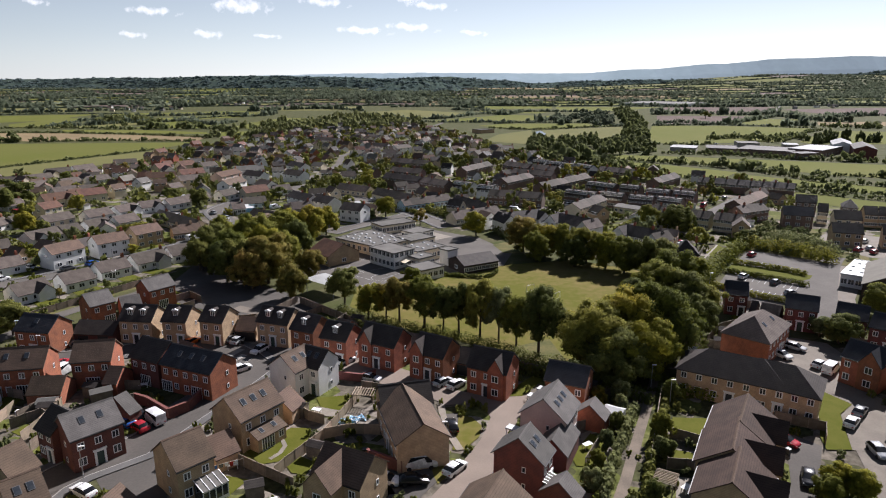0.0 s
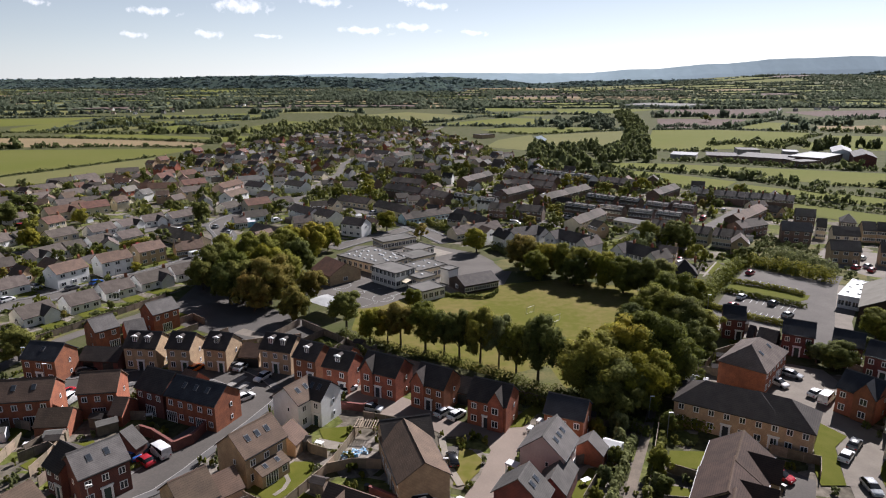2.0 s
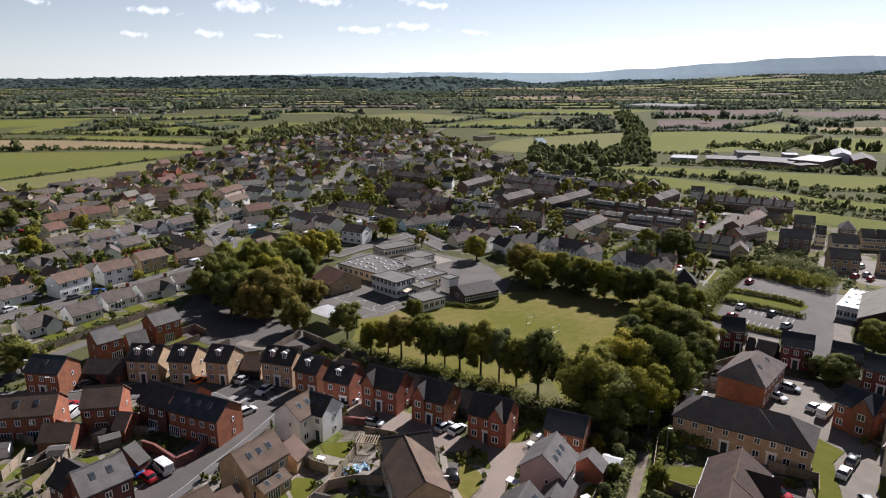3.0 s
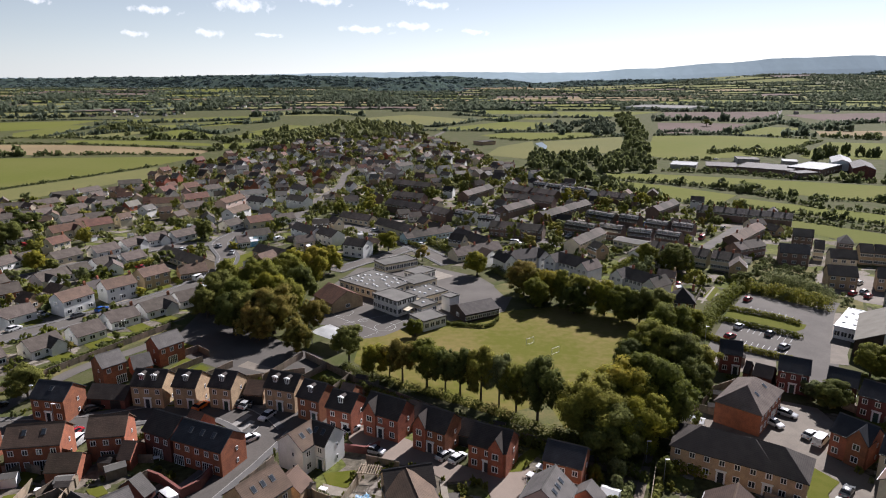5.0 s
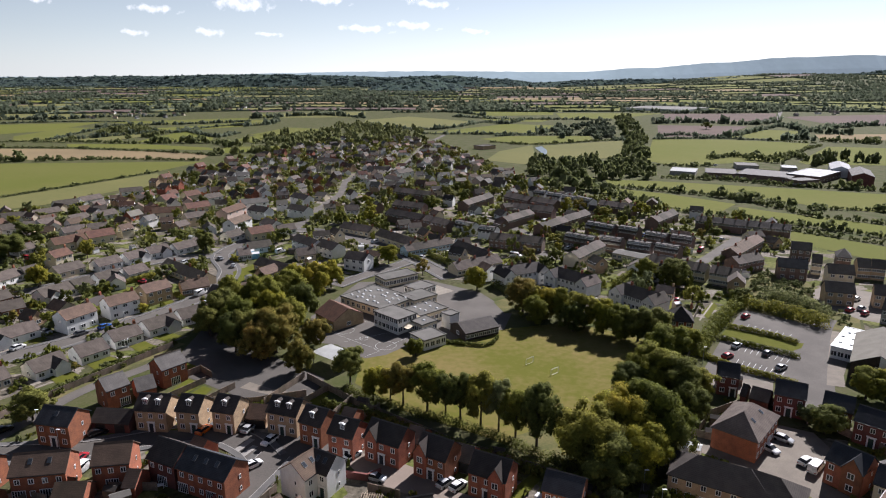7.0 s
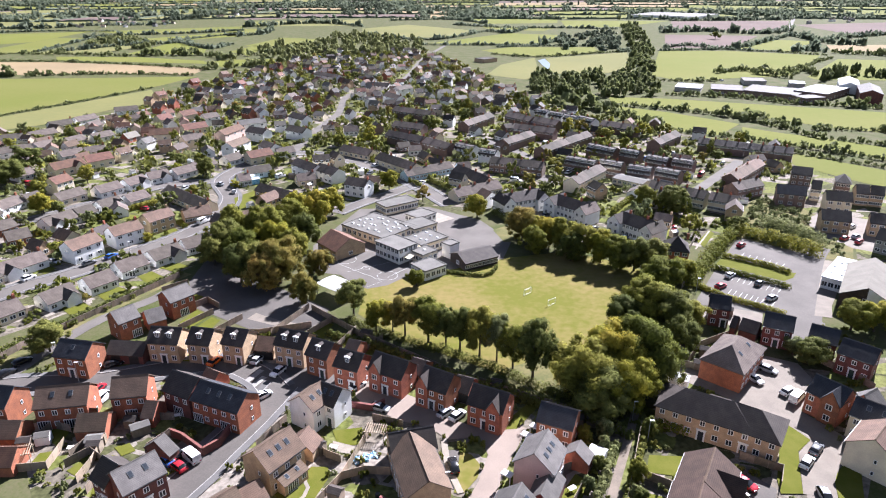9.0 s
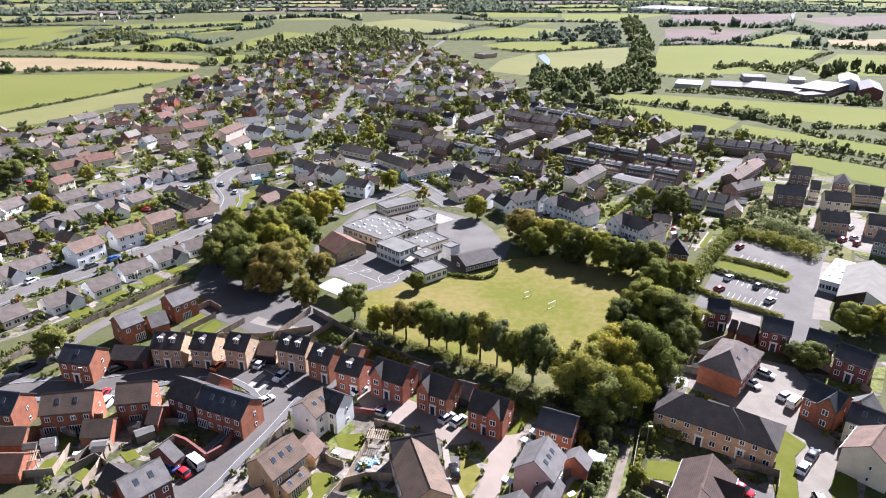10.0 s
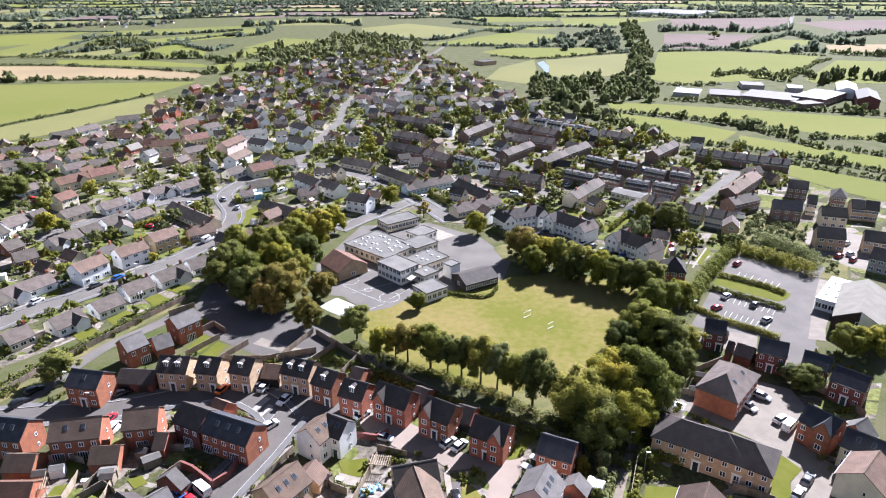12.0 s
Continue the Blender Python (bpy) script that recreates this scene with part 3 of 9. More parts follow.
def far_house(x, y, ang, L, D, eaves, ridge, wall, roof, hip=False, win=3, stack=0, band=0, kind="bungalow", label="", group=""):
    """A house seen from afar: walls with roof, windows on the sides that face the estate, perhaps a dormer band or a chimney."""
    h = new(kind, finish(wall_bm(L, D, eaves, ridge, hip), kind, BRICK[wall]))
    TAKEN.append((x, y, max(L, D) * 0.6))
    h.matrix_basis = pose(x, y, 0, 0, 0, ang)
    tagged(h, label or "%s %s with a %s" % (WORDS[wall], kind, RWORDS[roof]), "house", group)
    part("roof", hip_roof_bm(L, D, eaves, ridge) if hip else gable_roof_mesh(L, D, eaves, ridge), ROOF[roof], h)
    face = "f" if math.cos(radians(ang)) > 0 else "b"
    rows = (0.8,) if eaves < 3.8 else (0.8, 3.3) if y < 300 else (3.3,)
    if y > 380:
        win = min(win, 2 if y < 520 else 1)
    spots = [on_face(face, L, D, (-0.5 + (i + 0.5) / win) * L, z) for z in rows for i in range(win)]
    if not hip and win and kind != "terraced_house" and y < 330:
        g = "r" if math.sin(radians(ang)) < 0 else "l"
        if face == "b":
            g = "l" if g == "r" else "r"
        spots.append(on_face(g, L, D, 0, rows[-1]))
    window_set(h, spots, 1.15, 2 if y > 300 else 0)
    if kind == "bungalow" and not hip and y < 300 and L > 8 and int(x * 3 + y) % 2:
        f0 = -(D / 2 + 1.6) if face == "f" else D / 2 + 1.6
        u, w, gz = (0.24 if int(x + y) % 3 else -0.24) * L, 4.0, eaves + (ridge - eaves) * 0.8
        bm = bmesh.new()
        prism(bm, [(u - w / 2, 0), (u + w / 2, 0), (u + w / 2, eaves - 0.02), (u, gz - 0.02), (u - w / 2, eaves - 0.02)], "y", f0, 0)
        part("wing", bm, BRICK[wall], h)
        g = gable_roof_mesh(0, w, eaves, gz, over=0.25, axis="y", a=f0 * 1.04, b=0)
        for v in g.verts:
            v.co.x += u
        part("wing_roof", g, ROOF[roof], h)
    if band:
        bm = bmesh.new()
        s = 1 if face == "f" else -1
        y0, y1 = -s * (D / 2 - 0.7), -s * 0.6
        box(bm, -L / 2 + 0.3, L / 2 - 0.3, min(y0, y1), max(y0, y1), eaves + 0.2, ridge - 0.3)
        dz = part("dormer", bm, BRICK["white"], h)
        bm = bmesh.new()
        box(bm, -L / 2 + 0.15, L / 2 - 0.15, min(y0, y1) - 0.2, max(y0, y1) + 0.2, ridge - 0.295, ridge - 0.1)
        part("dormer_roof", bm, ROOF[roof], dz)
        k = max(2, round(L / 3.2))
        band_spots = []
        for i in range(k):
            band_spots.append(on_face(face, L, D - 1.4, (-0.5 + (i + 0.5) / k) * (L - 0.6), eaves + 0.75))
        window_set(dz, band_spots, 0.9, 2 if y > 300 else 0)
    if stack:
        bm = bmesh.new()
        prism(bm, [(-0.3, ridge - 0.6), (0.3, ridge - 0.6), (0.3, ridge + 1.0), (0.12, ridge + 1.0), (0.1, ridge + 1.3), (-0.1, ridge + 1.3), (-0.12, ridge + 1.0), (-0.3, ridge + 1.0)], "x", -0.35, 0.35)
        part("chimney", bm, BRICK["red" if wall != "buff" else "buff"], h, m=pose(stack * (L / 2 - 0.5), 0, 0))
    return h


# ---------------------------------------------------------------- flat ground pieces
def sheet(name, pts, z, material, label="", kind="structure", thick=0.0, category=""):
    if name in ("courtyard", "driveway", "drive", "playing_field", "playground", "school_yard", "car_park", "forecourt", "parking_court", "field", "lawn", "patio"):
        PAVED.append(pts)
    bm = bmesh.new()
    top = [bm.verts.new((px, py, z)) for px, py in pts]
    bm.faces.new(top)
    if thick:
        low = [bm.verts.new((px, py, z - thick)) for px, py in pts]
        for i in range(len(pts)):
            bm.faces.new((top[i], low[i], low[(i + 1) % len(pts)], top[(i + 1) % len(pts)]))
    bmesh.ops.triangulate(bm, faces=[f for f in bm.faces if len(f.verts) > 4])
    return tagged(new(name, finish(bm, name, material)), label, category or name.replace("_", " "), kind=kind)


def smooth_path(pts, step=4.0):
    """Catmull-Rom through the points."""
    p = [Vector((a, b)) for a, b in pts]
    p = [2 * p[0] - p[1]] + p + [2 * p[-1] - p[-2]]
    out = []
    for i in range(1, len(p) - 2):
        k = max(1, int((p[i + 1] - p[i]).length / step))
        for j in range(k):
            t = j / k
            out.append(0.5 * (2 * p[i] + (p[i + 1] - p[i - 1]) * t + (2 * p[i - 1] - 5 * p[i] + 4 * p[i + 1] - p[i + 2]) * t * t + (3 * p[i] - p[i - 1] - 3 * p[i + 1] + p[i + 2]) * t ** 3))
    return out + [p[-2]]


def strip(name, pts, a, b, z, material, thick=0.0, label="", kind="structure"):
    """A ribbon along a smooth path, from a to b metres to the left of it."""
    c = smooth_path(pts)
    rows = []
    for i, q in enumerate(c):
        d = (c[min(i + 1, len(c) - 1)] - c[max(i - 1, 0)]).normalized()
        nrm = Vector((-d.y, d.x))
        rows.append((q + nrm * a, q + nrm * b))
    bm = bmesh.new()
    levels = (z, z - thick) if thick else (z,)
    v = [[[bm.verts.new((s.x, s.y, zz)) for s in r] for r in rows] for zz in levels]
    for i in range(len(rows) - 1):
        bm.faces.new((v[0][i][0], v[0][i][1], v[0][i + 1][1], v[0][i + 1][0]))
        if thick:
            for s in (0, 1):
                bm.faces.new((v[0][i][s], v[0][i + 1][s], v[1][i + 1][s], v[1][i][s]))
    return tagged(new(name, finish(bm, name, material)), label, name.replace("_", " "), kind=kind)


LAYER = [0]


def road(pts, width, material=ASPHALT, pave=1.6, label="grey asphalt street with raised pavements"):
    LAYER[0] = (LAYER[0] + 1) % 12
    TAKEN.extend((q.x, q.y, width / 2 + 1.2) for q in smooth_path(pts))
    strip("road", pts, -width / 2, width / 2, 0.06 + LAYER[0] * 0.004, material, label=label)
    if pave:
        for s in (-1, 1):
            strip("kerb", pts, s * width / 2, s * (width / 2 + 0.18), 0.20 + LAYER[0] * 0.002, KERB, 0.2, "pale kerb stones along the street")
            strip("pavement", pts, s * (width / 2 + 0.18), s * (width / 2 + pave), 0.195 + LAYER[0] * 0.002, PAVE, 0.2, "grey tarmac pavement beside the street")


# ---------------------------------------------------------------- fences and walls
def fence(pts, h=1.8, material=WOOD, gap=2.4, label="weathered close-boarded garden fence", name="fence", slab=0.05):
    f = new(name)
    f.matrix_basis = pose(pts[0][0], pts[0][1], 0)
    tagged(f, label, name.replace("_", " "))
    p0 = Vector(pts[0])
    for a, b in zip(pts, pts[1:]):
        a, b = Vector(a) - p0, Vector(b) - p0
        d = b - a
        n = max(1, round(d.length / gap))
        ang = math.degrees(math.atan2(d.y, d.x))
        k = d.length / n

        def panel():
            bm = bmesh.new()
            prism(bm, [(-slab / 2, 0.03), (slab / 2, 0.03), (slab / 2, h), (slab, h), (slab, h + 0.05), (-slab, h + 0.05), (-slab, h), (-slab / 2, h)], "x", 0.0, round(k, 1))
            return finish(bm, "panel", material)
        me = kept(("panel", round(k, 1), h, material.name, slab), panel)

        def post():
            bm = bmesh.new()
            box(bm, -0.06, 0.06, -0.06, 0.06, 0, h + 0.12)
            return finish(bm, "post", material)
        pm = kept(("post", h, material.name), post)
        for i in range(n):
            q = a + d * i / n
            child("panel", me, f, pose(q.x, q.y, 0, 0, 0, ang))
            if slab < 0.15:
                child("post", pm, f, pose(q.x, q.y, 0, 0, 0, ang))
    return f


# ---------------------------------------------------------------- plants
def leaf_cloud(rng, centres, radii, count, size, squash=1.0, low=-0.55, corners=4):
    """Bent quads, or triangles, spread over the skins of lobes; returns vertices and faces as arrays."""
    w = radii ** 2
    pick = rng.choice(len(radii), count, p=w / w.sum())
    d = rng.normal(size=(count, 3))
    d /= np.linalg.norm(d, axis=1)[:, None]
    d[:, 2] = np.where(d[:, 2] < low, -d[:, 2], d[:, 2])
    r = radii[pick] * (0.72 + 0.36 * rng.random(count))
    pos = centres[pick] + d * r[:, None] * np.array([1, 1, squash])
    nrm = d + rng.normal(size=(count, 3)) * 0.38 + np.array([0, 0, 0.25])
    nrm /= np.linalg.norm(nrm, axis=1)[:, None]
    t = np.cross(nrm, rng.normal(size=(count, 3)))
    t /= np.linalg.norm(t, axis=1)[:, None]
    b = np.cross(nrm, t)
    s = (size * (0.6 + 0.8 * rng.random(count)))[:, None]
    k = 0.55 + 0.5 * rng.random((count, 1))
    quad = np.stack([pos - t * s, pos - b * s * k + nrm * s * 0.15, pos + t * s, pos + b * s * k - nrm * s * 0.1], 1)
    if corners == 3:
        quad = np.stack([pos - t * s, pos - b * s * 1.2 * k + nrm * s * 0.2, pos + t * s * 0.9 + b * s * k], 1)
    mid = pos - centres.mean(axis=0)
    mid /= np.linalg.norm(mid, axis=1)[:, None] + 1e-6
    soft = d * 0.45 + nrm * 0.5 + mid * (0.4 if corners == 3 else 0.0) + np.array([0, 0, 0.1])
    soft /= np.linalg.norm(soft, axis=1)[:, None]
    return np.concatenate([quad.reshape(-1, 3), np.repeat(soft, corners, axis=0)], 1)


def quads_mesh(name, verts, material):
    """Loose quads; columns 3 to 5, where given, are the soft normals of the foliage."""
    n = len(verts)
    me = bpy.data.meshes.new(name)
    me.from_pydata(verts[:, :3].tolist(), [], np.arange(n).reshape(-1, 4).tolist())
    me.materials.append(material)
    if verts.shape[1] > 3:
        me.shade_smooth()
        me.normals_split_custom_set_from_vertices(verts[:, 3:].tolist())
    return me


def crown_lobes(rng, R, H, lobes):
    """Middles and radii of the clumps of a crown of radius R from z 0 to H: boughs at uneven reach, each with its clumps."""
    c, rad = [], []
    boughs = max(5, lobes // 9)
    for j in range(boughs):
        v = (j + 0.3 + 0.4 * rng.random()) / boughs
        prof = math.sin(math.pi * (0.16 + 0.8 * v)) ** 0.65
        a = j * 2.4 + rng.normal() * 0.35
        reach = R * 0.62 * prof * (0.45 + 0.65 * rng.random() ** 0.6)
        mid = np.array([math.cos(a) * reach, math.sin(a) * reach, H * (0.16 + 0.64 * v)])
        wide = R * (0.3 + 0.16 * rng.random()) * (0.7 + 0.4 * prof)
        for _ in range(max(2, lobes // boughs)):
            d = rng.normal(size=3)
            d /= np.linalg.norm(d)
            c.append(mid + d * wide * (0.5 + 0.5 * rng.random()) * np.array([1, 1, 0.8]))
            rad.append(R * (0.13 + 0.15 * rng.random()))
    return np.array(c), np.array(rad)


def crown_verts(rng, R, H, lobes, count, size):
    """The loose leaves of a far crown."""
    return leaf_cloud(rng, *crown_lobes(rng, R, H, lobes), count, size, 0.85)


def crown_mesh(key, R, H, lobes, count, size, kind, seed, fine=1):
    """Clumps of small leaves, each on a dense uneven core of twigs and inner leaves."""
    def make():
        rng = np.random.default_rng(seed)
        c, rad = crown_lobes(rng, R, H, lobes)
        leaves = leaf_cloud(rng, c, rad, count, size, 0.85, corners=3)
        ball = bmesh.new()
        bmesh.ops.create_icosphere(ball, subdivisions=fine, radius=1.0)
        bv = np.array([v.co for v in ball.verts])
        bf = np.array([[v.index for v in f.verts] for f in ball.faces])
        ball.free()
        pts, nrm, faces = [], [], []
        n = len(leaves)
        for i in range(len(rad)):
            k = rad[i] * (0.5 + 0.3 * rng.random((len(bv), 1)))
            pts.append(c[i] + bv * k * np.array([1, 1, 0.85]))
            nrm.append(bv)
            faces.append(bf + n + i * len(bv))
        me = bpy.data.meshes.new("crown")
        me.from_pydata(np.concatenate([leaves[:, :3]] + pts).tolist(), [], np.arange(n).reshape(-1, 3).tolist() + np.concatenate(faces).tolist())
        me.materials.append(LEAF[kind])
        me.shade_smooth()
        me.normals_split_custom_set_from_vertices(np.concatenate([leaves[:, 3:]] + nrm).tolist())
        return me
    return kept(("crown", key, kind, seed), make)


def trunk_mesh(H, r, seed):
    """A tapered trunk with limbs, H to the crown's middle."""
    def make():
        rng = np.random.default_rng(seed + 50)
        bm = bmesh.new()

        def limb(a, b, r0, r1, seg=6):
            d = (b - a)
            q = d.to_track_quat("Z", "Y").to_matrix().to_4x4()
            res = bmesh.ops.create_cone(bm, cap_ends=True, segments=seg, radius1=r0, radius2=r1, depth=d.length)
            bmesh.ops.transform(bm, matrix=Matrix.Translation((a + b) / 2) @ q, verts=res["verts"])
        limb(Vector((0, 0, -0.1)), Vector((0.1, 0.05, H * 0.5)), r, r * 0.7, 8)
        limb(Vector((0.1, 0.05, H * 0.48)), Vector((0, 0, H * 1.15)), r * 0.7, r * 0.2)
        for i in range(6):
            a = i * 1.05 + rng.random()
            z0 = H * (0.4 + 0.08 * i)
            limb(Vector((0.08, 0.04, z0)), Vector((math.cos(a) * H * 0.4, math.sin(a) * H * 0.4, z0 + H * 0.38)), r * 0.4, r * 0.08, 5)
        return finish(bm, "trunk", BARK)
    return kept(("trunk", H, r, seed), make)


TREEWORDS = {"green": "green", "dark": "dark green", "olive": "yellow-green", "rust": "autumn-brown", "silver": "grey-green", "far": "grey-green"}


def tree(x, y, R, H, kind="green", seed=1, clear=0.22, near=True, group="trees round the playing field"):
    """Crown radius R, whole height H, clear trunk as a share of H."""
    label = "broadleaf tree with a %s uneven crown" % TREEWORDS[kind]
    turn = (x * 37 + y * 11) % 360
    seed = seed % (4 if near else 3)
    stem = trunk_mesh(6.0, 0.35, seed)
    grow = Matrix.Diagonal((R / 5.5, R / 5.5, H * (clear + 0.35) / 6.0, 1))
    if near:
        t = root("tree", x, y, turn, label, "tree", group)
        child("trunk", stem, t, grow)
        me = crown_mesh("broad", 5, 8, 120, 21000, 0.13, kind, seed) if R > 6.6 else crown_mesh("near", 5, 8, 90, 9800, 0.18, kind, seed)
        child("crown", me, t, Matrix.Translation((0, 0, H * clear)) @ Matrix.Diagonal((R / 5, R / 5, H * (1 - clear) / 8, 1)))
        return t
    t = tagged(new("tree", stem), label, "tree", group)
    t.matrix_basis = pose(x, y, 0, 0, 0, turn) @ grow
    child("crown", crown_mesh("far", 5, 8, 27, 950, 0.42, kind, seed + 10, 1), t, grow.inverted() @ Matrix.Translation((0, 0, H * clear)) @ Matrix.Diagonal((R / 5, R / 5, H * (1 - clear) / 8, 1)))
    return t


def hedge(pts, w=1.2, h=1.6, kind="green", size=0.26, dense=46, rough=0.25, label="", seed=3, name="hedge", z0=0.0):
    """A hedge along a path: leafy skin on a dense core; rough: how ragged the top is."""
    rng = np.random.default_rng(seed + int(abs(pts[0][0]) * 10))
    c = smooth_path(pts, 2.0)
    seg = np.array([(q.x, q.y) for q in c])
    ln = np.linalg.norm(np.diff(seg, axis=0), axis=1)
    total = ln.sum()
    k = max(3, int(total / (w * 0.45)))
    at = np.interp(np.linspace(0, total, k), np.r_[0, np.cumsum(ln)], np.arange(len(seg)))
    px, py = np.interp(at, np.arange(len(seg)), seg[:, 0]), np.interp(at, np.arange(len(seg)), seg[:, 1])
    hh = h * (1 - rough / 2 + rough * rng.random(k))
    lob, rad = [], []
    for i in range(k):
        for v in (0.25, 0.7):
            lob.append((px[i] + rng.normal() * w * 0.08, py[i] + rng.normal() * w * 0.08, hh[i] * v + z0))
            rad.append(max(w * 0.55, hh[i] * 0.32) * (0.85 + 0.3 * rng.random()))
    verts = leaf_cloud(rng, np.array(lob), np.array(rad), int(dense * total * (w + 2 * h) / 3), size, 0.9, -0.8)
    hd = new(name, quads_mesh(name, verts, LEAF[kind]))
    return tagged(hd, label or "%s hedge with an uneven top" % TREEWORDS[kind], "hedge")


def wood(name, spots, kind, label, count=110, seed=5, size=0.24):
    """Many far trees in one mesh; spots: x, y, radius, height, base."""
    rng = np.random.default_rng(seed)
    protos = [crown_verts(np.random.default_rng(90 + i), 1.0, 1.0, 7, count, size) for i in range(4)]
    out = []
    for (x, y, R, H, z) in spots:
        v = protos[rng.integers(4)]
        a = rng.random() * 6.28
        ca, sa = math.cos(a), math.sin(a)
        out.append(np.stack([x + R * (v[:, 0] * ca - v[:, 1] * sa), y + R * (v[:, 0] * sa + v[:, 1] * ca), z - 0.12 * H + H * 1.12 * v[:, 2], v[:, 3] * ca - v[:, 4] * sa, v[:, 3] * sa + v[:, 4] * ca, v[:, 5]], 1))
    ob = new(name, quads_mesh(name, np.concatenate(out), LEAF[kind]))
    return tagged(ob, label, "trees", kind="stuff")


# ---------------------------------------------------------------- the ground, one sheet to the horizon
def rise(x, y):
    """Height of the land: flat vale, low hills far off, a long hill to one side."""
    k = max(0.0, min(1.0, (y - 2600) / 1800))
    k = k * k * (3 - 2 * k)
    z = k * (13 + 4 * noise.noise(Vector((x * 0.0011, y * 0.0011, 3))) + 3 * noise.noise(Vector((x * 0.004, y * 0.003, 7))))
    s = math.exp(-((x - 2300) / 1100) ** 2) * max(0.0, min(1.0, (y - 2000) / 1800)) ** 1.3
    return z + s * 78


def ground():
    xs = np.concatenate([np.linspace(-4200, -700, 26), np.linspace(-600, 600, 25), np.linspace(700, 4200, 26)])
    ys = np.concatenate([np.linspace(-400, 900, 14), np.linspace(1050, 4400, 40)])
    bm = bmesh.new()
    v = [[bm.verts.new((x, y, rise(x, y))) for x in xs] for y in ys]
    for j in range(len(ys) - 1):
        for i in range(len(xs) - 1):
            bm.faces.new((v[j][i], v[j][i + 1], v[j + 1][i + 1], v[j + 1][i]))
    me = finish(bm, "ground", SCRUB, True)
    return tagged(new("ground", me), "green and brown land stretching to the horizon", "ground", kind="structure")


ground()


def inside(x, y, poly):
    hit = False
    for (ax, ay), (bx, by) in zip(poly, poly[1:] + poly[:1]):
        if (ay > y) != (by > y) and x < (bx - ax) * (y - ay) / (by - ay) + ax:
            hit = not hit
    return hit


def free(x, y, r):
    return all((x - a) ** 2 + (y - b) ** 2 > (r + c) ** 2 for a, b, c in TAKEN)


def scatter(poly, n, seed, r, tries=12):
    """Up to n free places inside a zone, r metres clear of what stands there."""
    rng = random.Random(seed)
    xs, ys = [p[0] for p in poly], [p[1] for p in poly]
    out = []
    for _ in range(n * tries):
        x, y = rng.uniform(min(xs), max(xs)), rng.uniform(min(ys), max(ys))
        if inside(x, y, poly) and free(x, y, r) and not any(inside(x, y, q) for q in PAVED):
            out.append((x, y))
            if len(out) >= n:
                break
    return out


def along(pts, gap, seed=1, jitter=0.3):
    rng = random.Random(seed)
    out = []
    for q in smooth_path(pts, gap):
        out.append((q.x + rng.uniform(-jitter, jitter) * gap, q.y + rng.uniform(-jitter, jitter) * gap))
    return out


HEDGEROWS = []
RIBBONS = []


def ribbon(a, b, w, h, step, rng):
    """A far hedge: a jagged ridge of foliage from a to b."""
    a, b = Vector(a), Vector(b)
    n = max(2, int((b - a).length / step))
    d = (b - a).normalized()
    side = Vector((-d.y, d.x)) * w
    rows = []
    for i in range(n + 1):
        p = a.lerp(b, i / n) + side * rng.uniform(-0.3, 0.3)
        z = rise(p.x, p.y)
        k = rng.uniform(0.6, 1.3)
        rows.append(((p.x - side.x * k, p.y - side.y * k, z), (p.x, p.y, z + h * k), (p.x + side.x * k, p.y + side.y * k, z)))
    for r, s in zip(rows, rows[1:]):
        RIBBONS.extend((r[0], s[0], s[1], r[1], r[1], s[1], s[2], r[2]))


def hedgerow(pts, R=2.2, H=3.4, gap=None, trees=0.08, big=2.2):
    """Adds the bushes of a field hedge, with a taller tree here and there."""
    rng = random.Random(int(abs(pts[0][0] * 7 + pts[0][1])))
    R, H = R * 0.85, H * 0.8
    for x, y in along(pts, gap or R * 1.5, int(abs(pts[0][0]))):
        k = big * rng.uniform(0.8, 1.3) if rng.random() < trees else rng.uniform(0.7, 1.25)
        HEDGEROWS.append((x, y, R * k, H * (k if k < 1.4 else k * 0.72), rise(x, y) if y > 1500 else 0.0))


def white_block(x, y, ang, L):
    """A white rendered block with a gabled wing at either end."""
    TAKEN.append((x, y, L * 0.6))
    h = root("house", x, y, ang, "white rendered cottage row with dark roof and end gables", "house", "white cottages")
    part("wall", wall_bm(L, 7, 4.8, 7.4), BRICK["white"], h)
    part("roof", gable_roof_mesh(L, 7, 4.8, 7.4), ROOF["dark"], h)
    for s in (-1, 1):
        bm = bmesh.new()
        u = s * (L / 2 - 0.5)
        prism(bm, [(u - 2.6, 0), (u + 2.6, 0), (u + 2.6, 4.78), (u, 7.18), (u - 2.6, 4.78)], "y", -5.0, 3.6)
        part("gable_wall", bm, BRICK["white"], h)
        g = gable_roof_mesh(0, 5.2, 4.8, 7.2, over=0.25, axis="y", a=-5.2, b=3.8)
        for v in g.verts:
            v.co.x += u
        part("gable_roof", g, ROOF["dark" if s < 0 else "grey"], h)
        for z in (0.9, 3.3):
            for du in (-1.1, 1.1):
                window(h, pose(u + du, -5.0, z), 1.1, 1.2)
        chimney(h, s * (L / 4), 0, 6.6, 8.6, BRICK["red"])
    n = max(3, round(L / 3))
    for z in (0.9, 3.3):
        for i in range(n):
            uu = (-0.5 + (i + 0.5) / n) * (L - 6)
            window(h, on_face("f", L, 7, uu, z), 1.2, 1.2)
    return h


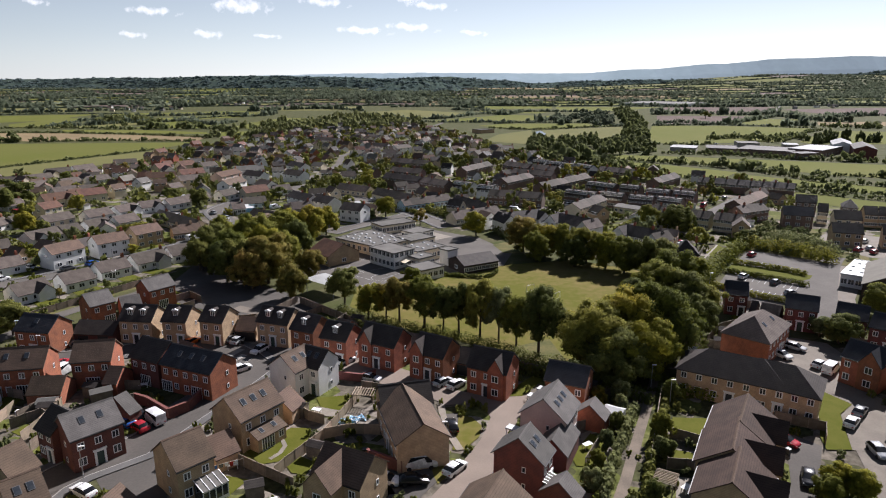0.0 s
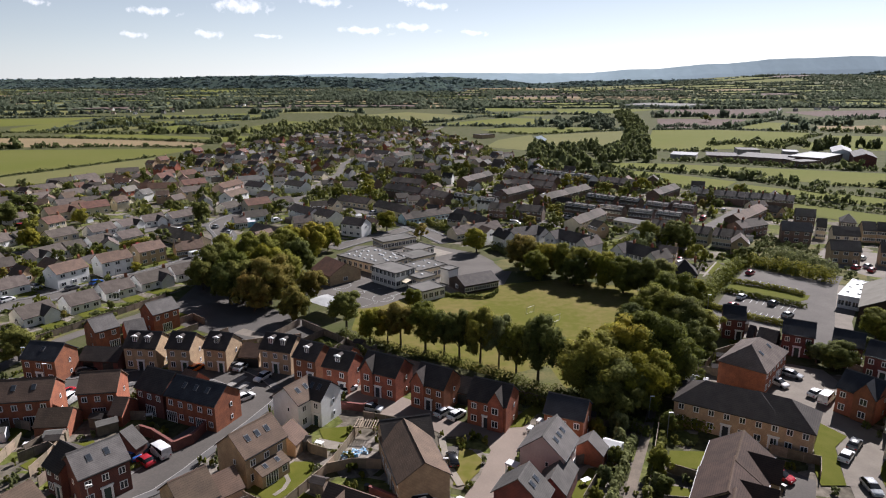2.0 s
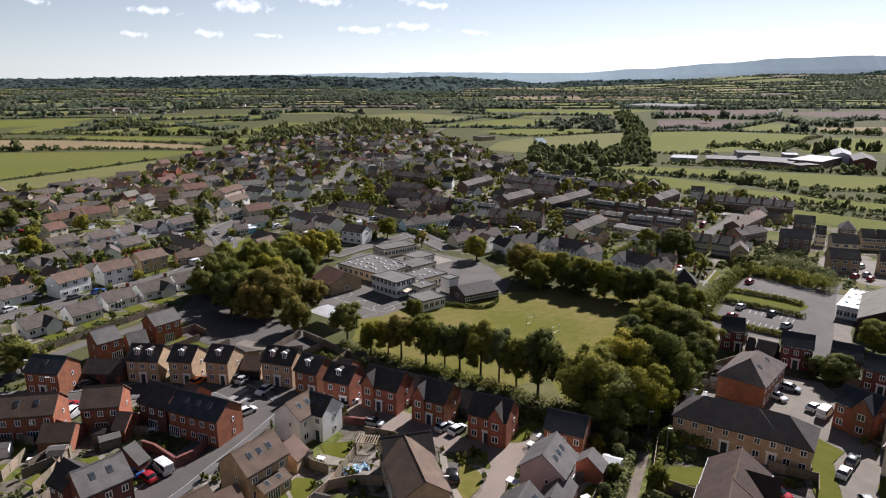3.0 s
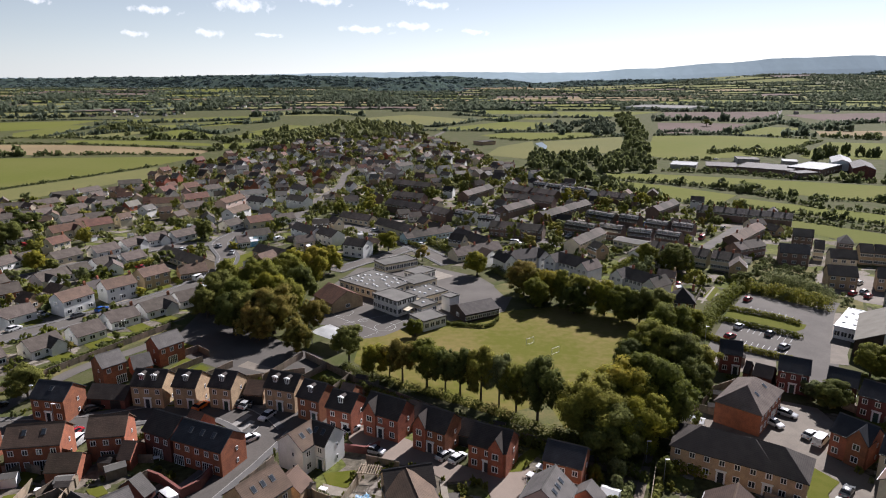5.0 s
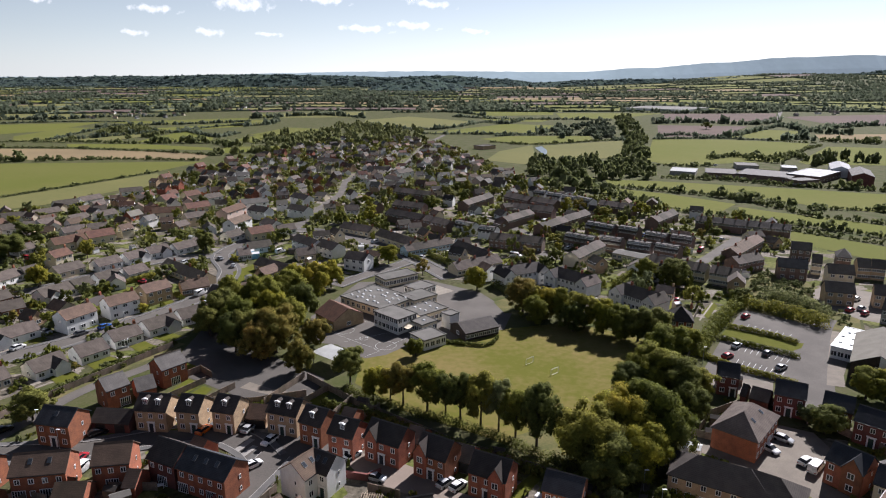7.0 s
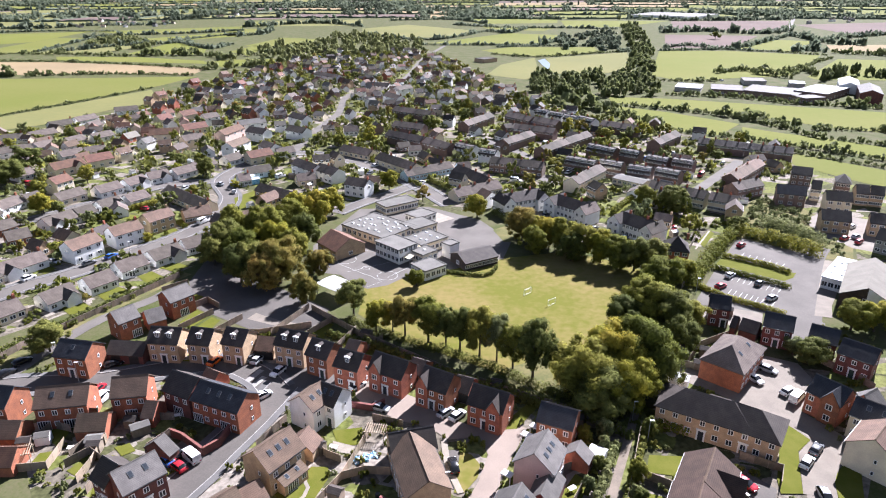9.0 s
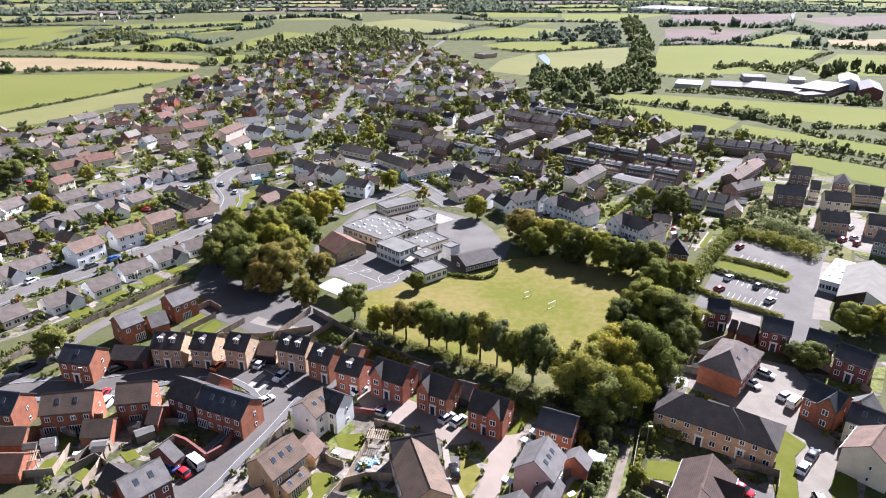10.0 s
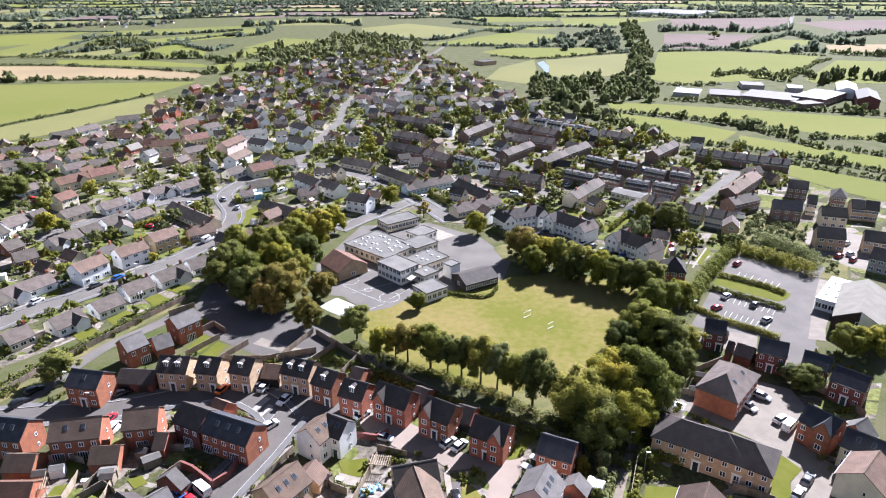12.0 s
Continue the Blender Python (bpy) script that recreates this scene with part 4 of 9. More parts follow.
def flat_block(x, y, ang, L, D, h, wall, roof, lights=(0, 0), win=0, rows=1, name="school_block", label="flat-roofed school block with pale walls"):
    """A flat-roofed building: walls, roof slab with a raised edge, rooflights in a grid, windows along the front and both ends."""
    TAKEN.append((x, y, max(L, D) * 0.6))
    b = root(name, x, y, ang, label, "school building" if name == "school_block" else "building")
    bm = bmesh.new()
    box(bm, -L / 2, L / 2, -D / 2, D / 2, 0, h)
    part("wall", bm, BRICK[wall], b)
    bm = bmesh.new()
    box(bm, -L / 2 - 0.2, L / 2 + 0.2, -D / 2 - 0.2, D / 2 + 0.2, h + 0.003, h + 0.25)
    slab = part("roof", bm, ROOF[roof], b)
    bm = bmesh.new()
    xs = [-L / 2 - 0.24, -L / 2 + 0.1, L / 2 - 0.1, L / 2 + 0.24]
    lattice(bm, xs, [-D / 2 - 0.24, -D / 2 + 0.1, D / 2 - 0.1, D / 2 + 0.24], h + 0.1, h + 0.4)
    bmesh.ops.transform(bm, matrix=Matrix(((1, 0, 0, 0), (0, 0, 1, 0), (0, 1, 0, 0), (0, 0, 0, 1))), verts=bm.verts)
    part("parapet", bm, ROOF[roof], slab)

    def dome():
        bm = bmesh.new()
        v = [bm.verts.new(c) for c in ((-0.45, -0.45, 0), (0.45, -0.45, 0), (0.45, 0.45, 0), (-0.45, 0.45, 0), (-0.3, -0.3, 0.3), (0.3, -0.3, 0.3), (0.3, 0.3, 0.3), (-0.3, 0.3, 0.3))]
        for f in ((3, 2, 1, 0), (4, 5, 6, 7), (0, 1, 5, 4), (1, 2, 6, 5), (2, 3, 7, 6), (3, 0, 4, 7)):
            bm.faces.new([v[i] for i in f])
        return finish(bm, "rooflight", ROOF["white"])
    for i in range(lights[0]):
        for j in range(lights[1]):
            if (i * 5 + j * 3) % 7 == 2:
                continue
            su, sv = 0.5 * math.sin(i * 2.3 + j * 4.1), 0.5 * math.sin(i * 3.7 + j * 1.9)
            child("rooflight", kept("dome", dome), b, pose((-0.5 + (i + 0.5) / lights[0]) * L * 0.9 + su, (-0.5 + (j + 0.5) / lights[1]) * D * 0.8 + sv, h + 0.252))
    for r in range(rows):
        for f, k, span in (("f", win, L), ("l", max(1, int(win * D / L)) if win else 0, D), ("r", max(1, int(win * D / L)) if win else 0, D)):
            for i in range(k):
                window(b, on_face(f, L, D, (-0.5 + (i + 0.5) / k) * span, 0.9 + r * 2.6), 1.5, 1.5)
    return b


# ---------------------------------------------------------------- vehicles
PAINTS = {n: mat(n + "_car_paint", c, rough=0.25, bump=0, spec=0.6, amount=0.1) for n, c in (("white", (0.75, 0.75, 0.74)), ("silver", (0.42, 0.43, 0.44)), ("black", (0.012, 0.012, 0.014)), ("grey", (0.12, 0.125, 0.13)), ("red", (0.35, 0.02, 0.03)), ("blue", (0.03, 0.11, 0.36)), ("orange", (0.75, 0.16, 0.02)))}
TYRE = mat("tyre_rubber", (0.02, 0.02, 0.02), rough=0.8, bump=0)
LAMP = mat("clear_lamp", (0.7, 0.7, 0.68), rough=0.1, bump=0)
TAIL = mat("red_lamp", (0.4, 0.01, 0.01), rough=0.2, bump=0)
CARS = {}


def vehicle(x, y, ang, paint="white", kind="car"):
    """A parked car or van; its front points along ang."""
    TAKEN.append((x, y, 2.2))
    m = pose(x, y, 0.1, 0, 0, ang)
    far = y > 190
    if (paint, kind, far) in CARS:
        return copy_thing(CARS[paint, kind, far], m)
    v = new(kind)
    v.matrix_basis = m
    words = {"car": "parked %s hatchback car with dark windows", "van": "parked %s panel van with plain sides"}
    tagged(v, words[kind] % paint, kind, "parked vehicles")
    def loft(sections, mats, name):
        """Joins closed cross-sections [(x, half width, z0, z1, top half width)] into a body; the sides above the belt take the second material."""
        bm = bmesh.new()
        rings = []
        for px, wd, z0, zb, zt, wt in sections:
            rings.append([bm.verts.new(c) for c in ((px, -wd * 0.94, z0), (px, -wd, (z0 + zb) / 2), (px, -wd * 0.97, zb), (px, -wt, zt - 0.05), (px, -wt * 0.86, zt), (px, wt * 0.86, zt), (px, wt, zt - 0.05), (px, wd * 0.97, zb), (px, wd, (z0 + zb) / 2), (px, wd * 0.94, z0))])
        for a, c in zip(rings, rings[1:]):
            glass = abs(a[4].co.z - a[2].co.z) > 0.25 or abs(c[4].co.z - c[2].co.z) > 0.25
            sloped = abs(a[4].co.z - c[4].co.z) > 0.25
            for i in range(10):
                f = bm.faces.new((a[i], a[(i + 1) % 10], c[(i + 1) % 10], c[i]))
                if glass and (i in (2, 6) or (sloped and i in (3, 4, 5))):
                    f.material_index = 1
        bm.faces.new(rings[0])
        bm.faces.new(rings[-1][::-1])
        me = finish(bm, name, mats)
        me.shade_smooth()
        me.set_sharp_from_angle(angle=0.6)
        return me
    if kind == "car":
        length, wide, r, ax = 2.1, 0.88, 0.32, (-1.28, 1.3)
        secs = [(-2.12, 0.78, 0.4, 0.75, 0.82, 0.7), (-2.0, 0.86, 0.28, 0.92, 1.0, 0.78), (-1.85, 0.87, 0.25, 0.95, 1.1, 0.76), (-1.3, 0.88, 0.24, 0.95, 1.47, 0.66), (-0.3, 0.88, 0.24, 0.94, 1.52, 0.66), (0.3, 0.88, 0.24, 0.93, 1.44, 0.66), (1.08, 0.88, 0.24, 0.92, 0.98, 0.76), (1.7, 0.86, 0.25, 0.82, 0.88, 0.74), (2.05, 0.78, 0.28, 0.66, 0.74, 0.66), (2.14, 0.68, 0.4, 0.58, 0.62, 0.58)]
    else:
        length, wide, r, ax = 2.55, 0.95, 0.34, (-1.6, 1.6)
        secs = [(-2.55, 0.9, 0.35, 1.2, 2.1, 0.82), (-2.45, 0.95, 0.32, 1.2, 2.18, 0.86), (0.6, 0.95, 0.32, 1.95, 2.18, 0.86), (0.95, 0.95, 0.32, 1.18, 2.1, 0.8), (1.75, 0.94, 0.32, 1.15, 1.24, 0.84), (2.35, 0.9, 0.32, 0.95, 1.04, 0.8), (2.58, 0.82, 0.36, 0.7, 0.78, 0.74)]
    if far:
        bpy.data.objects.remove(v)
        v = tagged(new(kind, loft(secs, [PAINTS[paint], CARGLASS], kind)), words[kind] % paint, kind, "parked vehicles")
        v.matrix_basis = m
        CARS[paint, kind, far] = v
        return v
    child("body", loft(secs, [PAINTS[paint], CARGLASS], "body"), v)

    def wheel():
        bm = bmesh.new()
        bmesh.ops.create_cone(bm, cap_ends=True, segments=14, radius1=r, radius2=r, depth=0.22, matrix=pose(0, 0, 0, 90))
        return finish(bm, "wheel", TYRE)
    for a in ax:
        for s in (-1, 1):
            child("wheel", kept(("wheel", r), wheel), v, pose(a, s * (wide - 0.08), r - 0.02))
    for s in (-1, 1) if y < 190 else ():
        for name, px, mt in (("headlight", length - 0.08, LAMP), ("tail_light", -length + 0.02, TAIL)):
            bm = bmesh.new()
            box(bm, px - 0.05, px + 0.04, s * 0.6 - 0.15, s * 0.6 + 0.15, 0.6, 0.74)
            part(name, bm, mt, v)
    CARS[paint, kind, far] = v
    return v


def shed(x, y, ang, L=2.4, D=1.9, h=1.9, material=None, roof="dark", label="small timber garden shed with a felt roof"):
    TAKEN.append((x, y, L * 0.6))
    b = root("garden_shed", x, y, ang, label, "shed", "garden sheds")
    part("wall", wall_bm(L, D, h, h + 0.5), material or WOOD, b)
    part("roof", gable_roof_mesh(L, D, h, h + 0.5, over=0.12, side=0.1, thick=0.06), ROOF[roof], b)
    return b


def conservatory(x, y, ang, L=3.0, D=2.6):
    """A white-framed lean-to of glass."""
    b = root("conservatory", x, y, ang, "white framed glass conservatory against a house wall", "conservatory")
    bm = bmesh.new()
    lattice(bm, [-L / 2, -L / 2 + 0.1] + [c for i in range(1, 4) for c in (-L / 2 + L * i / 4 - 0.05, -L / 2 + L * i / 4 + 0.05)] + [L / 2 - 0.1, L / 2], [0, 0.5, 2.1, 2.25], -D / 2, -D / 2 + 0.08)
    part("front_frame", bm, FRAME, b)
    bm = bmesh.new()
    box(bm, -L / 2 + 0.06, L / 2 - 0.06, -D / 2 + 0.09, D / 2, 0.02, 2.2)
    part("glazing", bm, PANE, b)
    bm = bmesh.new()
    prism(bm, [(-D / 2 - 0.1, 2.25), (D / 2, 2.85), (D / 2, 2.93), (-D / 2 - 0.1, 2.33)], "x", -L / 2 - 0.08, L / 2 + 0.08)
    r = part("glass_roof", bm, ROOF["lead"], b)
    for i in range(5):
        bm = bmesh.new()
        u = -L / 2 + L * i / 4
        prism(bm, [(-D / 2 - 0.12, 2.335), (D / 2, 2.935), (D / 2, 3.0), (-D / 2 - 0.12, 2.4)], "x", u - 0.05, u + 0.05)
        part("glazing_bar", bm, FRAME, r)
    return b


def lamp_post(x, y, ang=0, h=6.0):
    p = root("street_lamp", x, y, ang, "slender grey street lamp beside the kerb", "street lamp", "street lamps")
    bm = bmesh.new()
    bmesh.ops.create_cone(bm, cap_ends=True, segments=8, radius1=0.08, radius2=0.05, depth=h, matrix=Matrix.Translation((0, 0, h / 2)))
    part("pole", bm, ROOF["metal"], p)
    bm = bmesh.new()
    box(bm, -0.1, 0.7, -0.12, 0.12, h, h + 0.12)
    part("lamp_head", bm, FRAME, p)
    return p


def canopy(x, y, ang, L, D, h):
    """A white tensioned roof on posts."""
    c = root("canopy", x, y, ang, "white fabric canopy on slim posts beside the playground", "canopy")
    bm = bmesh.new()
    n = 6
    g = [[bm.verts.new((-L / 2 + L * i / n, -D / 2 + D * j / n, h + 0.25 * (1 - (2 * j / n - 1) ** 2) + 0.1 * (2 * i / n - 1) ** 2)) for i in range(n + 1)] for j in range(n + 1)]
    for j in range(n):
        for i in range(n):
            bm.faces.new((g[j][i], g[j][i + 1], g[j + 1][i + 1], g[j + 1][i]))
    bmesh.ops.solidify(bm, geom=bm.faces[:], thickness=0.06)
    part("fabric_roof", bm, ROOF["white"], c)
    for sx in (-1, 1):
        for sy in (-1, 1):
            bm = bmesh.new()
            bmesh.ops.create_cone(bm, cap_ends=True, segments=8, radius1=0.1, radius2=0.1, depth=h, matrix=Matrix.Translation((sx * (L / 2 - 0.2), sy * (D / 2 - 0.2), h / 2)))
            part("post", bm, ROOF["metal"], c)
    return c


PATIO = mat("pale_stone_slabs", (0.22, 0.192, 0.152), (0.165, 0.142, 0.112), rough=0.85, scale=0.6, fine=5)


def pergola(x, y, ang, L, D):
    p = root("pergola", x, y, ang, "timber garden pergola with open rafters", "pergola")
    for sx in (-1, 1):
        for sy in (-1, 1):
            bm = bmesh.new()
            box(bm, sx * L / 2 - 0.06, sx * L / 2 + 0.06, sy * D / 2 - 0.06, sy * D / 2 + 0.06, 0, 2.2)
            part("post", bm, PALEWOOD, p)
    for sy in (-1, 1):
        bm = bmesh.new()
        box(bm, -L / 2 - 0.3, L / 2 + 0.3, sy * D / 2 - 0.05, sy * D / 2 + 0.05, 2.2, 2.36)
        part("beam", bm, PALEWOOD, p)

    def rafter():
        bm = bmesh.new()
        box(bm, -0.05, 0.05, -D / 2 - 0.3, D / 2 + 0.3, 2.365, 2.5)
        return finish(bm, "rafter", PALEWOOD)
    me = rafter()
    for i in range(9):
        child("rafter", me, p, pose(-L / 2 + L * i / 8, 0, 0))


def paddling_pool(x, y, r):
    p = root("paddling_pool", x, y, 0, "blue and white inflatable garden paddling pool", "pool")
    bm = bmesh.new()
    n, k = 24, 8
    g = [[bm.verts.new(((r + 0.22 * math.cos(b * 2 * math.pi / k)) * math.cos(a * 2 * math.pi / n), (r + 0.22 * math.cos(b * 2 * math.pi / k)) * 0.75 * math.sin(a * 2 * math.pi / n), 0.4 + 0.26 * math.sin(b * 2 * math.pi / k))) for b in range(k)] for a in range(n)]
    for a in range(n):
        for b in range(k):
            bm.faces.new((g[a][b], g[(a + 1) % n][b], g[(a + 1) % n][(b + 1) % k], g[a][(b + 1) % k]))
    part("ring", bm, TANK, p)
    bm = bmesh.new()
    bmesh.ops.create_circle(bm, cap_ends=True, segments=24, radius=r, matrix=pose(0, 0, 0.35) @ Matrix.Diagonal((1, 0.75, 1, 1)))
    part("water", bm, TANK, p)


def pool_cover(x, y, ang, L, D):
    """A collapsed pool: creased sheeting lying in folds."""
    p = root("pool_cover", x, y, ang, "crumpled blue and white pool sheeting on a lawn", "pool cover")
    rng = random.Random(4)
    bm = bmesh.new()
    n, k = 16, 10
    g = [[bm.verts.new((L * (i / n - 0.5) + rng.uniform(-0.1, 0.1), D * (j / k - 0.5) * (0.75 + 0.25 * math.sin(i * 0.9)) + rng.uniform(-0.08, 0.08), 0.13 if i in (0, n) or j in (0, k) else 0.2 + 0.4 * abs(noise.noise(Vector((i * 0.7, j * 0.9, 2)))) + rng.uniform(0, 0.1))) for j in range(k + 1)] for i in range(n + 1)]
    for i in range(n):
        for j in range(k):
            bm.faces.new((g[i][j], g[i + 1][j], g[i + 1][j + 1], g[i][j + 1])).material_index = int(rng.random() < 0.22)
    bmesh.ops.solidify(bm, geom=bm.faces[:], thickness=0.02)
    part("sheeting", bm, [TANK, FRAME], p)


def court_circle(x, y, r):
    bm = bmesh.new()
    n = 40
    v = [[bm.verts.new((x + q * math.cos(i * 2 * math.pi / n), y + q * math.sin(i * 2 * math.pi / n), 0.1)) for q in (r, r + 0.1)] for i in range(n)]
    for i in range(n):
        bm.faces.new((v[i][0], v[i][1], v[(i + 1) % n][1], v[(i + 1) % n][0]))
    tagged(new("court_line", finish(bm, "court_line", PAINT)), "white painted circle on the playground", "court line", kind="structure")


def goal(x, y, ang):
    g = root("football_goal", x, y, ang, "small white football goal on the grass", "goal")
    bm = bmesh.new()
    lattice(bm, [-1.5, -1.42, 1.42, 1.5], [0.01, 0.06, 1.6, 1.68], -0.04, 0.04)
    part("goal_frame", bm, FRAME, g)


def garden_table(x, y, ang):
    """A pale garden table with two benches."""
    t = root("garden_table", x, y, ang, "pale garden table standing on a patio", "table", "garden tables")
    bm = bmesh.new()
    box(bm, -0.75, 0.75, -0.45, 0.45, 0.8, 0.86)
    part("tabletop", bm, FRAME, t)
    for sx in (-1, 1):
        for sy in (-1, 1):
            bm = bmesh.new()
            box(bm, sx * 0.65 - 0.04, sx * 0.65 + 0.04, sy * 0.36 - 0.04, sy * 0.36 + 0.04, 0.1, 0.797)
            part("leg", bm, FRAME, t)


def porch_canopy(x, y, ang):
    p = root("porch_canopy", x, y, ang, "white flat porch canopy on two posts", "porch", "porch canopies")
    bm = bmesh.new()
    box(bm, -1.0, 1.0, -0.7, 0.7, 2.6, 2.85)
    part("canopy_roof", bm, ROOF["white"], p)
    for s in (-1, 1):
        bm = bmesh.new()
        box(bm, s * 0.85 - 0.06, s * 0.85 + 0.06, -0.6, -0.48, 0, 2.597)
        part("post", bm, FRAME, p)


def wheelie_bin(x, y, ang, material=None):
    w = root("wheelie_bin", x, y, ang, "dark wheeled bin beside a garden fence", "bin", "wheeled bins")
    bm = bmesh.new()
    v = [bm.verts.new(c) for c in ((-0.22, -0.25, 0.05), (0.22, -0.25, 0.05), (0.22, 0.22, 0.05), (-0.22, 0.22, 0.05), (-0.29, -0.33, 1.0), (0.29, -0.33, 1.0), (0.29, 0.33, 1.0), (-0.29, 0.33, 1.0))]
    for f in ((3, 2, 1, 0), (4, 5, 6, 7), (0, 1, 5, 4), (1, 2, 6, 5), (2, 3, 7, 6), (3, 0, 4, 7)):
        bm.faces.new([v[i] for i in f])
    part("body", bm, DARK, w)
    bm = bmesh.new()
    box(bm, -0.31, 0.31, -0.36, 0.36, 1.003, 1.07)
    part("lid", bm, DARK, w)


def washing_line(ax, ay, bx, by):
    """Two posts, a line and a row of drying clothes."""
    a, b = Vector((ax, ay)), Vector((bx, by))
    n = (b - a).length
    w = root("washing_line", ax, ay, math.degrees(math.atan2(by - ay, bx - ax)), "garden washing line hung with drying clothes", "washing line")
    for u in (0, n):
        bm = bmesh.new()
        bmesh.ops.create_cone(bm, cap_ends=True, segments=8, radius1=0.05, radius2=0.04, depth=2.0, matrix=pose(u, 0, 1.0))
        part("post", bm, KERB, w)
    bm = bmesh.new()
    box(bm, 0, n, -0.012, 0.012, 1.9, 1.924)
    part("line", bm, FRAME, w)
    rng = random.Random(9)
    u, i = 0.4, 0
    while u < n - 0.7:
        wd, ht = rng.uniform(0.35, 0.6), rng.uniform(0.5, 0.95)
        bm = bmesh.new()
        prism(bm, [(u, 1.9), (u + wd, 1.9), (u + wd * 0.95, 1.9 - ht), (u + wd * 0.55, 1.88 - ht), (u + wd * 0.05, 1.9 - ht)], "y", -0.03, 0.03)
        part("garment", bm, (FRAME, PAINTS["blue"], PAINTS["grey"], FRAME, PAINTS["red"])[i % 5], w)
        u, i = u + wd + rng.uniform(0.08, 0.3), i + 1
    return w


# ---------------------------------------------------------------- the new estate: houses
house(-82.3, 124.5, -10, 7.8, 6.5, 5.0, 8.0, "red", "navy", sky=(1, 0))
garage(-73.5, 129.7, -5, 8.8, 6, 2.4, 4.4, "dark", "dark", 2)
house(-64.5, 130.4, -6, 7.2, 6.2, 5.0, 8.0, "buff", "dark", dormers=2)
house(-56.0, 130.0, -10, 5.4, 6.2, 5.0, 8.0, "buff", "dark", dormers=1)
house(-47.9, 129.8, -15, 5.4, 6.2, 5.0, 8.0, "buff", "dark", dormers=1)
garage(-41.9, 131.8, -9, 4.4, 6, 2.4, 4.4, "buff", "brown", 2)
house(-34.7, 129.0, -18, 7.3, 6.2, 5.0, 8.0, "buff", "dark", dormers=2)
house(-27.3, 124.7, -25, 5.5, 6.2, 5.0, 8.0, "red", "dark", dormers=1)
house(-20.3, 120.2, -23, 5.8, 6.2, 5.0, 8.0, "red", "dark", dormers=1)
garage(-21.1, 130.3, -22, 3.0, 6, 2.4, 4.4, "red", "dark")
house(-11.4, 117.9, -29, 8.3, 6.2, 5.0, 8.2, "red", "dark", gable=(-2.3, 2.8, 0.5, 7.6))
house(-1.3, 112.7, -31, 6.7, 6.2, 5.0, 8.2, "red", "dark", gable=(-2.2, 2.8, 0.5, 7.6))
house(9.0, 106.3, -27, 7.4, 6.2, 5.0, 8.2, "red", "dark", gable=(1.8, 2.8, 0.5, 7.6))
garage(4.2, 115.4, -26, 3.8, 6, 2.4, 4.4, "red", "dark", 2)
garage(-5.7, 122.2, -28, 3.5, 6, 2.4, 4.4, "red", "dark", 1)
house(21.6, 101.2, -25, 6.8, 6.2, 5.0, 7.8, "red", "navy")
house(16.5, 90.1, 63, 7.0, 7.0, 5.0, 8.6, "pink", "slate", sky=(3, 0), stack=0)
house(11.0, 78.1, 63, 4.3, 7.0, 5.0, 8.6, "dark", "slate", sky=(2, 0), lean=(-1.0, 2.6))
garage(16.9, 84.5, 65, 7.3, 4.5, 2.9, 5.0, "dark", "slate")
garage(23.9, 93.7, 62, 3.2, 5, 2.3, 4.4, "red", "slate")
garage(15.5, 73.3, 59, 2.8, 5, 2.3, 4.4, "dark", "slate")
house(5.8, 65.7, 65, 6.8, 8, 5.0, 8.6, "buff", "brown")
house(-4.6, 87.6, -73, 12.6, 7.6, 4.4, 7.6, "buff", "brown", sides=0)
house(-6.3, 94.7, 15, 8.1, 5.6, 4.4, 7.4, "buff", "dark")
house(-12.1, 74.2, -27, 7.3, 6.4, 5.0, 8.2, "buff", "brown", gable=(-1.0, 4.2, 2.6, 7.8))
house(-30.4, 90.9, 55, 8.0, 6.8, 5.0, 8.4, "buff", "brown", sky=(3, 0))
lean_to(-30.4, 90.9, 55, 8.0, 6.8, 5.4, "buff", "brown")
garage(-26.4, 96.9, 71, 3.8, 5.5, 2.3, 4.6, "buff", "brown")
garage(-32.7, 83.6, 46, 3.7, 5.5, 2.3, 4.6, "buff", "brown")
house(-35.2, 77.5, 47, 5.1, 7.0, 5.0, 8.4, "buff", "brown", lean=(1.2, 3.6))
house(-52.2, 85.3, 48, 7.1, 6.6, 5.0, 8.2, "dark", "slate", sky=(2, 0))
house(-56.5, 86.2, -32, 4.2, 5.5, 4.6, 7.6, "dark", "dark")
garage(-52.4, 95.2, 67, 2.3, 6, 2.4, 4.8, "dark", "slate")
house(-51.2, 68.4, 46, 4.0, 7.0, 5.0, 8.2, "buff", "brown", sky=(2, 0))
house(-56.9, 74.7, 63, 3.7, 7.0, 5.0, 8.2, "buff", "brown")
garage(-41.6, 69.9, 79, 4.1, 5, 2.3, 4.4, "buff", "brown")
house(-75.7, 107.0, 9, 9.6, 6.6, 5.0, 8.2, "red", "brown", front="b", sky=(2, 0))
house(-90.1, 107.2, -8, 9.8, 6.6, 5.0, 8.2, "red", "navy", front="b", sky=(3, 0))
house(-63.9, 110.3, 9, 6.7, 6.6, 5.0, 8.2, "red", "brown", front="b")
garage(-58.7, 106.8, -4, 2.5, 5.5, 2.3, 4.4, "red", "brown")
garage(-68.4, 102.8, 5, 5.6, 5.5, 2.3, 4.4, "red", "brown")
garage(-83.9, 100.5, -0, 5.9, 5.5, 2.3, 4.4, "red", "brown")
garage(-81.2, 92.9, 1, 8.1, 5.5, 2.3, 4.4, "red", "orange")
house(-52.9, 111.0, -25, 6.8, 6.6, 5.0, 8.2, "dark", "dark", front="b")
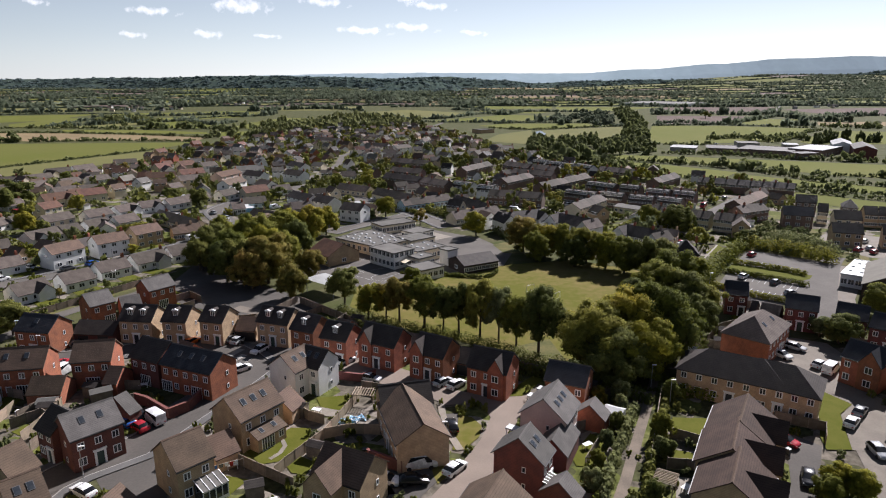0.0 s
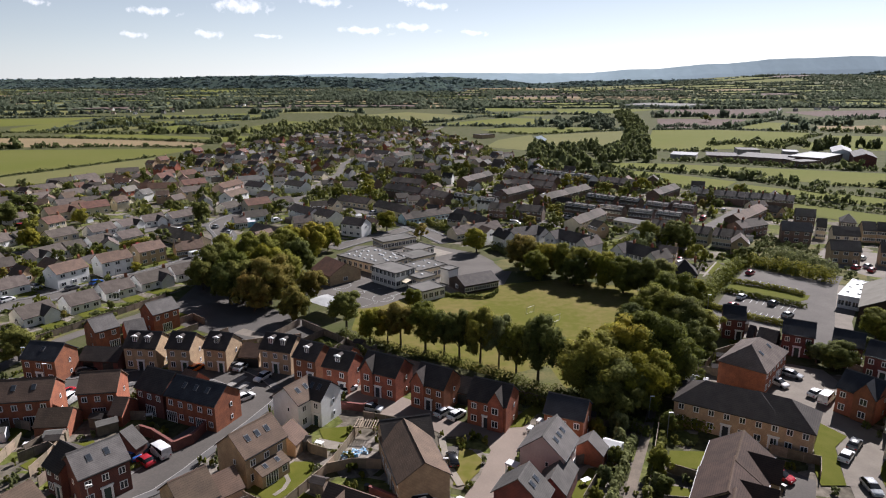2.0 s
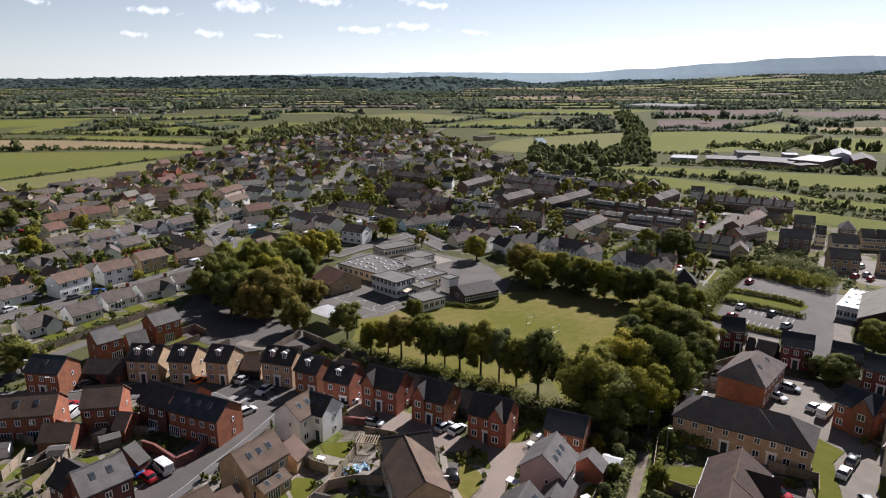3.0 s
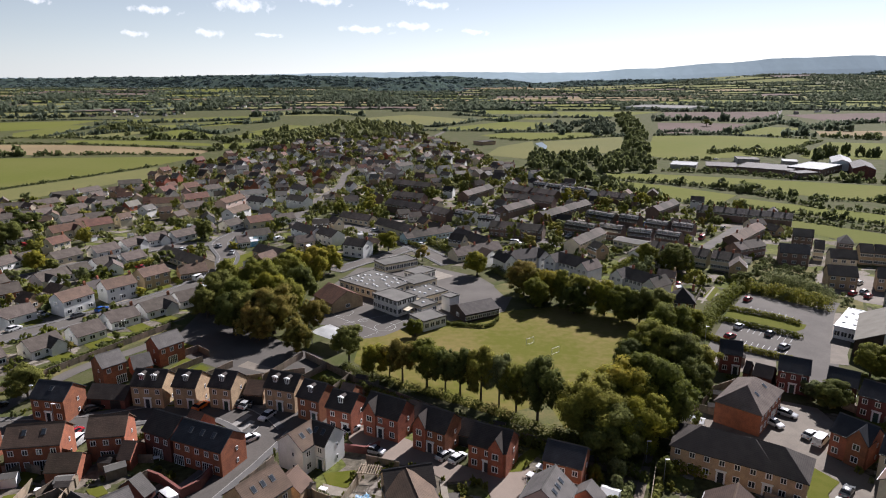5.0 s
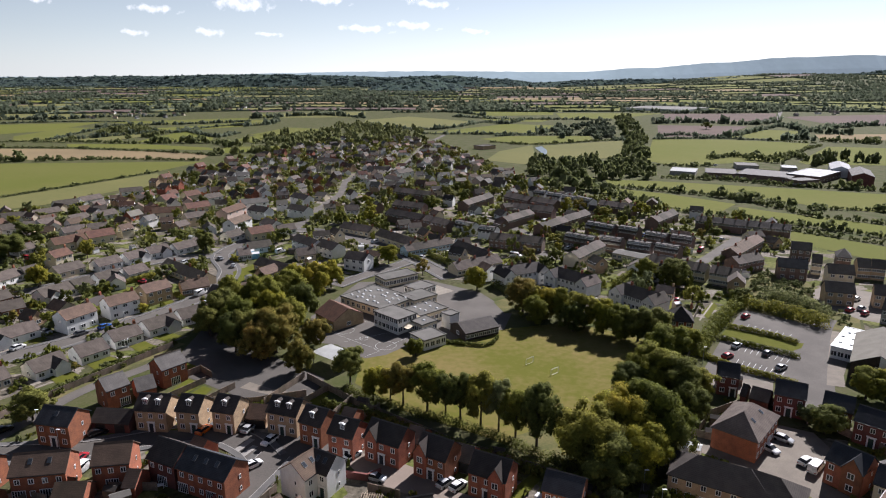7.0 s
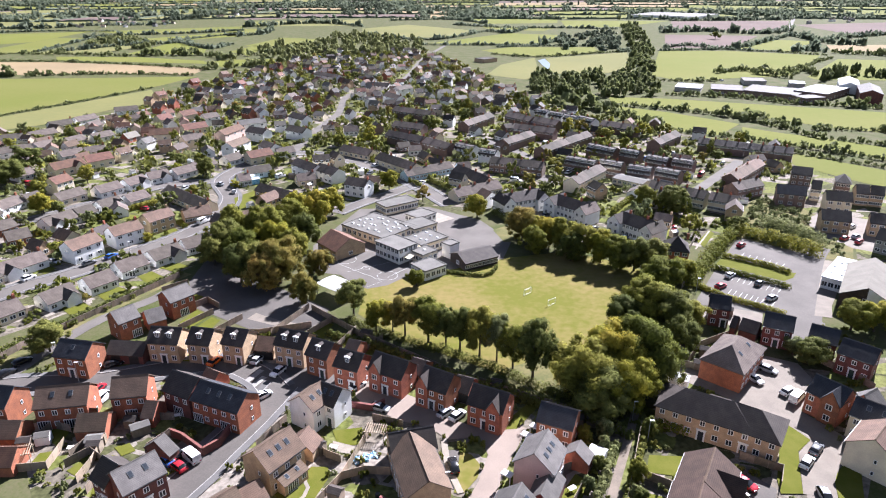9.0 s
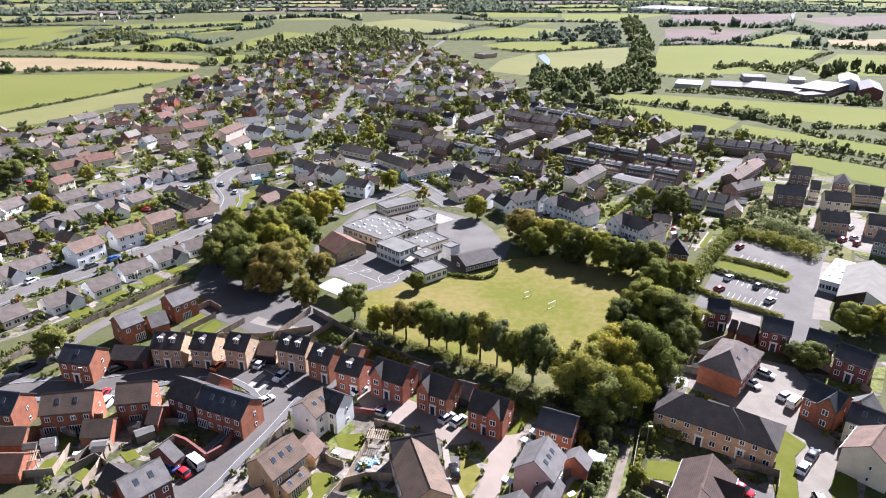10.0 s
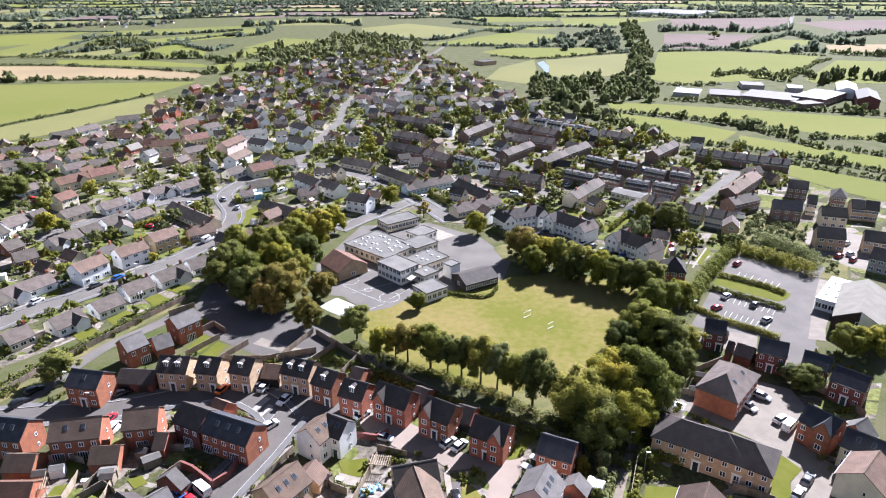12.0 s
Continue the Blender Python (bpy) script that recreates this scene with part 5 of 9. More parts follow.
house(-44.0, 107.1, -23, 11.3, 6.6, 5.0, 8.0, "red", "navy", front="b", sky=(3, 0))
garage(-50.0, 117.5, -29, 3.6, 5, 2.3, 4.6, "red", "brown")
house(-26.7, 106.3, 58, 5.7, 6.2, 5.0, 8.0, "white", "brown", sky=(2, 0))
house(-22.6, 107.5, -29, 4.8, 5.6, 5.0, 8.0, "white", "dark", sky=(2, 0))
house(-79.6, 140.3, 50, 5.3, 6.2, 4.8, 7.6, "red", "slate", front="b")
garage(-74.1, 144.4, 38, 4.3, 5.5, 2.6, 5.0, "red", "slate")
house(-71.1, 152.0, 52, 6.7, 6.2, 4.8, 7.6, "red", "slate", front="b")
house(64.4, 124.0, 48, 14.2, 9.0, 5.0, 8.2, "red", "grey", hip=True, sky=(2, 0))
house(70.5, 147.5, -20, 4.8, 6, 4.9, 7.8, "dark", "navy")
garage(72.5, 141.7, -37, 1.2, 5, 2.6, 4.6, "dark", "dark")
garage(75.6, 140.0, -38, 4.1, 5.5, 2.4, 4.4, "dark", "dark")
house(80.9, 137.4, -29, 6.3, 6.4, 4.9, 7.8, "dark", "navy")
house(88.5, 131.2, -35, 5.7, 6.4, 4.9, 7.8, "dark", "navy")
house(92.5, 124.0, -45, 7.0, 6.4, 4.9, 7.8, "dark", "navy")
house(77.9, 109.0, -53, 6.6, 6.4, 4.9, 8.0, "red", "navy", gable=(1.4, 3.4, 0.5, 7.6))
house(82.6, 101.8, -43, 7.5, 6.4, 4.9, 7.8, "cream", "navy", sky=(2, 0))
house(51.2, 104.3, -31, 17.6, 8.6, 4.9, 7.8, "buff", "dark", hip=True)
house(56.9, 101.0, -35, 13.9, 8.6, 4.9, 7.8, "buff", "dark", hip=True)
house(43.6, 84.5, 59, 9.1, 8.6, 5.0, 8.6, "buff", "umber", gable=(0, 5, 1.5, 7.6))
house(39.4, 77.5, 61, 9.0, 8.6, 5.0, 8.6, "buff", "umber", gable=(0, 5, 1.5, 7.6))
house(36.2, 70.2, 60, 8.7, 8.6, 5.0, 8.6, "buff", "umber", gable=(0, 5, 1.5, 7.6))
house(78.1, 93.8, 42, 8.5, 8.0, 5.0, 8.4, "cream", "brown")
house(85.7, 108.9, 31, 4.5, 5.5, 2.8, 5.4, "red", "slate")


# ---------------------------------------------------------------- houses behind the car park
far_house(153.4, 268.7, -26, 7.6, 7, 4.9, 7.6, "brown", "dark", kind="house", win=3, group="houses beyond the car park")
far_house(135.6, 242.2, -20, 10.1, 7, 4.9, 7.6, "brown", "navy", kind="house", win=3, group="houses beyond the car park")
far_house(149.7, 234.5, -18, 8.7, 7, 4.9, 7.6, "cream", "dark", kind="house", win=3, group="houses beyond the car park")
far_house(136.5, 212.9, -18, 8.9, 7, 4.9, 7.6, "buff", "dark", kind="house", win=3, group="houses beyond the car park")
far_house(163.8, 243.1, -19, 4.3, 7, 4.9, 7.6, "buff", "dark", kind="house", win=3, group="houses beyond the car park")
far_house(168.9, 241.4, -28, 4.4, 7, 4.9, 7.6, "buff", "dark", kind="house", win=3, group="houses beyond the car park")
far_house(150.7, 209.3, -27, 7.1, 7, 4.9, 7.6, "buff", "dark", kind="house", win=3, group="houses beyond the car park")
far_house(143.7, 193.4, -44, 6.7, 7, 4.9, 7.6, "grey", "dark", kind="house", win=3, group="houses beyond the car park")
far_house(149.1, 248.8, -27, 3.2, 7, 4.9, 7.6, "cream", "dark", hip=False, kind="house", group="houses beyond the car park")
far_house(165.2, 258.0, -27, 5.1, 9, 4.9, 7.6, "brown", "dark", hip=True, kind="house", group="houses beyond the car park")


# ---------------------------------------------------------------- streets
road([(-130.8, 151.6), (-126.4, 159.3), (-121.4, 167.2), (-112.6, 175.7), (-104.1, 187.5), (-94.6, 200.7), (-87.7, 214.4), (-84.9, 230.4), (-87.0, 249.2), (-98.2, 273.2), (-94.0, 296.0), (-82.4, 316.1), (-65.7, 319.1), (-46.7, 306.0), (-25.7, 285.1), (-10.6, 262.9), (2.5, 239.7)], 6.0, OLDROAD, 1.6)
road([(-98.2, 273.2), (-119.6, 264.9), (-133.9, 248.1), (-145.4, 230.6), (-160.4, 213.1), (-167.6, 205.7)], 5.5, OLDROAD, 1.6)
road([(-77.7, 321.3), (-75.2, 371.4), (-70.0, 425.2), (-73.7, 484.1), (-65.4, 514.4), (-40.8, 545.5), (-32.2, 613.1), (-22.5, 735.4), (3.2, 899.3)], 5, OLDROAD, 0)
road([(-101.4, 112.0), (-99.7, 116.9), (-97.9, 122.4), (-95.4, 132.0), (-92.8, 140.5), (-89.4, 148.6), (-80.4, 160.1), (-76.8, 170.2)], 3.8, OLDROAD, 0)
road([(-104.3, 116.3), (-92.9, 118.3), (-76.0, 120.1), (-64.8, 124.3), (-52.4, 126.9), (-46.7, 125.5), (-40.2, 120.8), (-36.6, 116.2)], 6.0, ASPHALT, 1.6)
road([(-56.0, 72.4), (-55.0, 78.0), (-52.5, 82.1), (-46.8, 87.3), (-42.9, 97.2), (-39.2, 106.4), (-37.0, 112.9), (-35.3, 118.5)], 6.4, ASPHALT, 1.6)
road([(58.6, 69.6), (62.4, 78.0), (65.0, 86.0), (70.0, 96.0), (71.5, 103.0), (69.8, 111.4), (70.7, 121.2)], 5.4, CONCRETE, 0, "pale paved street")
sheet("street", [(61.8, 86.5), (66.4, 97.1), (70.6, 100.8), (68.4, 106.5), (66.0, 110.0), (72.0, 112.0), (76.6, 103.4), (80.4, 97.6), (76.4, 94.1), (73.4, 94.3), (70.2, 91.6), (68.4, 89.3), (66.8, 85.4)], 0.112, CONCRETE, "pale paved turning at the end of a street")
road([(85.3, 135.7), (93.7, 150.4), (104.2, 167.9), (117.4, 188.8), (124.2, 197.5)], 6.5, OLDROAD, 0)
road([(90.3, 240.5), (104.1, 257.2), (120.7, 277.7), (143.9, 306.8)], 5, OLDROAD, 0)
road([(-41.0, 230.2), (-33.6, 241.1), (-23.2, 253.0), (-12.0, 267.4)], 5, OLDROAD, 1.2)
road([(22.4, 72.4), (25.6, 79.1), (29.4, 87.7), (36.4, 103.2), (40.7, 113.4)], 1.6, GRAVEL, 0, "narrow gravel footpath between hedges")
road([(19.8, 355.1), (30.5, 331.4), (40.6, 316.4), (43.6, 276.5), (52.1, 267.0)], 5, OLDROAD, 0)


# ---------------------------------------------------------------- paved and planted ground
sheet("courtyard", [(-52.7, 125.5), (-43.3, 127.7), (-30.8, 125.5), (-25.1, 122.9), (-23.1, 118.2), (-28.6, 113.3), (-34.7, 107.9), (-41.3, 110.6), (-39.3, 117.2), (-46.7, 120.8)], 0.05, ASPHALT, "dark asphalt court between the brick houses")
sheet("driveway", [(-3.2, 72.4), (1.3, 80.2), (5.8, 89.3), (7.9, 96.3), (6.5, 101.7), (0.6, 100.5), (-3.4, 104.2), (-9.6, 106.4), (-17.6, 112.2), (-20.3, 115.9), (-18.6, 119.6), (-9.3, 115.9), (-2.6, 111.4), (1.6, 106.4), (8.6, 103.4), (14.3, 105.1), (16.1, 103.8), (12.7, 96.3), (9.2, 87.7), (7.6, 79.1), (5.6, 72.4)], 0.11, BLOCK, "pink block-paved shared drive")
sheet("driveway", [(-0.6, 97.2), (2.7, 97.8), (1.9, 90.2), (-0.2, 89.7)], 0.125, ASPHALT, "short dark asphalt drive")
sheet("lawn", [(1.9, 90.0), (2.7, 97.0), (4.8, 96.3), (6.3, 93.6), (5.7, 90.3), (3.2, 86.6), (1.4, 86.6)], 0.13, DRYLAWN, "small dry lawn on a corner")
sheet("lawn", [(8.6, 103.2), (12.4, 106.4), (19.4, 114.6), (19.6, 111.4), (14.1, 103.8)], 0.14, LAWN, "strip of bright mown grass")
sheet("playing_field", [(-17.8, 181.2), (1.7, 179.2), (20.2, 188.3), (39.3, 193.4), (54.1, 184.9), (62.6, 177.1), (51.9, 156.6), (41.5, 139.6), (28.1, 121.1), (20.9, 116.1), (9.0, 125.4), (-10.1, 137.2), (-23.1, 150.8), (-23.3, 166.5)], 0.05, DRYLAWN, "mown playing field with dry patches")
sheet("playground", [(-38.8, 185.2), (-35.6, 193.7), (-25.7, 198.1), (-8.2, 187.2), (-7.1, 179.2), (-16.8, 168.2), (-22.4, 165.9), (-28.9, 171.8)], 0.07, OLDROAD, "grey asphalt playground with painted lines")
sheet("school_yard", [(-43.9, 198.2), (-32.9, 234.9), (-6.5, 237.8), (12.8, 223.1), (22.5, 202.5), (15.6, 177.2), (1.7, 177.3), (-8.5, 170.0), (-40.1, 177.4)], 0.03, OLDROAD, "worn grey asphalt school yard")
sheet("car_park", [(68.1, 157.1), (80.9, 177.0), (100.7, 206.1), (120.6, 188.0), (93.5, 139.5), (85.4, 138.2), (89.9, 150.4)], 0.06, OLDROAD, "grey asphalt car park")
sheet("forecourt", [(119.1, 187.6), (122.5, 185.6), (112.6, 166.0), (105.2, 156.0), (101.6, 149.2), (96.5, 150.8), (103.6, 163.4)], 0.075, CONCRETE, "pale paved forecourt of the hall")
sheet("driveway", [(103.6, 163.4), (96.5, 150.8), (98.0, 146.0), (93.0, 140.0), (86.0, 141.5), (93.5, 150.3)], 0.085, OLDROAD, "asphalt drive into the car park")
sheet("forecourt", [(32.3, 235.8), (44.5, 222.9), (60.1, 201.5), (71.4, 188.2), (64.9, 184.9), (49.1, 195.1), (28.4, 220.8)], 0.05, OLDROAD, "asphalt forecourt of the white houses")
sheet("parking_court", [(70.8, 127.5), (75.6, 130.7), (81.5, 127.5), (81.6, 121.0), (71.8, 107.7), (68.6, 106.0), (52.5, 120.6), (51.0, 124.0), (56.8, 127.5), (63.6, 116.6)], 0.1, CONCRETE, "pale paved parking court")
sheet("parking_court", [(-75.1, 170.2), (-75.5, 189.5), (-52.3, 170.1), (-31.2, 153.7), (-33.3, 139.8), (-44.9, 139.8), (-67.0, 153.8)], 0.04, ASPHALT, "asphalt parking court shaded by trees")
sheet("drive", [(54.4, 91.8), (57.9, 87.7), (50.3, 75.0), (50.3, 72.4), (43.0, 72.4), (48.0, 77.8)], 0.05, ASPHALT, "asphalt drive before the houses")
sheet("driveway", [(-42.2, 84.7), (-47.8, 82.4), (-48.5, 79.1), (-42.8, 72.4), (-35.5, 72.4)], 0.05, ASPHALT, "short asphalt drive")
sheet("driveway", [(68.1, 158.1), (69.8, 154.1), (80.2, 156.5), (86.1, 154.9), (78.3, 139.5), (73.9, 144.8), (65.5, 150.5)], 0.05, CONCRETE, "pale drive behind the houses")
sheet("lawn", [(-28.0, 88.1), (-25.9, 90.7), (-24.5, 93.0), (-21.4, 93.0), (-21.0, 89.8), (-22.4, 85.4), (-24.2, 83.5), (-26.5, 82.8), (-29.8, 86.3)], 0.089, LAWN, "small green back garden lawn")
sheet("lawn", [(-22.3, 103.2), (-16.5, 104.2), (-16.2, 99.1), (-20.4, 98.5)], 0.093, LAWN, "small green back garden lawn")
sheet("lawn", [(-33.8, 76.8), (-31.5, 80.2), (-27.2, 79.1), (-29.0, 75.0), (-31.7, 74.1)], 0.097, LAWN, "small green back garden lawn")
sheet("lawn", [(-23.0, 82.9), (-21.3, 85.0), (-18.5, 83.2), (-19.5, 80.2), (-21.6, 80.7)], 0.101, LAWN, "small green back garden lawn")
sheet("lawn", [(19.0, 85.0), (23.3, 91.3), (25.3, 89.3), (21.7, 82.1), (19.3, 82.4)], 0.105, LAWN, "small green back garden lawn")
sheet("lawn", [(38.0, 96.3), (44.6, 95.9), (41.6, 90.7), (36.3, 91.8)], 0.109, LAWN, "small green back garden lawn")
sheet("lawn", [(33.9, 87.0), (38.5, 85.4), (36.1, 82.5), (32.5, 83.9)], 0.113, LAWN, "small green back garden lawn")
sheet("lawn", [(68.1, 105.4), (70.4, 100.6), (66.4, 97.3), (63.8, 91.5), (61.8, 86.5), (57.9, 86.5), (59.0, 90.2), (63.4, 98.5)], 0.19, LAWN, "small green back garden lawn")
sheet("lawn", [(76.0, 93.8), (73.5, 94.0), (70.5, 91.6), (68.8, 89.3), (67.3, 85.4), (70.5, 83.0), (73.5, 89.0)], 0.19, LAWN, "rounded green lawn at a bend of the street")
sheet("lawn", [(-68.6, 91.8), (-66.9, 94.8), (-65.1, 94.1), (-65.8, 90.2)], 0.085, LAWN, "small green back garden lawn")
sheet("lawn", [(-61.7, 87.7), (-60.1, 91.0), (-58.2, 87.7), (-61.1, 85.4)], 0.089, LAWN, "small green back garden lawn")
sheet("lawn", [(-34.2, 140.6), (-31.9, 146.8), (-28.7, 145.4), (-30.2, 138.2)], 0.093, LAWN, "small green back garden lawn")
sheet("lawn", [(-25.6, 135.2), (-24.3, 141.1), (-22.3, 140.5), (-23.3, 133.8)], 0.097, LAWN, "small green back garden lawn")
sheet("lawn", [(-20.2, 130.9), (-18.8, 134.7), (-15.4, 136.7), (-17.8, 130.0)], 0.101, LAWN, "small green back garden lawn")
sheet("lawn", [(-68.7, 145.8), (-66.8, 153.2), (-62.0, 150.0), (-64.6, 143.6)], 0.105, LAWN, "small green back garden lawn")
sheet("lawn", [(-64.1, 142.0), (-61.4, 149.1), (-58.5, 147.4), (-59.8, 141.4)], 0.109, LAWN, "small green back garden lawn")
sheet("lawn", [(-64.8, 127.8), (-63.6, 131.9), (-59.8, 132.9), (-59.4, 127.8)], 0.113, LAWN, "small green back garden lawn")
sheet("lawn", [(-77.3, 158.5), (-72.9, 164.0), (-67.4, 160.7), (-71.6, 153.8)], 0.117, LAWN, "small green back garden lawn")
sheet("lawn", [(-105.2, 155.5), (-102.9, 160.2), (-95.0, 153.9), (-99.1, 149.8)], 0.085, LAWN, "small green back garden lawn")
sheet("lawn", [(-98.0, 161.8), (-96.2, 168.5), (-89.0, 163.4), (-91.5, 156.3)], 0.089, LAWN, "small green back garden lawn")
sheet("lawn", [(-88.5, 180.6), (-86.8, 185.4), (-79.1, 181.4), (-81.8, 176.8)], 0.093, LAWN, "small green back garden lawn")
sheet("lawn", [(-91.8, 173.8), (-89.1, 177.6), (-84.1, 173.8), (-86.2, 168.5)], 0.097, LAWN, "small green back garden lawn")
sheet("lawn", [(-117.5, 188.8), (-114.1, 193.1), (-108.7, 189.6), (-112.7, 184.7)], 0.101, LAWN, "small green back garden lawn")
sheet("lawn", [(-125.4, 178.4), (-123.6, 181.5), (-119.0, 179.6), (-120.2, 175.4)], 0.105, LAWN, "small green back garden lawn")
sheet("lawn", [(-85.2, 247.8), (-77.6, 263.2), (-70.6, 254.6), (-77.4, 236.3), (-79.5, 232.1)], 0.109, LAWN, "small green back garden lawn")
sheet("lawn", [(61.4, 234.5), (75.5, 248.4), (76.5, 243.8), (63.5, 227.4)], 0.113, LAWN, "small green back garden lawn")
sheet("lawn", [(85.2, 202.3), (93.5, 213.1), (93.8, 209.6), (85.5, 196.8)], 0.117, LAWN, "small green back garden lawn")
sheet("lawn", [(-72.3, 289.7), (-63.6, 285.3), (-65.5, 275.4), (-71.6, 280.3)], 0.085, LAWN, "small green back garden lawn")
sheet("lawn", [(22.4, 264.9), (28.9, 268.7), (26.8, 259.8), (23.0, 256.9)], 0.089, LAWN, "small green back garden lawn")
sheet("lawn", [(88.8, 189.6), (97.2, 183.2), (104.4, 177.6), (106.0, 177.0), (103.4, 173.6), (99.6, 171.4), (92.0, 177.4), (84.4, 183.6)], 0.093, LAWN, "small green back garden lawn")
sheet("lawn", [(49.7, 124.2), (54.0, 125.3), (57.1, 122.7), (51.0, 120.0)], 0.097, LAWN, "small green back garden lawn")
sheet("lawn", [(-79.0, 101.3), (-79.1, 104.6), (-74.0, 103.7), (-73.4, 98.2)], 0.101, LAWN, "small green back garden lawn")
sheet("lawn", [(-71.2, 98.2), (-69.6, 100.5), (-66.2, 98.1), (-68.0, 95.2)], 0.105, LAWN, "small green back garden lawn")
sheet("rough_grass", [(103.3, 217.3), (126.9, 252.2), (137.4, 240.3), (143.5, 211.9), (129.0, 186.7), (117.4, 188.8), (100.1, 204.6)], 0.04, ROUGH, "rough dry grass beside the car park")
sheet("rough_grass", [(14.3, 125.4), (22.9, 129.9), (24.9, 117.1), (20.5, 113.2), (12.2, 116.1)], 0.06, ROUGH, "worn dry grass under trees")
sheet("grass_verge", [(-110.5, 125.7), (-103.3, 136.2), (-94.3, 152.4), (-80.3, 177.5), (-76.2, 175.6), (-90.1, 150.1), (-97.7, 133.7), (-105.6, 118.3)], 0.05, ROUGH, "dry grass verge below the hedge")
sheet("village_ground", [(-310.1, 314.5), (-235.8, 386.7), (-203.0, 458.1), (-212.9, 553.0), (-192.8, 632.8), (-153.7, 806.1), (-11.0, 821.3), (33.9, 622.8), (67.1, 472.0), (103.2, 399.2), (143.2, 363.2), (180.2, 323.9), (155.7, 279.9), (128.7, 253.6), (106.5, 219.9), (84.9, 197.7), (73.9, 202.4), (25.2, 242.1), (2.4, 231.7), (-23.1, 250.9), (-40.8, 229.0), (-54.6, 212.7), (-73.6, 189.5), (-80.3, 177.5), (-101.8, 149.2), (-132.8, 111.7)], 0.012, PLOTS, "patchwork of village gardens and plots")
sheet("garden_ground", [(127.5, 254.0), (155.0, 281.0), (178.0, 318.0), (205.0, 287.0), (199.0, 246.0), (176.0, 208.0), (150.0, 182.0), (131.0, 188.0), (143.5, 212.0), (137.4, 240.3)], 0.02, PLOTS, "patchwork of small gardens round the newer houses")
sheet("water", [(99.4, 714.7), (109.4, 733.4), (108.7, 687.9), (98.2, 625.5), (91.9, 618.5), (99.3, 663.3)], 0.2, WATER, "bend of a pale river between meadows")
sheet("garden_ground", [(-59.9, 69.6), (-86.2, 106.4), (-90.6, 133.4), (-62.6, 138.5), (-28.0, 133.4), (8.2, 113.4), (28.2, 106.4), (49.0, 118.5), (66.8, 130.1), (104.7, 130.1), (60.8, 69.6)], 0.008, PLOTS, "patchwork of small back gardens")


# ---------------------------------------------------------------- fields
FIELDWORDS = {"green": "green pasture between hedges", "lime": "bright green meadow between hedges", "pale": "dry yellow-green pasture between hedges", "straw": "pale stubble field between hedges", "plough": "brown ploughed field between hedges"}
sheet("field", [(-502.0, 556.2), (-417.2, 572.7), (-221.9, 592.2), (-236.3, 528.9), (-289.1, 416.8), (-298.2, 397.7), (-326.5, 347.6)], 0.12, FIELD["green"], FIELDWORDS["green"])
sheet("field", [(-283.9, 408.6), (-232.1, 518.6), (-203.4, 464.1), (-224.4, 435.4), (-242.7, 386.8), (-259.6, 370.1), (-268.9, 354.6), (-298.6, 314.4), (-316.6, 335.9), (-291.0, 387.1)], 0.12, FIELD["pale"], FIELDWORDS["pale"])
sheet("field", [(-621.4, 698.2), (-405.8, 695.1), (-275.4, 664.3), (-231.9, 644.4), (-230.5, 602.1), (-306.4, 609.7), (-360.5, 603.6), (-532.7, 592.7)], 0.12, FIELD["straw"], FIELDWORDS["straw"])
sheet("field", [(-434.1, 746.4), (-344.8, 745.1), (-257.3, 710.7), (-242.4, 684.3), (-330.3, 698.4), (-415.6, 713.0)], 0.12, FIELD["lime"], FIELDWORDS["lime"])
sheet("field", [(-471.6, 767.3), (-479.6, 829.1), (-432.3, 893.2), (-388.6, 878.6), (-399.4, 793.1)], 0.12, FIELD["pale"], FIELDWORDS["pale"])
sheet("field", [(-558.2, 842.7), (-567.0, 987.7), (-525.2, 986.8), (-490.7, 800.1), (-511.0, 767.9)], 0.12, FIELD["green"], FIELDWORDS["green"])
sheet("field", [(-819.3, 992.7), (-618.3, 1080.6), (-579.2, 1110.6), (-563.2, 924.3), (-655.5, 786.1)], 0.12, FIELD["lime"], FIELDWORDS["lime"])
sheet("field", [(-569.8, 1110.4), (-364.5, 1234.4), (-336.8, 1137.5), (-428.6, 1056.8), (-482.4, 1039.1)], 0.12, FIELD["green"], FIELDWORDS["green"])
sheet("field", [(-438.8, 968.6), (-336.8, 1105.1), (-311.0, 1017.2), (-381.4, 935.9)], 0.12, FIELD["lime"], FIELDWORDS["lime"])
sheet("field", [(-367.9, 770.9), (-370.6, 928.2), (-293.2, 826.0), (-281.0, 780.2)], 0.12, FIELD["lime"], FIELDWORDS["lime"])
sheet("field", [(-248.3, 692.9), (-235.9, 719.6), (-182.9, 728.2), (-178.1, 683.4), (-223.0, 659.7)], 0.12, FIELD["lime"], FIELDWORDS["lime"])
sheet("field", [(-258.0, 802.0), (-247.5, 876.1), (-229.3, 862.5), (-222.2, 758.3)], 0.12, FIELD["lime"], FIELDWORDS["lime"])
sheet("field", [(-372.5, 1161.0), (-300.5, 1182.9), (-282.6, 1073.3), (-328.1, 1017.6)], 0.12, FIELD["green"], FIELDWORDS["green"])
sheet("field", [(-260.4, 869.7), (-238.6, 998.1), (-157.9, 963.0), (-173.8, 917.1), (-222.0, 862.4)], 0.12, FIELD["green"], FIELDWORDS["green"])
sheet("field", [(-142.7, 1179.1), (-69.5, 1280.9), (69.3, 1117.2), (11.9, 993.0), (-72.5, 1012.3), (-130.0, 1069.9)], 0.12, FIELD["pale"], FIELDWORDS["pale"])
sheet("field", [(-30.8, 899.9), (103.5, 1084.9), (186.8, 1043.6), (133.2, 911.3), (56.0, 898.3)], 0.12, FIELD["lime"], FIELDWORDS["lime"])
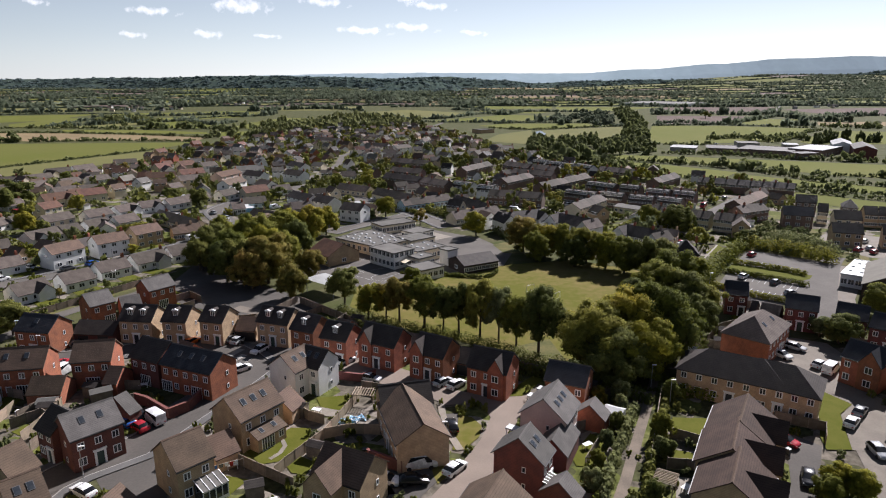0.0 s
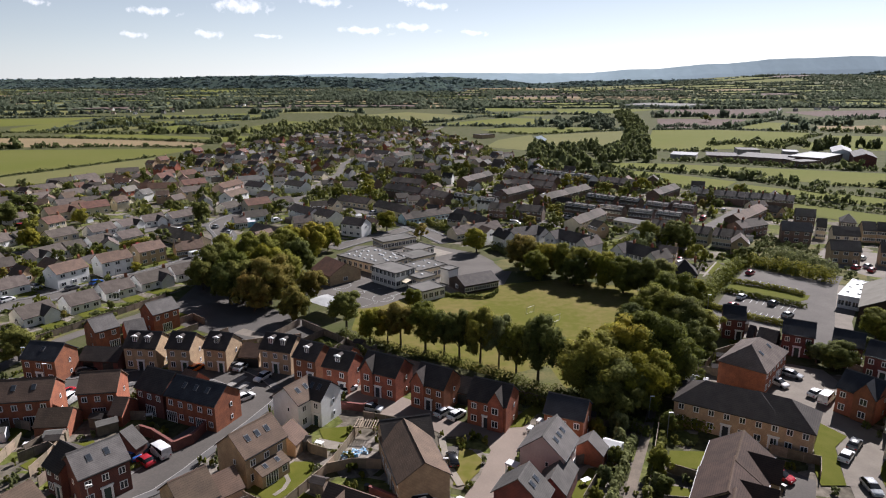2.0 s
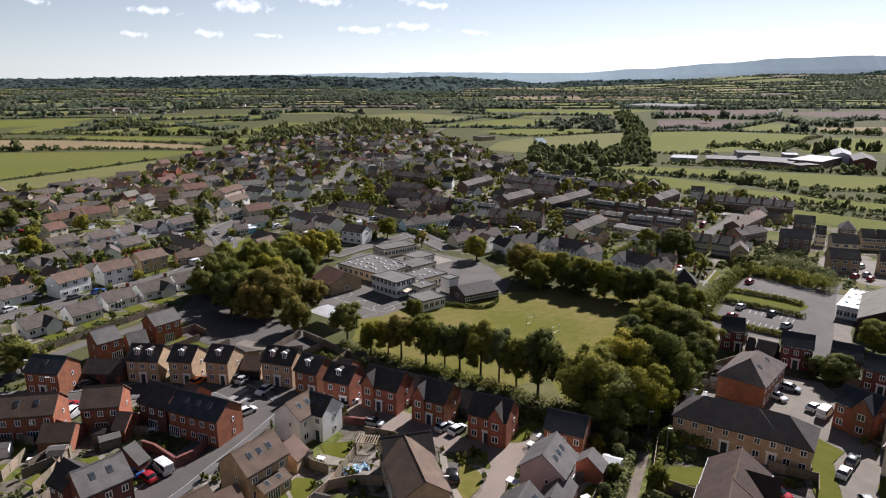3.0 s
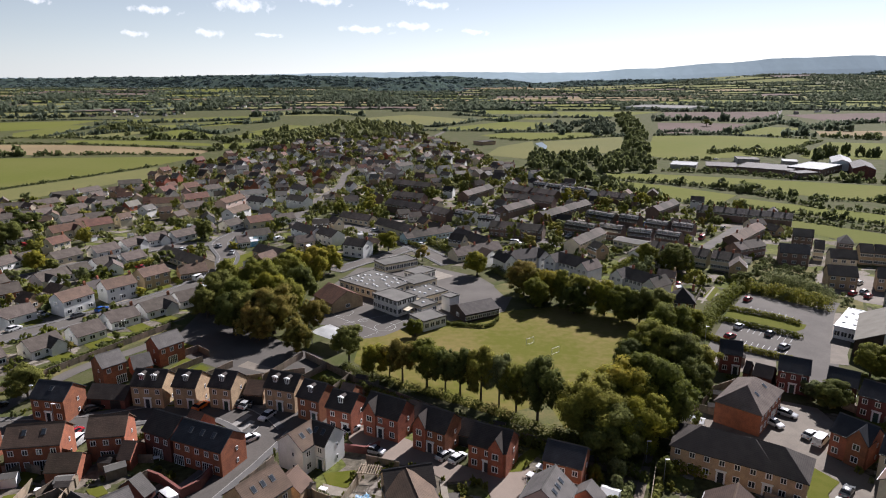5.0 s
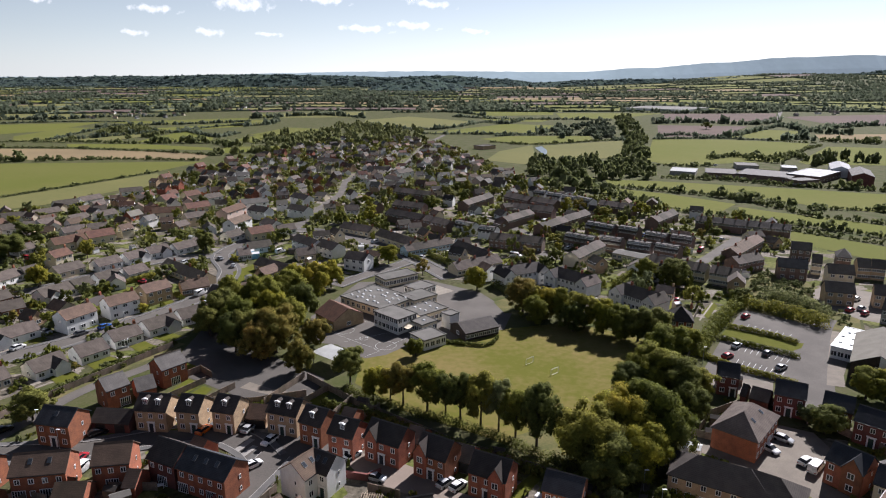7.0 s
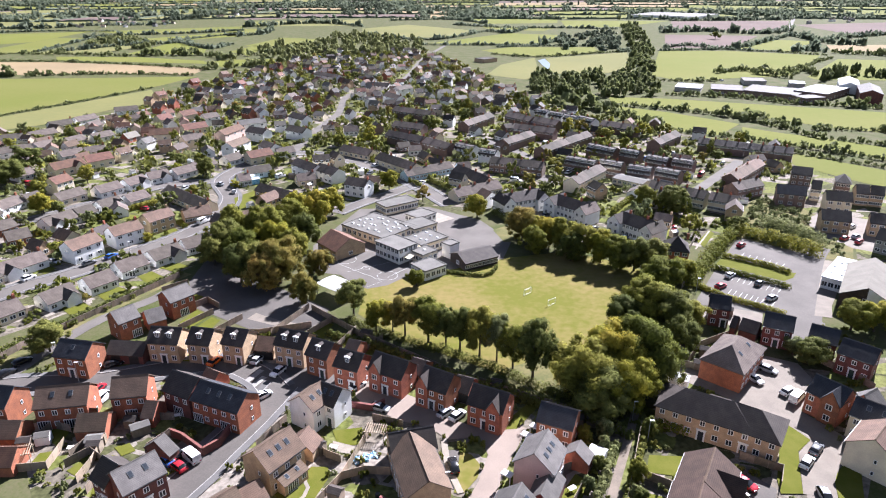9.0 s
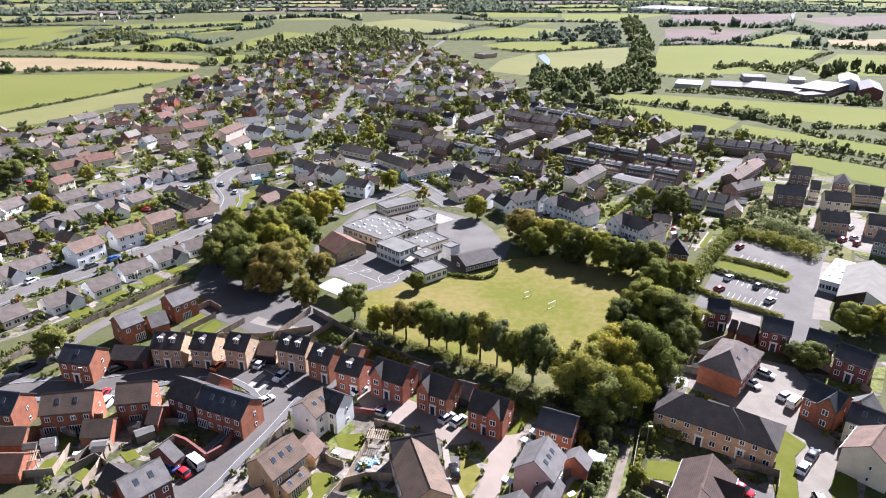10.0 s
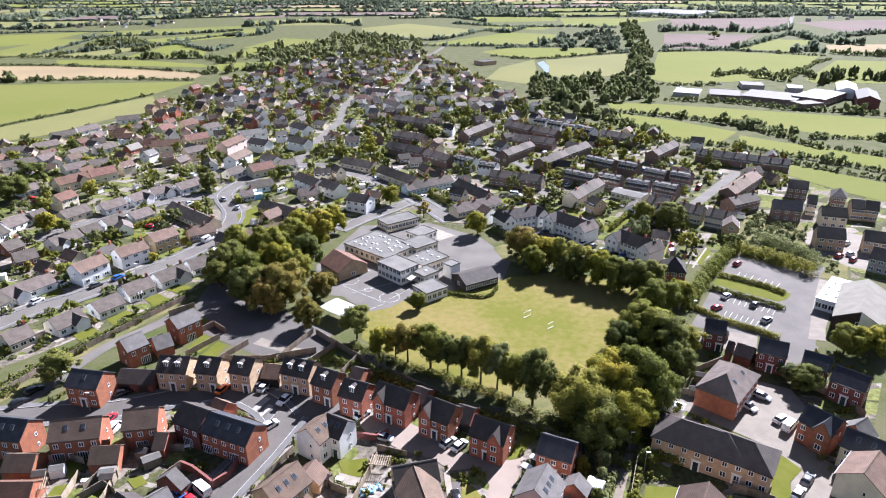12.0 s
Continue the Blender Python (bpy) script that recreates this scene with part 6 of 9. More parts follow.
sheet("field", [(44.3, 820.4), (82.3, 857.1), (191.5, 861.7), (185.1, 806.3), (110.9, 753.2), (62.4, 785.7)], 0.12, FIELD["lime"], FIELDWORDS["lime"])
sheet("field", [(29.6, 1453.1), (244.6, 1483.3), (220.2, 1331.7), (69.9, 1305.9)], 0.12, FIELD["lime"], FIELDWORDS["lime"])
sheet("field", [(238.9, 1411.8), (464.4, 1405.2), (321.2, 1230.1), (217.3, 1219.8)], 0.12, FIELD["lime"], FIELDWORDS["lime"])
sheet("field", [(67.0, 1249.9), (193.2, 1195.2), (163.5, 1126.0), (72.7, 1173.9)], 0.12, FIELD["green"], FIELDWORDS["green"])
sheet("field", [(-140.0, 1788.8), (7.2, 1810.6), (18.3, 1509.4), (-114.8, 1457.4)], 0.12, FIELD["straw"], FIELDWORDS["straw"])
sheet("field", [(-483.6, 1652.0), (-273.2, 1793.7), (-238.1, 1557.4), (-415.7, 1413.8)], 0.12, FIELD["plough"], FIELDWORDS["plough"])
sheet("field", [(-348.6, 1378.9), (-173.2, 1441.3), (-151.6, 1255.5), (-312.9, 1233.1)], 0.12, FIELD["pale"], FIELDWORDS["pale"])
sheet("field", [(38.2, 605.5), (57.2, 680.2), (100.1, 743.3), (92.0, 659.4), (75.6, 573.1)], 0.12, FIELD["pale"], FIELDWORDS["pale"])
sheet("field", [(111.9, 738.2), (217.4, 800.0), (179.0, 631.7), (110.6, 604.6), (99.3, 625.5)], 0.12, FIELD["pale"], FIELDWORDS["pale"])
sheet("field", [(261.0, 816.7), (346.5, 815.3), (431.6, 769.0), (316.5, 602.1), (203.2, 571.6), (188.0, 603.6)], 0.12, FIELD["lime"], FIELDWORDS["lime"])
sheet("field", [(344.2, 1059.6), (480.0, 1037.4), (361.5, 852.2), (279.5, 853.6)], 0.12, FIELD["plough"], FIELDWORDS["plough"])
sheet("field", [(459.0, 1388.6), (713.1, 1415.1), (578.1, 1150.0), (384.7, 1143.1)], 0.12, FIELD["plough"], FIELDWORDS["plough"])
sheet("field", [(662.3, 1290.0), (1016.4, 1406.1), (766.0, 1050.3), (638.9, 1073.0)], 0.12, FIELD["plough"], FIELDWORDS["plough"])
sheet("field", [(365.9, 845.7), (472.8, 966.9), (520.4, 949.7), (421.4, 814.1)], 0.12, FIELD["lime"], FIELDWORDS["lime"])
sheet("field", [(503.9, 890.1), (661.2, 901.5), (593.5, 805.3), (469.0, 813.3)], 0.12, FIELD["straw"], FIELDWORDS["straw"])
sheet("field", [(325.9, 595.3), (431.2, 733.4), (525.4, 708.5), (427.2, 569.0), (325.1, 579.4)], 0.12, FIELD["lime"], FIELDWORDS["lime"])
sheet("field", [(122.4, 488.9), (160.6, 481.8), (241.2, 450.1), (320.1, 416.8), (275.3, 353.3), (228.5, 383.2), (191.4, 424.8), (153.1, 445.1), (118.9, 465.2)], 0.12, FIELD["lime"], FIELDWORDS["lime"])
sheet("field", [(105.9, 461.2), (147.9, 428.7), (179.7, 392.4), (155.6, 361.8), (122.2, 379.7), (107.2, 423.7)], 0.12, FIELD["lime"], FIELDWORDS["lime"])
sheet("field", [(177.7, 383.6), (193.5, 366.8), (212.5, 353.7), (248.5, 315.1), (233.7, 294.1), (187.6, 341.8), (163.1, 356.6)], 0.12, FIELD["lime"], FIELDWORDS["lime"])
sheet("field", [(176.6, 321.8), (205.3, 288.1), (217.8, 271.6), (200.2, 246.5), (179.3, 274.1), (165.9, 300.0)], 0.12, FIELD["green"], FIELDWORDS["green"])
sheet("field", [(59.9, 480.6), (91.4, 493.8), (82.1, 463.5), (61.4, 459.6)], 0.12, FIELD["lime"], FIELDWORDS["lime"])
sheet("field", [(-1229.1, 1509.4), (-871.8, 1665.1), (-688.6, 1421.7), (-679.7, 1192.0), (-910.4, 1107.5)], 0.12, FIELD["pale"], FIELDWORDS["pale"])
sheet("field", [(-1586.4, 1959.9), (-1135.9, 2147.6), (-889.3, 1816.4), (-945.7, 1580.0), (-1293.9, 1591.1)], 0.12, FIELD["plough"], FIELDWORDS["plough"])
sheet("field", [(-796.0, 1709.9), (-627.8, 1985.7), (-497.4, 1652.5), (-602.9, 1386.0)], 0.12, FIELD["pale"], FIELDWORDS["pale"])
sheet("field", [(-397.1, 1348.6), (-360.1, 1379.2), (-318.0, 1233.2), (-360.8, 1221.4)], 0.12, FIELD["green"], FIELDWORDS["green"])
sheet("field", [(332.6, 1884.7), (550.5, 2004.0), (540.7, 1663.5), (357.9, 1579.9)], 0.12, FIELD["green"], FIELDWORDS["green"])
sheet("field", [(134.7, 1726.7), (307.6, 1827.3), (254.2, 1583.3), (133.5, 1545.5)], 0.12, FIELD["plough"], FIELDWORDS["plough"])


# ---------------------------------------------------------------- the village: bungalows, terraces and white houses

def terrace(x, y, ang, L, n, D, eaves, ridge, wall, roof, band=0, stack=1):
    """n joined houses in a row."""
    for i in range(n):
        u = (-0.5 + (i + 0.5) / n) * L
        far_house(x + u * math.cos(radians(ang)), y + u * math.sin(radians(ang)), ang, L / n - 0.02, D, eaves, ridge + (0.05 if i % 2 else 0), wall, roof, win=2, band=band, stack=stack if i % 2 == 0 else 0, kind="terraced_house", label="%s terraced house with a %s" % (WORDS[wall], RWORDS[roof]), group="terraces of the village")


far_house(-114.8, 148.5, 56, 6.3, 7.5, 2.5, 4.7, "cream", "grey", group="bungalows of the village", stack=1)
far_house(-106.0, 156.7, 58, 8.3, 7.5, 2.5, 4.7, "white", "grey", group="bungalows of the village")
far_house(-99.3, 166.1, 54, 7.8, 7.5, 2.5, 4.7, "white", "grey", group="bungalows of the village")
far_house(-95.1, 177.0, 52, 8.4, 7.5, 2.5, 4.7, "white", "grey", group="bungalows of the village", stack=1)
far_house(-88.5, 186.0, 54, 9.9, 7.5, 2.5, 4.7, "white", "grey", group="bungalows of the village", stack=1)
far_house(-81.6, 195.0, 45, 9.0, 7.5, 2.5, 4.7, "white", "grey", group="bungalows of the village", stack=1)
far_house(-128.8, 177.1, 57, 14.0, 7.5, 2.5, 4.7, "white", "grey", group="bungalows of the village", stack=1)
far_house(-132.9, 166.6, 74, 7.3, 7.5, 2.5, 4.7, "cream", "grey", group="bungalows of the village")
far_house(-149.4, 243.5, 61, 10.7, 7.5, 2.5, 4.7, "cream", "grey", group="bungalows of the village")
far_house(-138.4, 252.5, 58, 10.0, 7.5, 2.5, 4.7, "white", "grey", group="bungalows of the village")
far_house(-131.9, 262.4, 63, 9.4, 7.5, 2.5, 4.7, "white", "grey", group="bungalows of the village")
far_house(-125.6, 271.4, 47, 8.9, 7.5, 2.5, 4.7, "white", "grey", group="bungalows of the village")
far_house(-117.2, 278.8, 56, 10.3, 7.5, 2.5, 4.7, "white", "grey", group="bungalows of the village")
far_house(-112.0, 289.8, 52, 10.4, 7.5, 2.5, 4.7, "cream", "grey", group="bungalows of the village")
far_house(-102.1, 300.5, 60, 8.9, 7.5, 2.5, 4.7, "white", "grey", group="bungalows of the village")
far_house(-121.8, 241.1, 58, 8.5, 7.5, 2.5, 4.7, "white", "grey", group="bungalows of the village")
far_house(-129.0, 233.7, 61, 8.5, 7.5, 2.5, 4.7, "white", "grey", group="bungalows of the village", stack=1)
far_house(-133.4, 224.1, 60, 6.7, 7.5, 2.5, 4.7, "white", "grey", group="bungalows of the village")
far_house(-138.0, 216.3, 64, 12.1, 7.5, 2.5, 4.7, "white", "grey", group="bungalows of the village")
far_house(-167.0, 232.7, 75, 10.2, 7.5, 2.5, 4.7, "white", "grey", group="bungalows of the village", stack=1)
far_house(-162.2, 240.2, 64, 5.8, 7.5, 2.5, 4.7, "cream", "grey", group="bungalows of the village")
far_house(-167.0, 220.8, 75, 7.0, 7.5, 2.5, 4.7, "white", "grey", group="bungalows of the village", stack=1)
far_house(-233.4, 341.6, 38, 11.8, 7.5, 2.5, 4.7, "white", "grey", group="bungalows of the village", stack=1)
far_house(-222.6, 352.3, 57, 13.8, 7.5, 2.5, 4.7, "cream", "grey", group="bungalows of the village")
far_house(-215.4, 316.0, 49, 15.3, 7.5, 2.5, 4.7, "white", "grey", group="bungalows of the village", stack=1)
far_house(-207.1, 326.3, 68, 9.7, 7.5, 2.5, 4.7, "white", "grey", group="bungalows of the village", stack=1)
far_house(-197.0, 337.8, 67, 10.4, 7.5, 2.5, 4.7, "cream", "grey", group="bungalows of the village", stack=1)
far_house(-187.4, 347.5, 59, 11.7, 7.5, 2.5, 4.7, "white", "grey", group="bungalows of the village")
far_house(-183.3, 309.0, 50, 10.6, 7.5, 2.5, 4.7, "white", "grey", group="bungalows of the village")
far_house(-175.1, 316.2, 43, 9.3, 7.5, 2.5, 4.7, "cream", "grey", group="bungalows of the village", stack=1)
far_house(-226.6, 378.4, 52, 12.9, 7.5, 2.5, 4.7, "white", "grey", group="bungalows of the village", stack=1)
far_house(-219.7, 392.8, 65, 13.8, 7.5, 2.5, 4.7, "white", "grey", group="bungalows of the village")
far_house(-208.2, 422.9, 31, 13.6, 7.5, 2.5, 4.7, "white", "grey", group="bungalows of the village")
far_house(-153.7, 209.4, 62, 5.9, 7.5, 2.5, 4.7, "red", "grey", group="bungalows of the village", stack=1)
far_house(-143.3, 200.3, 45, 6.8, 7.5, 2.5, 4.7, "red", "grey", group="bungalows of the village")
far_house(-83.7, 279.9, 34, 10.5, 7.5, 2.5, 4.7, "white", "grey", group="bungalows of the village")
far_house(-86.7, 267.5, 29, 4.9, 7.5, 2.5, 4.7, "white", "grey", group="bungalows of the village", stack=1)
far_house(-186.3, 274.2, 61, 7.5, 7.5, 2.5, 4.7, "white", "grey", group="bungalows of the village", stack=1)
far_house(-79.9, 314.0, 35, 9.0, 7.5, 2.5, 4.7, "white", "grey", group="bungalows of the village")
far_house(-115.1, 188.2, 62, 10.0, 7, 4.8, 7.0, "white", "brown", kind="house", stack=1, group="village houses")
far_house(-107.0, 200.2, 52, 9.8, 7, 4.8, 7.0, "white", "brown", kind="house", stack=1, group="village houses")
far_house(-101.4, 213.0, 54, 9.4, 7, 4.8, 7.0, "buff", "brown", kind="house", stack=1, group="village houses")
far_house(-159.6, 256.0, 68, 8.0, 7, 4.8, 7.0, "cream", "orange", kind="house", stack=1, group="village houses")
far_house(-35.2, 253.1, -27, 9.7, 7, 4.8, 7.0, "white", "dark", kind="house", stack=1, group="village houses")
far_house(-31.8, 496.5, 51, 15.9, 7, 4.8, 7.0, "white", "grey", kind="house", stack=1, group="village houses")
far_house(-35.8, 459.6, -54, 18.8, 7, 4.8, 7.0, "white", "grey", kind="house", stack=1, group="village houses")
far_house(-101.5, 348.4, -31, 12.8, 7, 4.8, 7.0, "white", "dark", kind="house", stack=1, group="village houses")
far_house(-80.4, 351.5, -36, 13.6, 7, 4.8, 7.0, "white", "grey", kind="house", stack=1, group="village houses")
far_house(-141.9, 388.7, 53, 9.8, 7, 4.8, 7.0, "white", "grey", kind="house", stack=1, group="village houses")
far_house(-86.8, 386.7, -46, 15.4, 7, 4.8, 7.0, "white", "dark", kind="house", stack=1, group="village houses")
far_house(-132.1, 332.5, 48, 11.1, 7, 4.8, 7.0, "cream", "grey", kind="house", stack=1, group="village houses")
far_house(-117.8, 349.3, 74, 18.9, 7, 4.8, 7.0, "pink", "orange", kind="house", stack=1, group="village houses")
far_house(-105.7, 320.9, 73, 15.1, 7, 4.8, 7.0, "white", "brown", kind="house", stack=1, group="village houses")
far_house(-87.1, 315.2, -45, 10.7, 7, 4.8, 7.0, "white", "grey", kind="house", stack=1, group="village houses")
far_house(-112.2, 371.1, 31, 16.5, 7, 4.8, 7.0, "white", "lead", kind="house", stack=1, group="village houses")
far_house(-171.8, 284.1, 55, 14.1, 7.5, 3.5, 6, "cream", "orange", group="bungalows of the village")
far_house(-163.4, 295.9, 47, 11.6, 7.5, 3.5, 6, "cream", "orange", group="bungalows of the village")
far_house(-154.0, 350.9, 20, 15.1, 7.5, 3.5, 6, "cream", "orange", group="bungalows of the village")
far_house(-143.0, 365.0, 45, 13.6, 7.5, 3.5, 6, "cream", "orange", group="bungalows of the village")
far_house(-170.6, 390.4, 60, 9.0, 7.5, 3.5, 6, "cream", "orange", group="bungalows of the village")
far_house(-161.0, 403.2, 55, 10.1, 7.5, 3.5, 6, "cream", "orange", group="bungalows of the village")
far_house(-89.8, 303.8, 42, 11.9, 7.5, 3.5, 6, "cream", "orange", group="bungalows of the village")
terrace(-100.5, 240.6, -41, 30.3, 5, 7, 2.6, 4.8, "cream", "grey")
terrace(-91.4, 223.3, 33, 9.4, 4, 7, 2.6, 4.8, "buff", "brown")
terrace(-64.3, 245.0, -36, 27.7, 4, 6.5, 2.6, 4.8, "buff", "grey")
terrace(-61.8, 226.7, 36, 29.8, 5, 6.5, 2.6, 4.8, "buff", "brown")
terrace(-61.5, 280.5, -47, 16.7, 2, 7, 4.4, 6.5, "white", "dark")
terrace(-50.5, 273.1, -44, 13.2, 2, 7, 4.4, 6.5, "white", "dark")
terrace(-43.1, 314.0, -34, 19.2, 3, 7, 2.6, 4.8, "cream", "grey")
terrace(-21.9, 291.7, -48, 26.5, 3, 7, 3, 5.4, "cream", "grey")
terrace(-8.0, 280.1, 36, 24.8, 6, 6, 2.6, 4.8, "blue", "grey")
terrace(-20.3, 337.4, -39, 25.2, 5, 7, 4.4, 6.5, "brown", "dark")
terrace(-20.0, 364.7, -30, 19.9, 4, 7, 4.4, 6.5, "brown", "grey")
terrace(-3.0, 321.5, -47, 18.5, 3, 7, 4.4, 6.5, "brown", "grey")
terrace(-19.7, 406.5, -33, 28.5, 5, 7, 4.4, 6.5, "brown", "grey")
terrace(18.9, 381.5, 58, 32.0, 4, 7, 4.4, 6.5, "brown", "grey")
terrace(11.0, 314.2, -43, 11.2, 2, 7, 4.4, 6.5, "white", "dark", band=1)
terrace(21.3, 304.3, -29, 8.5, 2, 7, 4.4, 6.5, "white", "dark", band=1)
terrace(37.7, 334.7, 51, 25.9, 5, 7, 4.4, 6.5, "brown", "grey")
terrace(61.3, 326.3, 49, 45.2, 6, 7, 4.4, 6.5, "brown", "grey")
terrace(77.8, 311.2, -45, 15.1, 4, 7, 4.4, 6.5, "brown", "dark", band=1)
terrace(89.7, 303.8, -41, 9.4, 3, 7, 4.4, 6.5, "brown", "dark", band=1)
terrace(62.9, 287.7, -39, 14.5, 4, 7, 4.4, 6.5, "brown", "dark", band=1)
terrace(75.5, 283.5, -36, 10.8, 4, 7, 4.4, 6.5, "brown", "dark", band=1)
terrace(99.0, 291.6, -41, 10.2, 4, 7, 4.4, 6.5, "brown", "dark", band=1)
terrace(86.1, 275.2, -31, 10.0, 4, 7, 4.4, 6.5, "brown", "dark", band=1)
terrace(97.0, 270.2, -40, 10.2, 4, 7, 4.4, 6.5, "brown", "dark", band=1)
terrace(61.4, 405.7, -39, 8.2, 2, 7, 4.4, 6.5, "white", "dark", band=1)
terrace(69.2, 396.4, -42, 9.8, 2, 7, 4.4, 6.5, "white", "dark", band=1)
terrace(76.3, 386.8, -46, 8.7, 2, 7, 4.4, 6.5, "white", "dark", band=1)
terrace(84.5, 381.4, -59, 12.5, 2, 7, 4.4, 6.5, "white", "dark", band=1)
terrace(45.6, 388.7, -51, 20.3, 4, 7, 4.4, 6.5, "brown", "grey")
terrace(59.4, 376.3, -44, 17.3, 4, 7, 4.4, 6.5, "brown", "grey")
terrace(50.1, 356.0, -31, 23.9, 6, 7, 4.4, 6.5, "brown", "grey")
terrace(99.3, 364.5, -41, 21.7, 5, 7, 4.4, 6.5, "brown", "grey")
terrace(115.3, 334.8, 50, 27.9, 4, 7, 4.4, 6.5, "brown", "grey")
terrace(140.5, 322.7, -31, 21.8, 8, 7, 4.4, 6.5, "brown", "dark")
terrace(159.5, 311.7, -30, 21.2, 8, 7, 4.4, 6.5, "brown", "dark")
terrace(109.0, 286.5, -36, 9.3, 3, 7, 4.4, 6.5, "brown", "dark", band=1)
terrace(87.9, 249.6, -36, 9.7, 3, 7, 4.4, 6.5, "brown", "grey")
terrace(97.2, 240.9, -38, 9.8, 4, 7, 4.4, 6.5, "cream", "grey")
terrace(106.5, 234.3, -36, 9.8, 4, 7, 4.4, 6.5, "cream", "grey")
terrace(131.3, 274.6, 48, 34.0, 5, 7, 4.4, 6.5, "brown", "brown")
terrace(121.7, 252.3, 28, 15.3, 3, 7, 4.4, 6.5, "brown", "grey")
terrace(60.0, 266.3, 53, 26.7, 5, 7, 4.4, 6.5, "cream", "grey")
terrace(12.2, 269.3, -58, 23.7, 5, 7, 3, 5.6, "cream", "dark")
terrace(12.4, 251.2, 33, 22.0, 6, 7, 2.6, 5, "cream", "grey")
terrace(32.9, 285.2, -22, 24.6, 5, 7, 4.4, 6.5, "brown", "grey")
terrace(-100.6, 568.0, -44, 32.3, 4, 7, 4.4, 6.5, "white", "grey")
terrace(-51.9, 515.1, -24, 20.2, 3, 7, 4.4, 6.5, "white", "dark")
terrace(80.2, 267.0, -43, 13.9, 3, 8, 2.6, 3.2, "cream", "lead", stack=0)
white_block(28.8, 234.6, 26, 15.9)
white_block(47.1, 225.9, -49, 15.2)
white_block(66.0, 206.8, -52, 14.0)
far_house(72.4, 186.5, -15, 6.8, 8, 4.8, 8.2, "red", "dark", kind="house", hip=True, stack=1, group="village houses")


# ---------------------------------------------------------------- trees round the field
tree(-70.8, 189.3, 7, 13, "dark", 1, 0.1)
tree(-61.7, 182.8, 6.5, 13, "green", 2, 0.1)
tree(-60.4, 198.7, 7.5, 14, "green", 3, 0.1)
tree(-48.1, 169.7, 8, 14, "rust", 4, 0.1)
tree(-53.4, 210.1, 6.5, 13, "green", 5, 0.1)
tree(-45.7, 196.1, 6, 13, "dark", 6, 0.1)
tree(-45.8, 217.8, 6, 13, "olive", 7, 0.1)
tree(-42.4, 228.2, 5, 11, "olive", 8, 0.1)
tree(-38.0, 175.2, 4.5, 9, "rust", 9, 0.1)
tree(-38.9, 156.5, 4.4, 9.5, "rust", 10, 0.1)
tree(-59.6, 170.1, 6.5, 12, "dark", 11, 0.1)
tree(-46.6, 183.9, 5.5, 12, "green", 12, 0.1)
tree(-51.1, 164.7, 6, 12, "rust", 13, 0.1)
tree(-71.4, 182.2, 5, 10, "dark", 14, 0.1)
tree(-53.5, 189.2, 6, 13, "olive", 15, 0.1)
tree(-55.9, 170.8, 6, 13, "dark", 16, 0.1)
tree(-54.6, 225.3, 5, 11, "olive", 17, 0.1)
tree(-72.7, 204.8, 5.5, 12, "green", 18, 0.1)
tree(-8.3, 167.7, 3, 5.5, "green", 19, 0.13)
tree(-24.2, 150.2, 5.0, 10.5, "dark", 20, 0.27)
tree(-17.3, 141.3, 3.9, 9.5, "olive", 21, 0.27)
tree(-13.3, 141.8, 3.4, 8.5, "olive", 22, 0.27)
tree(-10.0, 139.5, 4.6, 11.5, "rust", 23, 0.27)
tree(-4.2, 136.7, 5.4, 12.5, "green", 24, 0.27)
tree(0.1, 134.7, 3.9, 11, "dark", 25, 0.27)
tree(3.5, 132.3, 4.4, 12.5, "dark", 26, 0.27)
tree(7.9, 129.0, 4.6, 14, "green", 27, 0.27)
tree(11.8, 127.6, 3.9, 13, "silver", 28, 0.27)
tree(15.3, 125.0, 4.1, 12.5, "green", 29, 0.27)
tree(19.3, 121.1, 5.4, 15, "dark", 30, 0.27)
tree(28.9, 115.0, 8.4, 14, "green", 31, 0.08)
tree(36.3, 118.4, 7.6, 15, "olive", 32, 0.08)
tree(43.7, 120.8, 8.4, 16, "green", 33, 0.08)
tree(31.2, 108.5, 6.8, 11, "dark", 34, 0.08)
tree(38.4, 111.6, 6.8, 12, "olive", 35, 0.08)
tree(45.2, 116.5, 5.5, 12, "dark", 36, 0.08)
tree(50.4, 146.0, 8, 13, "green", 37, 0.08)
tree(56.7, 142.6, 7, 12, "dark", 38, 0.08)
tree(44.4, 141.7, 5.5, 10, "dark", 39, 0.08)
tree(59.7, 161.8, 7, 12, "green", 40, 0.08)
tree(68.9, 171.6, 4.5, 8, "olive", 41, 0.08)
tree(56.0, 133.4, 5, 9, "dark", 42, 0.08)
tree(61.6, 143.4, 4.5, 8, "green", 43, 0.08)
tree(26.1, 203.2, 6.8, 12, "rust", 44, 0.08)
tree(32.5, 197.9, 6, 11.5, "olive", 45, 0.08)
tree(38.7, 194.2, 6, 11.5, "green", 46, 0.08)
tree(43.6, 189.0, 6, 12, "green", 47, 0.08)
tree(48.4, 184.4, 5.8, 11.5, "olive", 48, 0.08)
tree(52.5, 179.4, 6, 11.5, "green", 49, 0.08)
tree(57.4, 178.6, 6, 11.5, "dark", 50, 0.08)
tree(62.0, 177.5, 5.5, 11, "dark", 51, 0.08)
tree(28.5, 191.5, 5, 10, "green", 52, 0.08)
tree(39.5, 186.2, 5, 10, "dark", 53, 0.08)
tree(11.8, 225.3, 5, 9.5, "olive", 54, 0.15, group="village trees")
tree(-23.5, 259.7, 5, 9, "olive", 55, 0.15, group="village trees")
tree(-107.1, 279.4, 5, 9, "dark", 56, 0.15, group="village trees")
tree(86.3, 231.2, 6.5, 11, "dark", 57, 0.15, group="village trees")
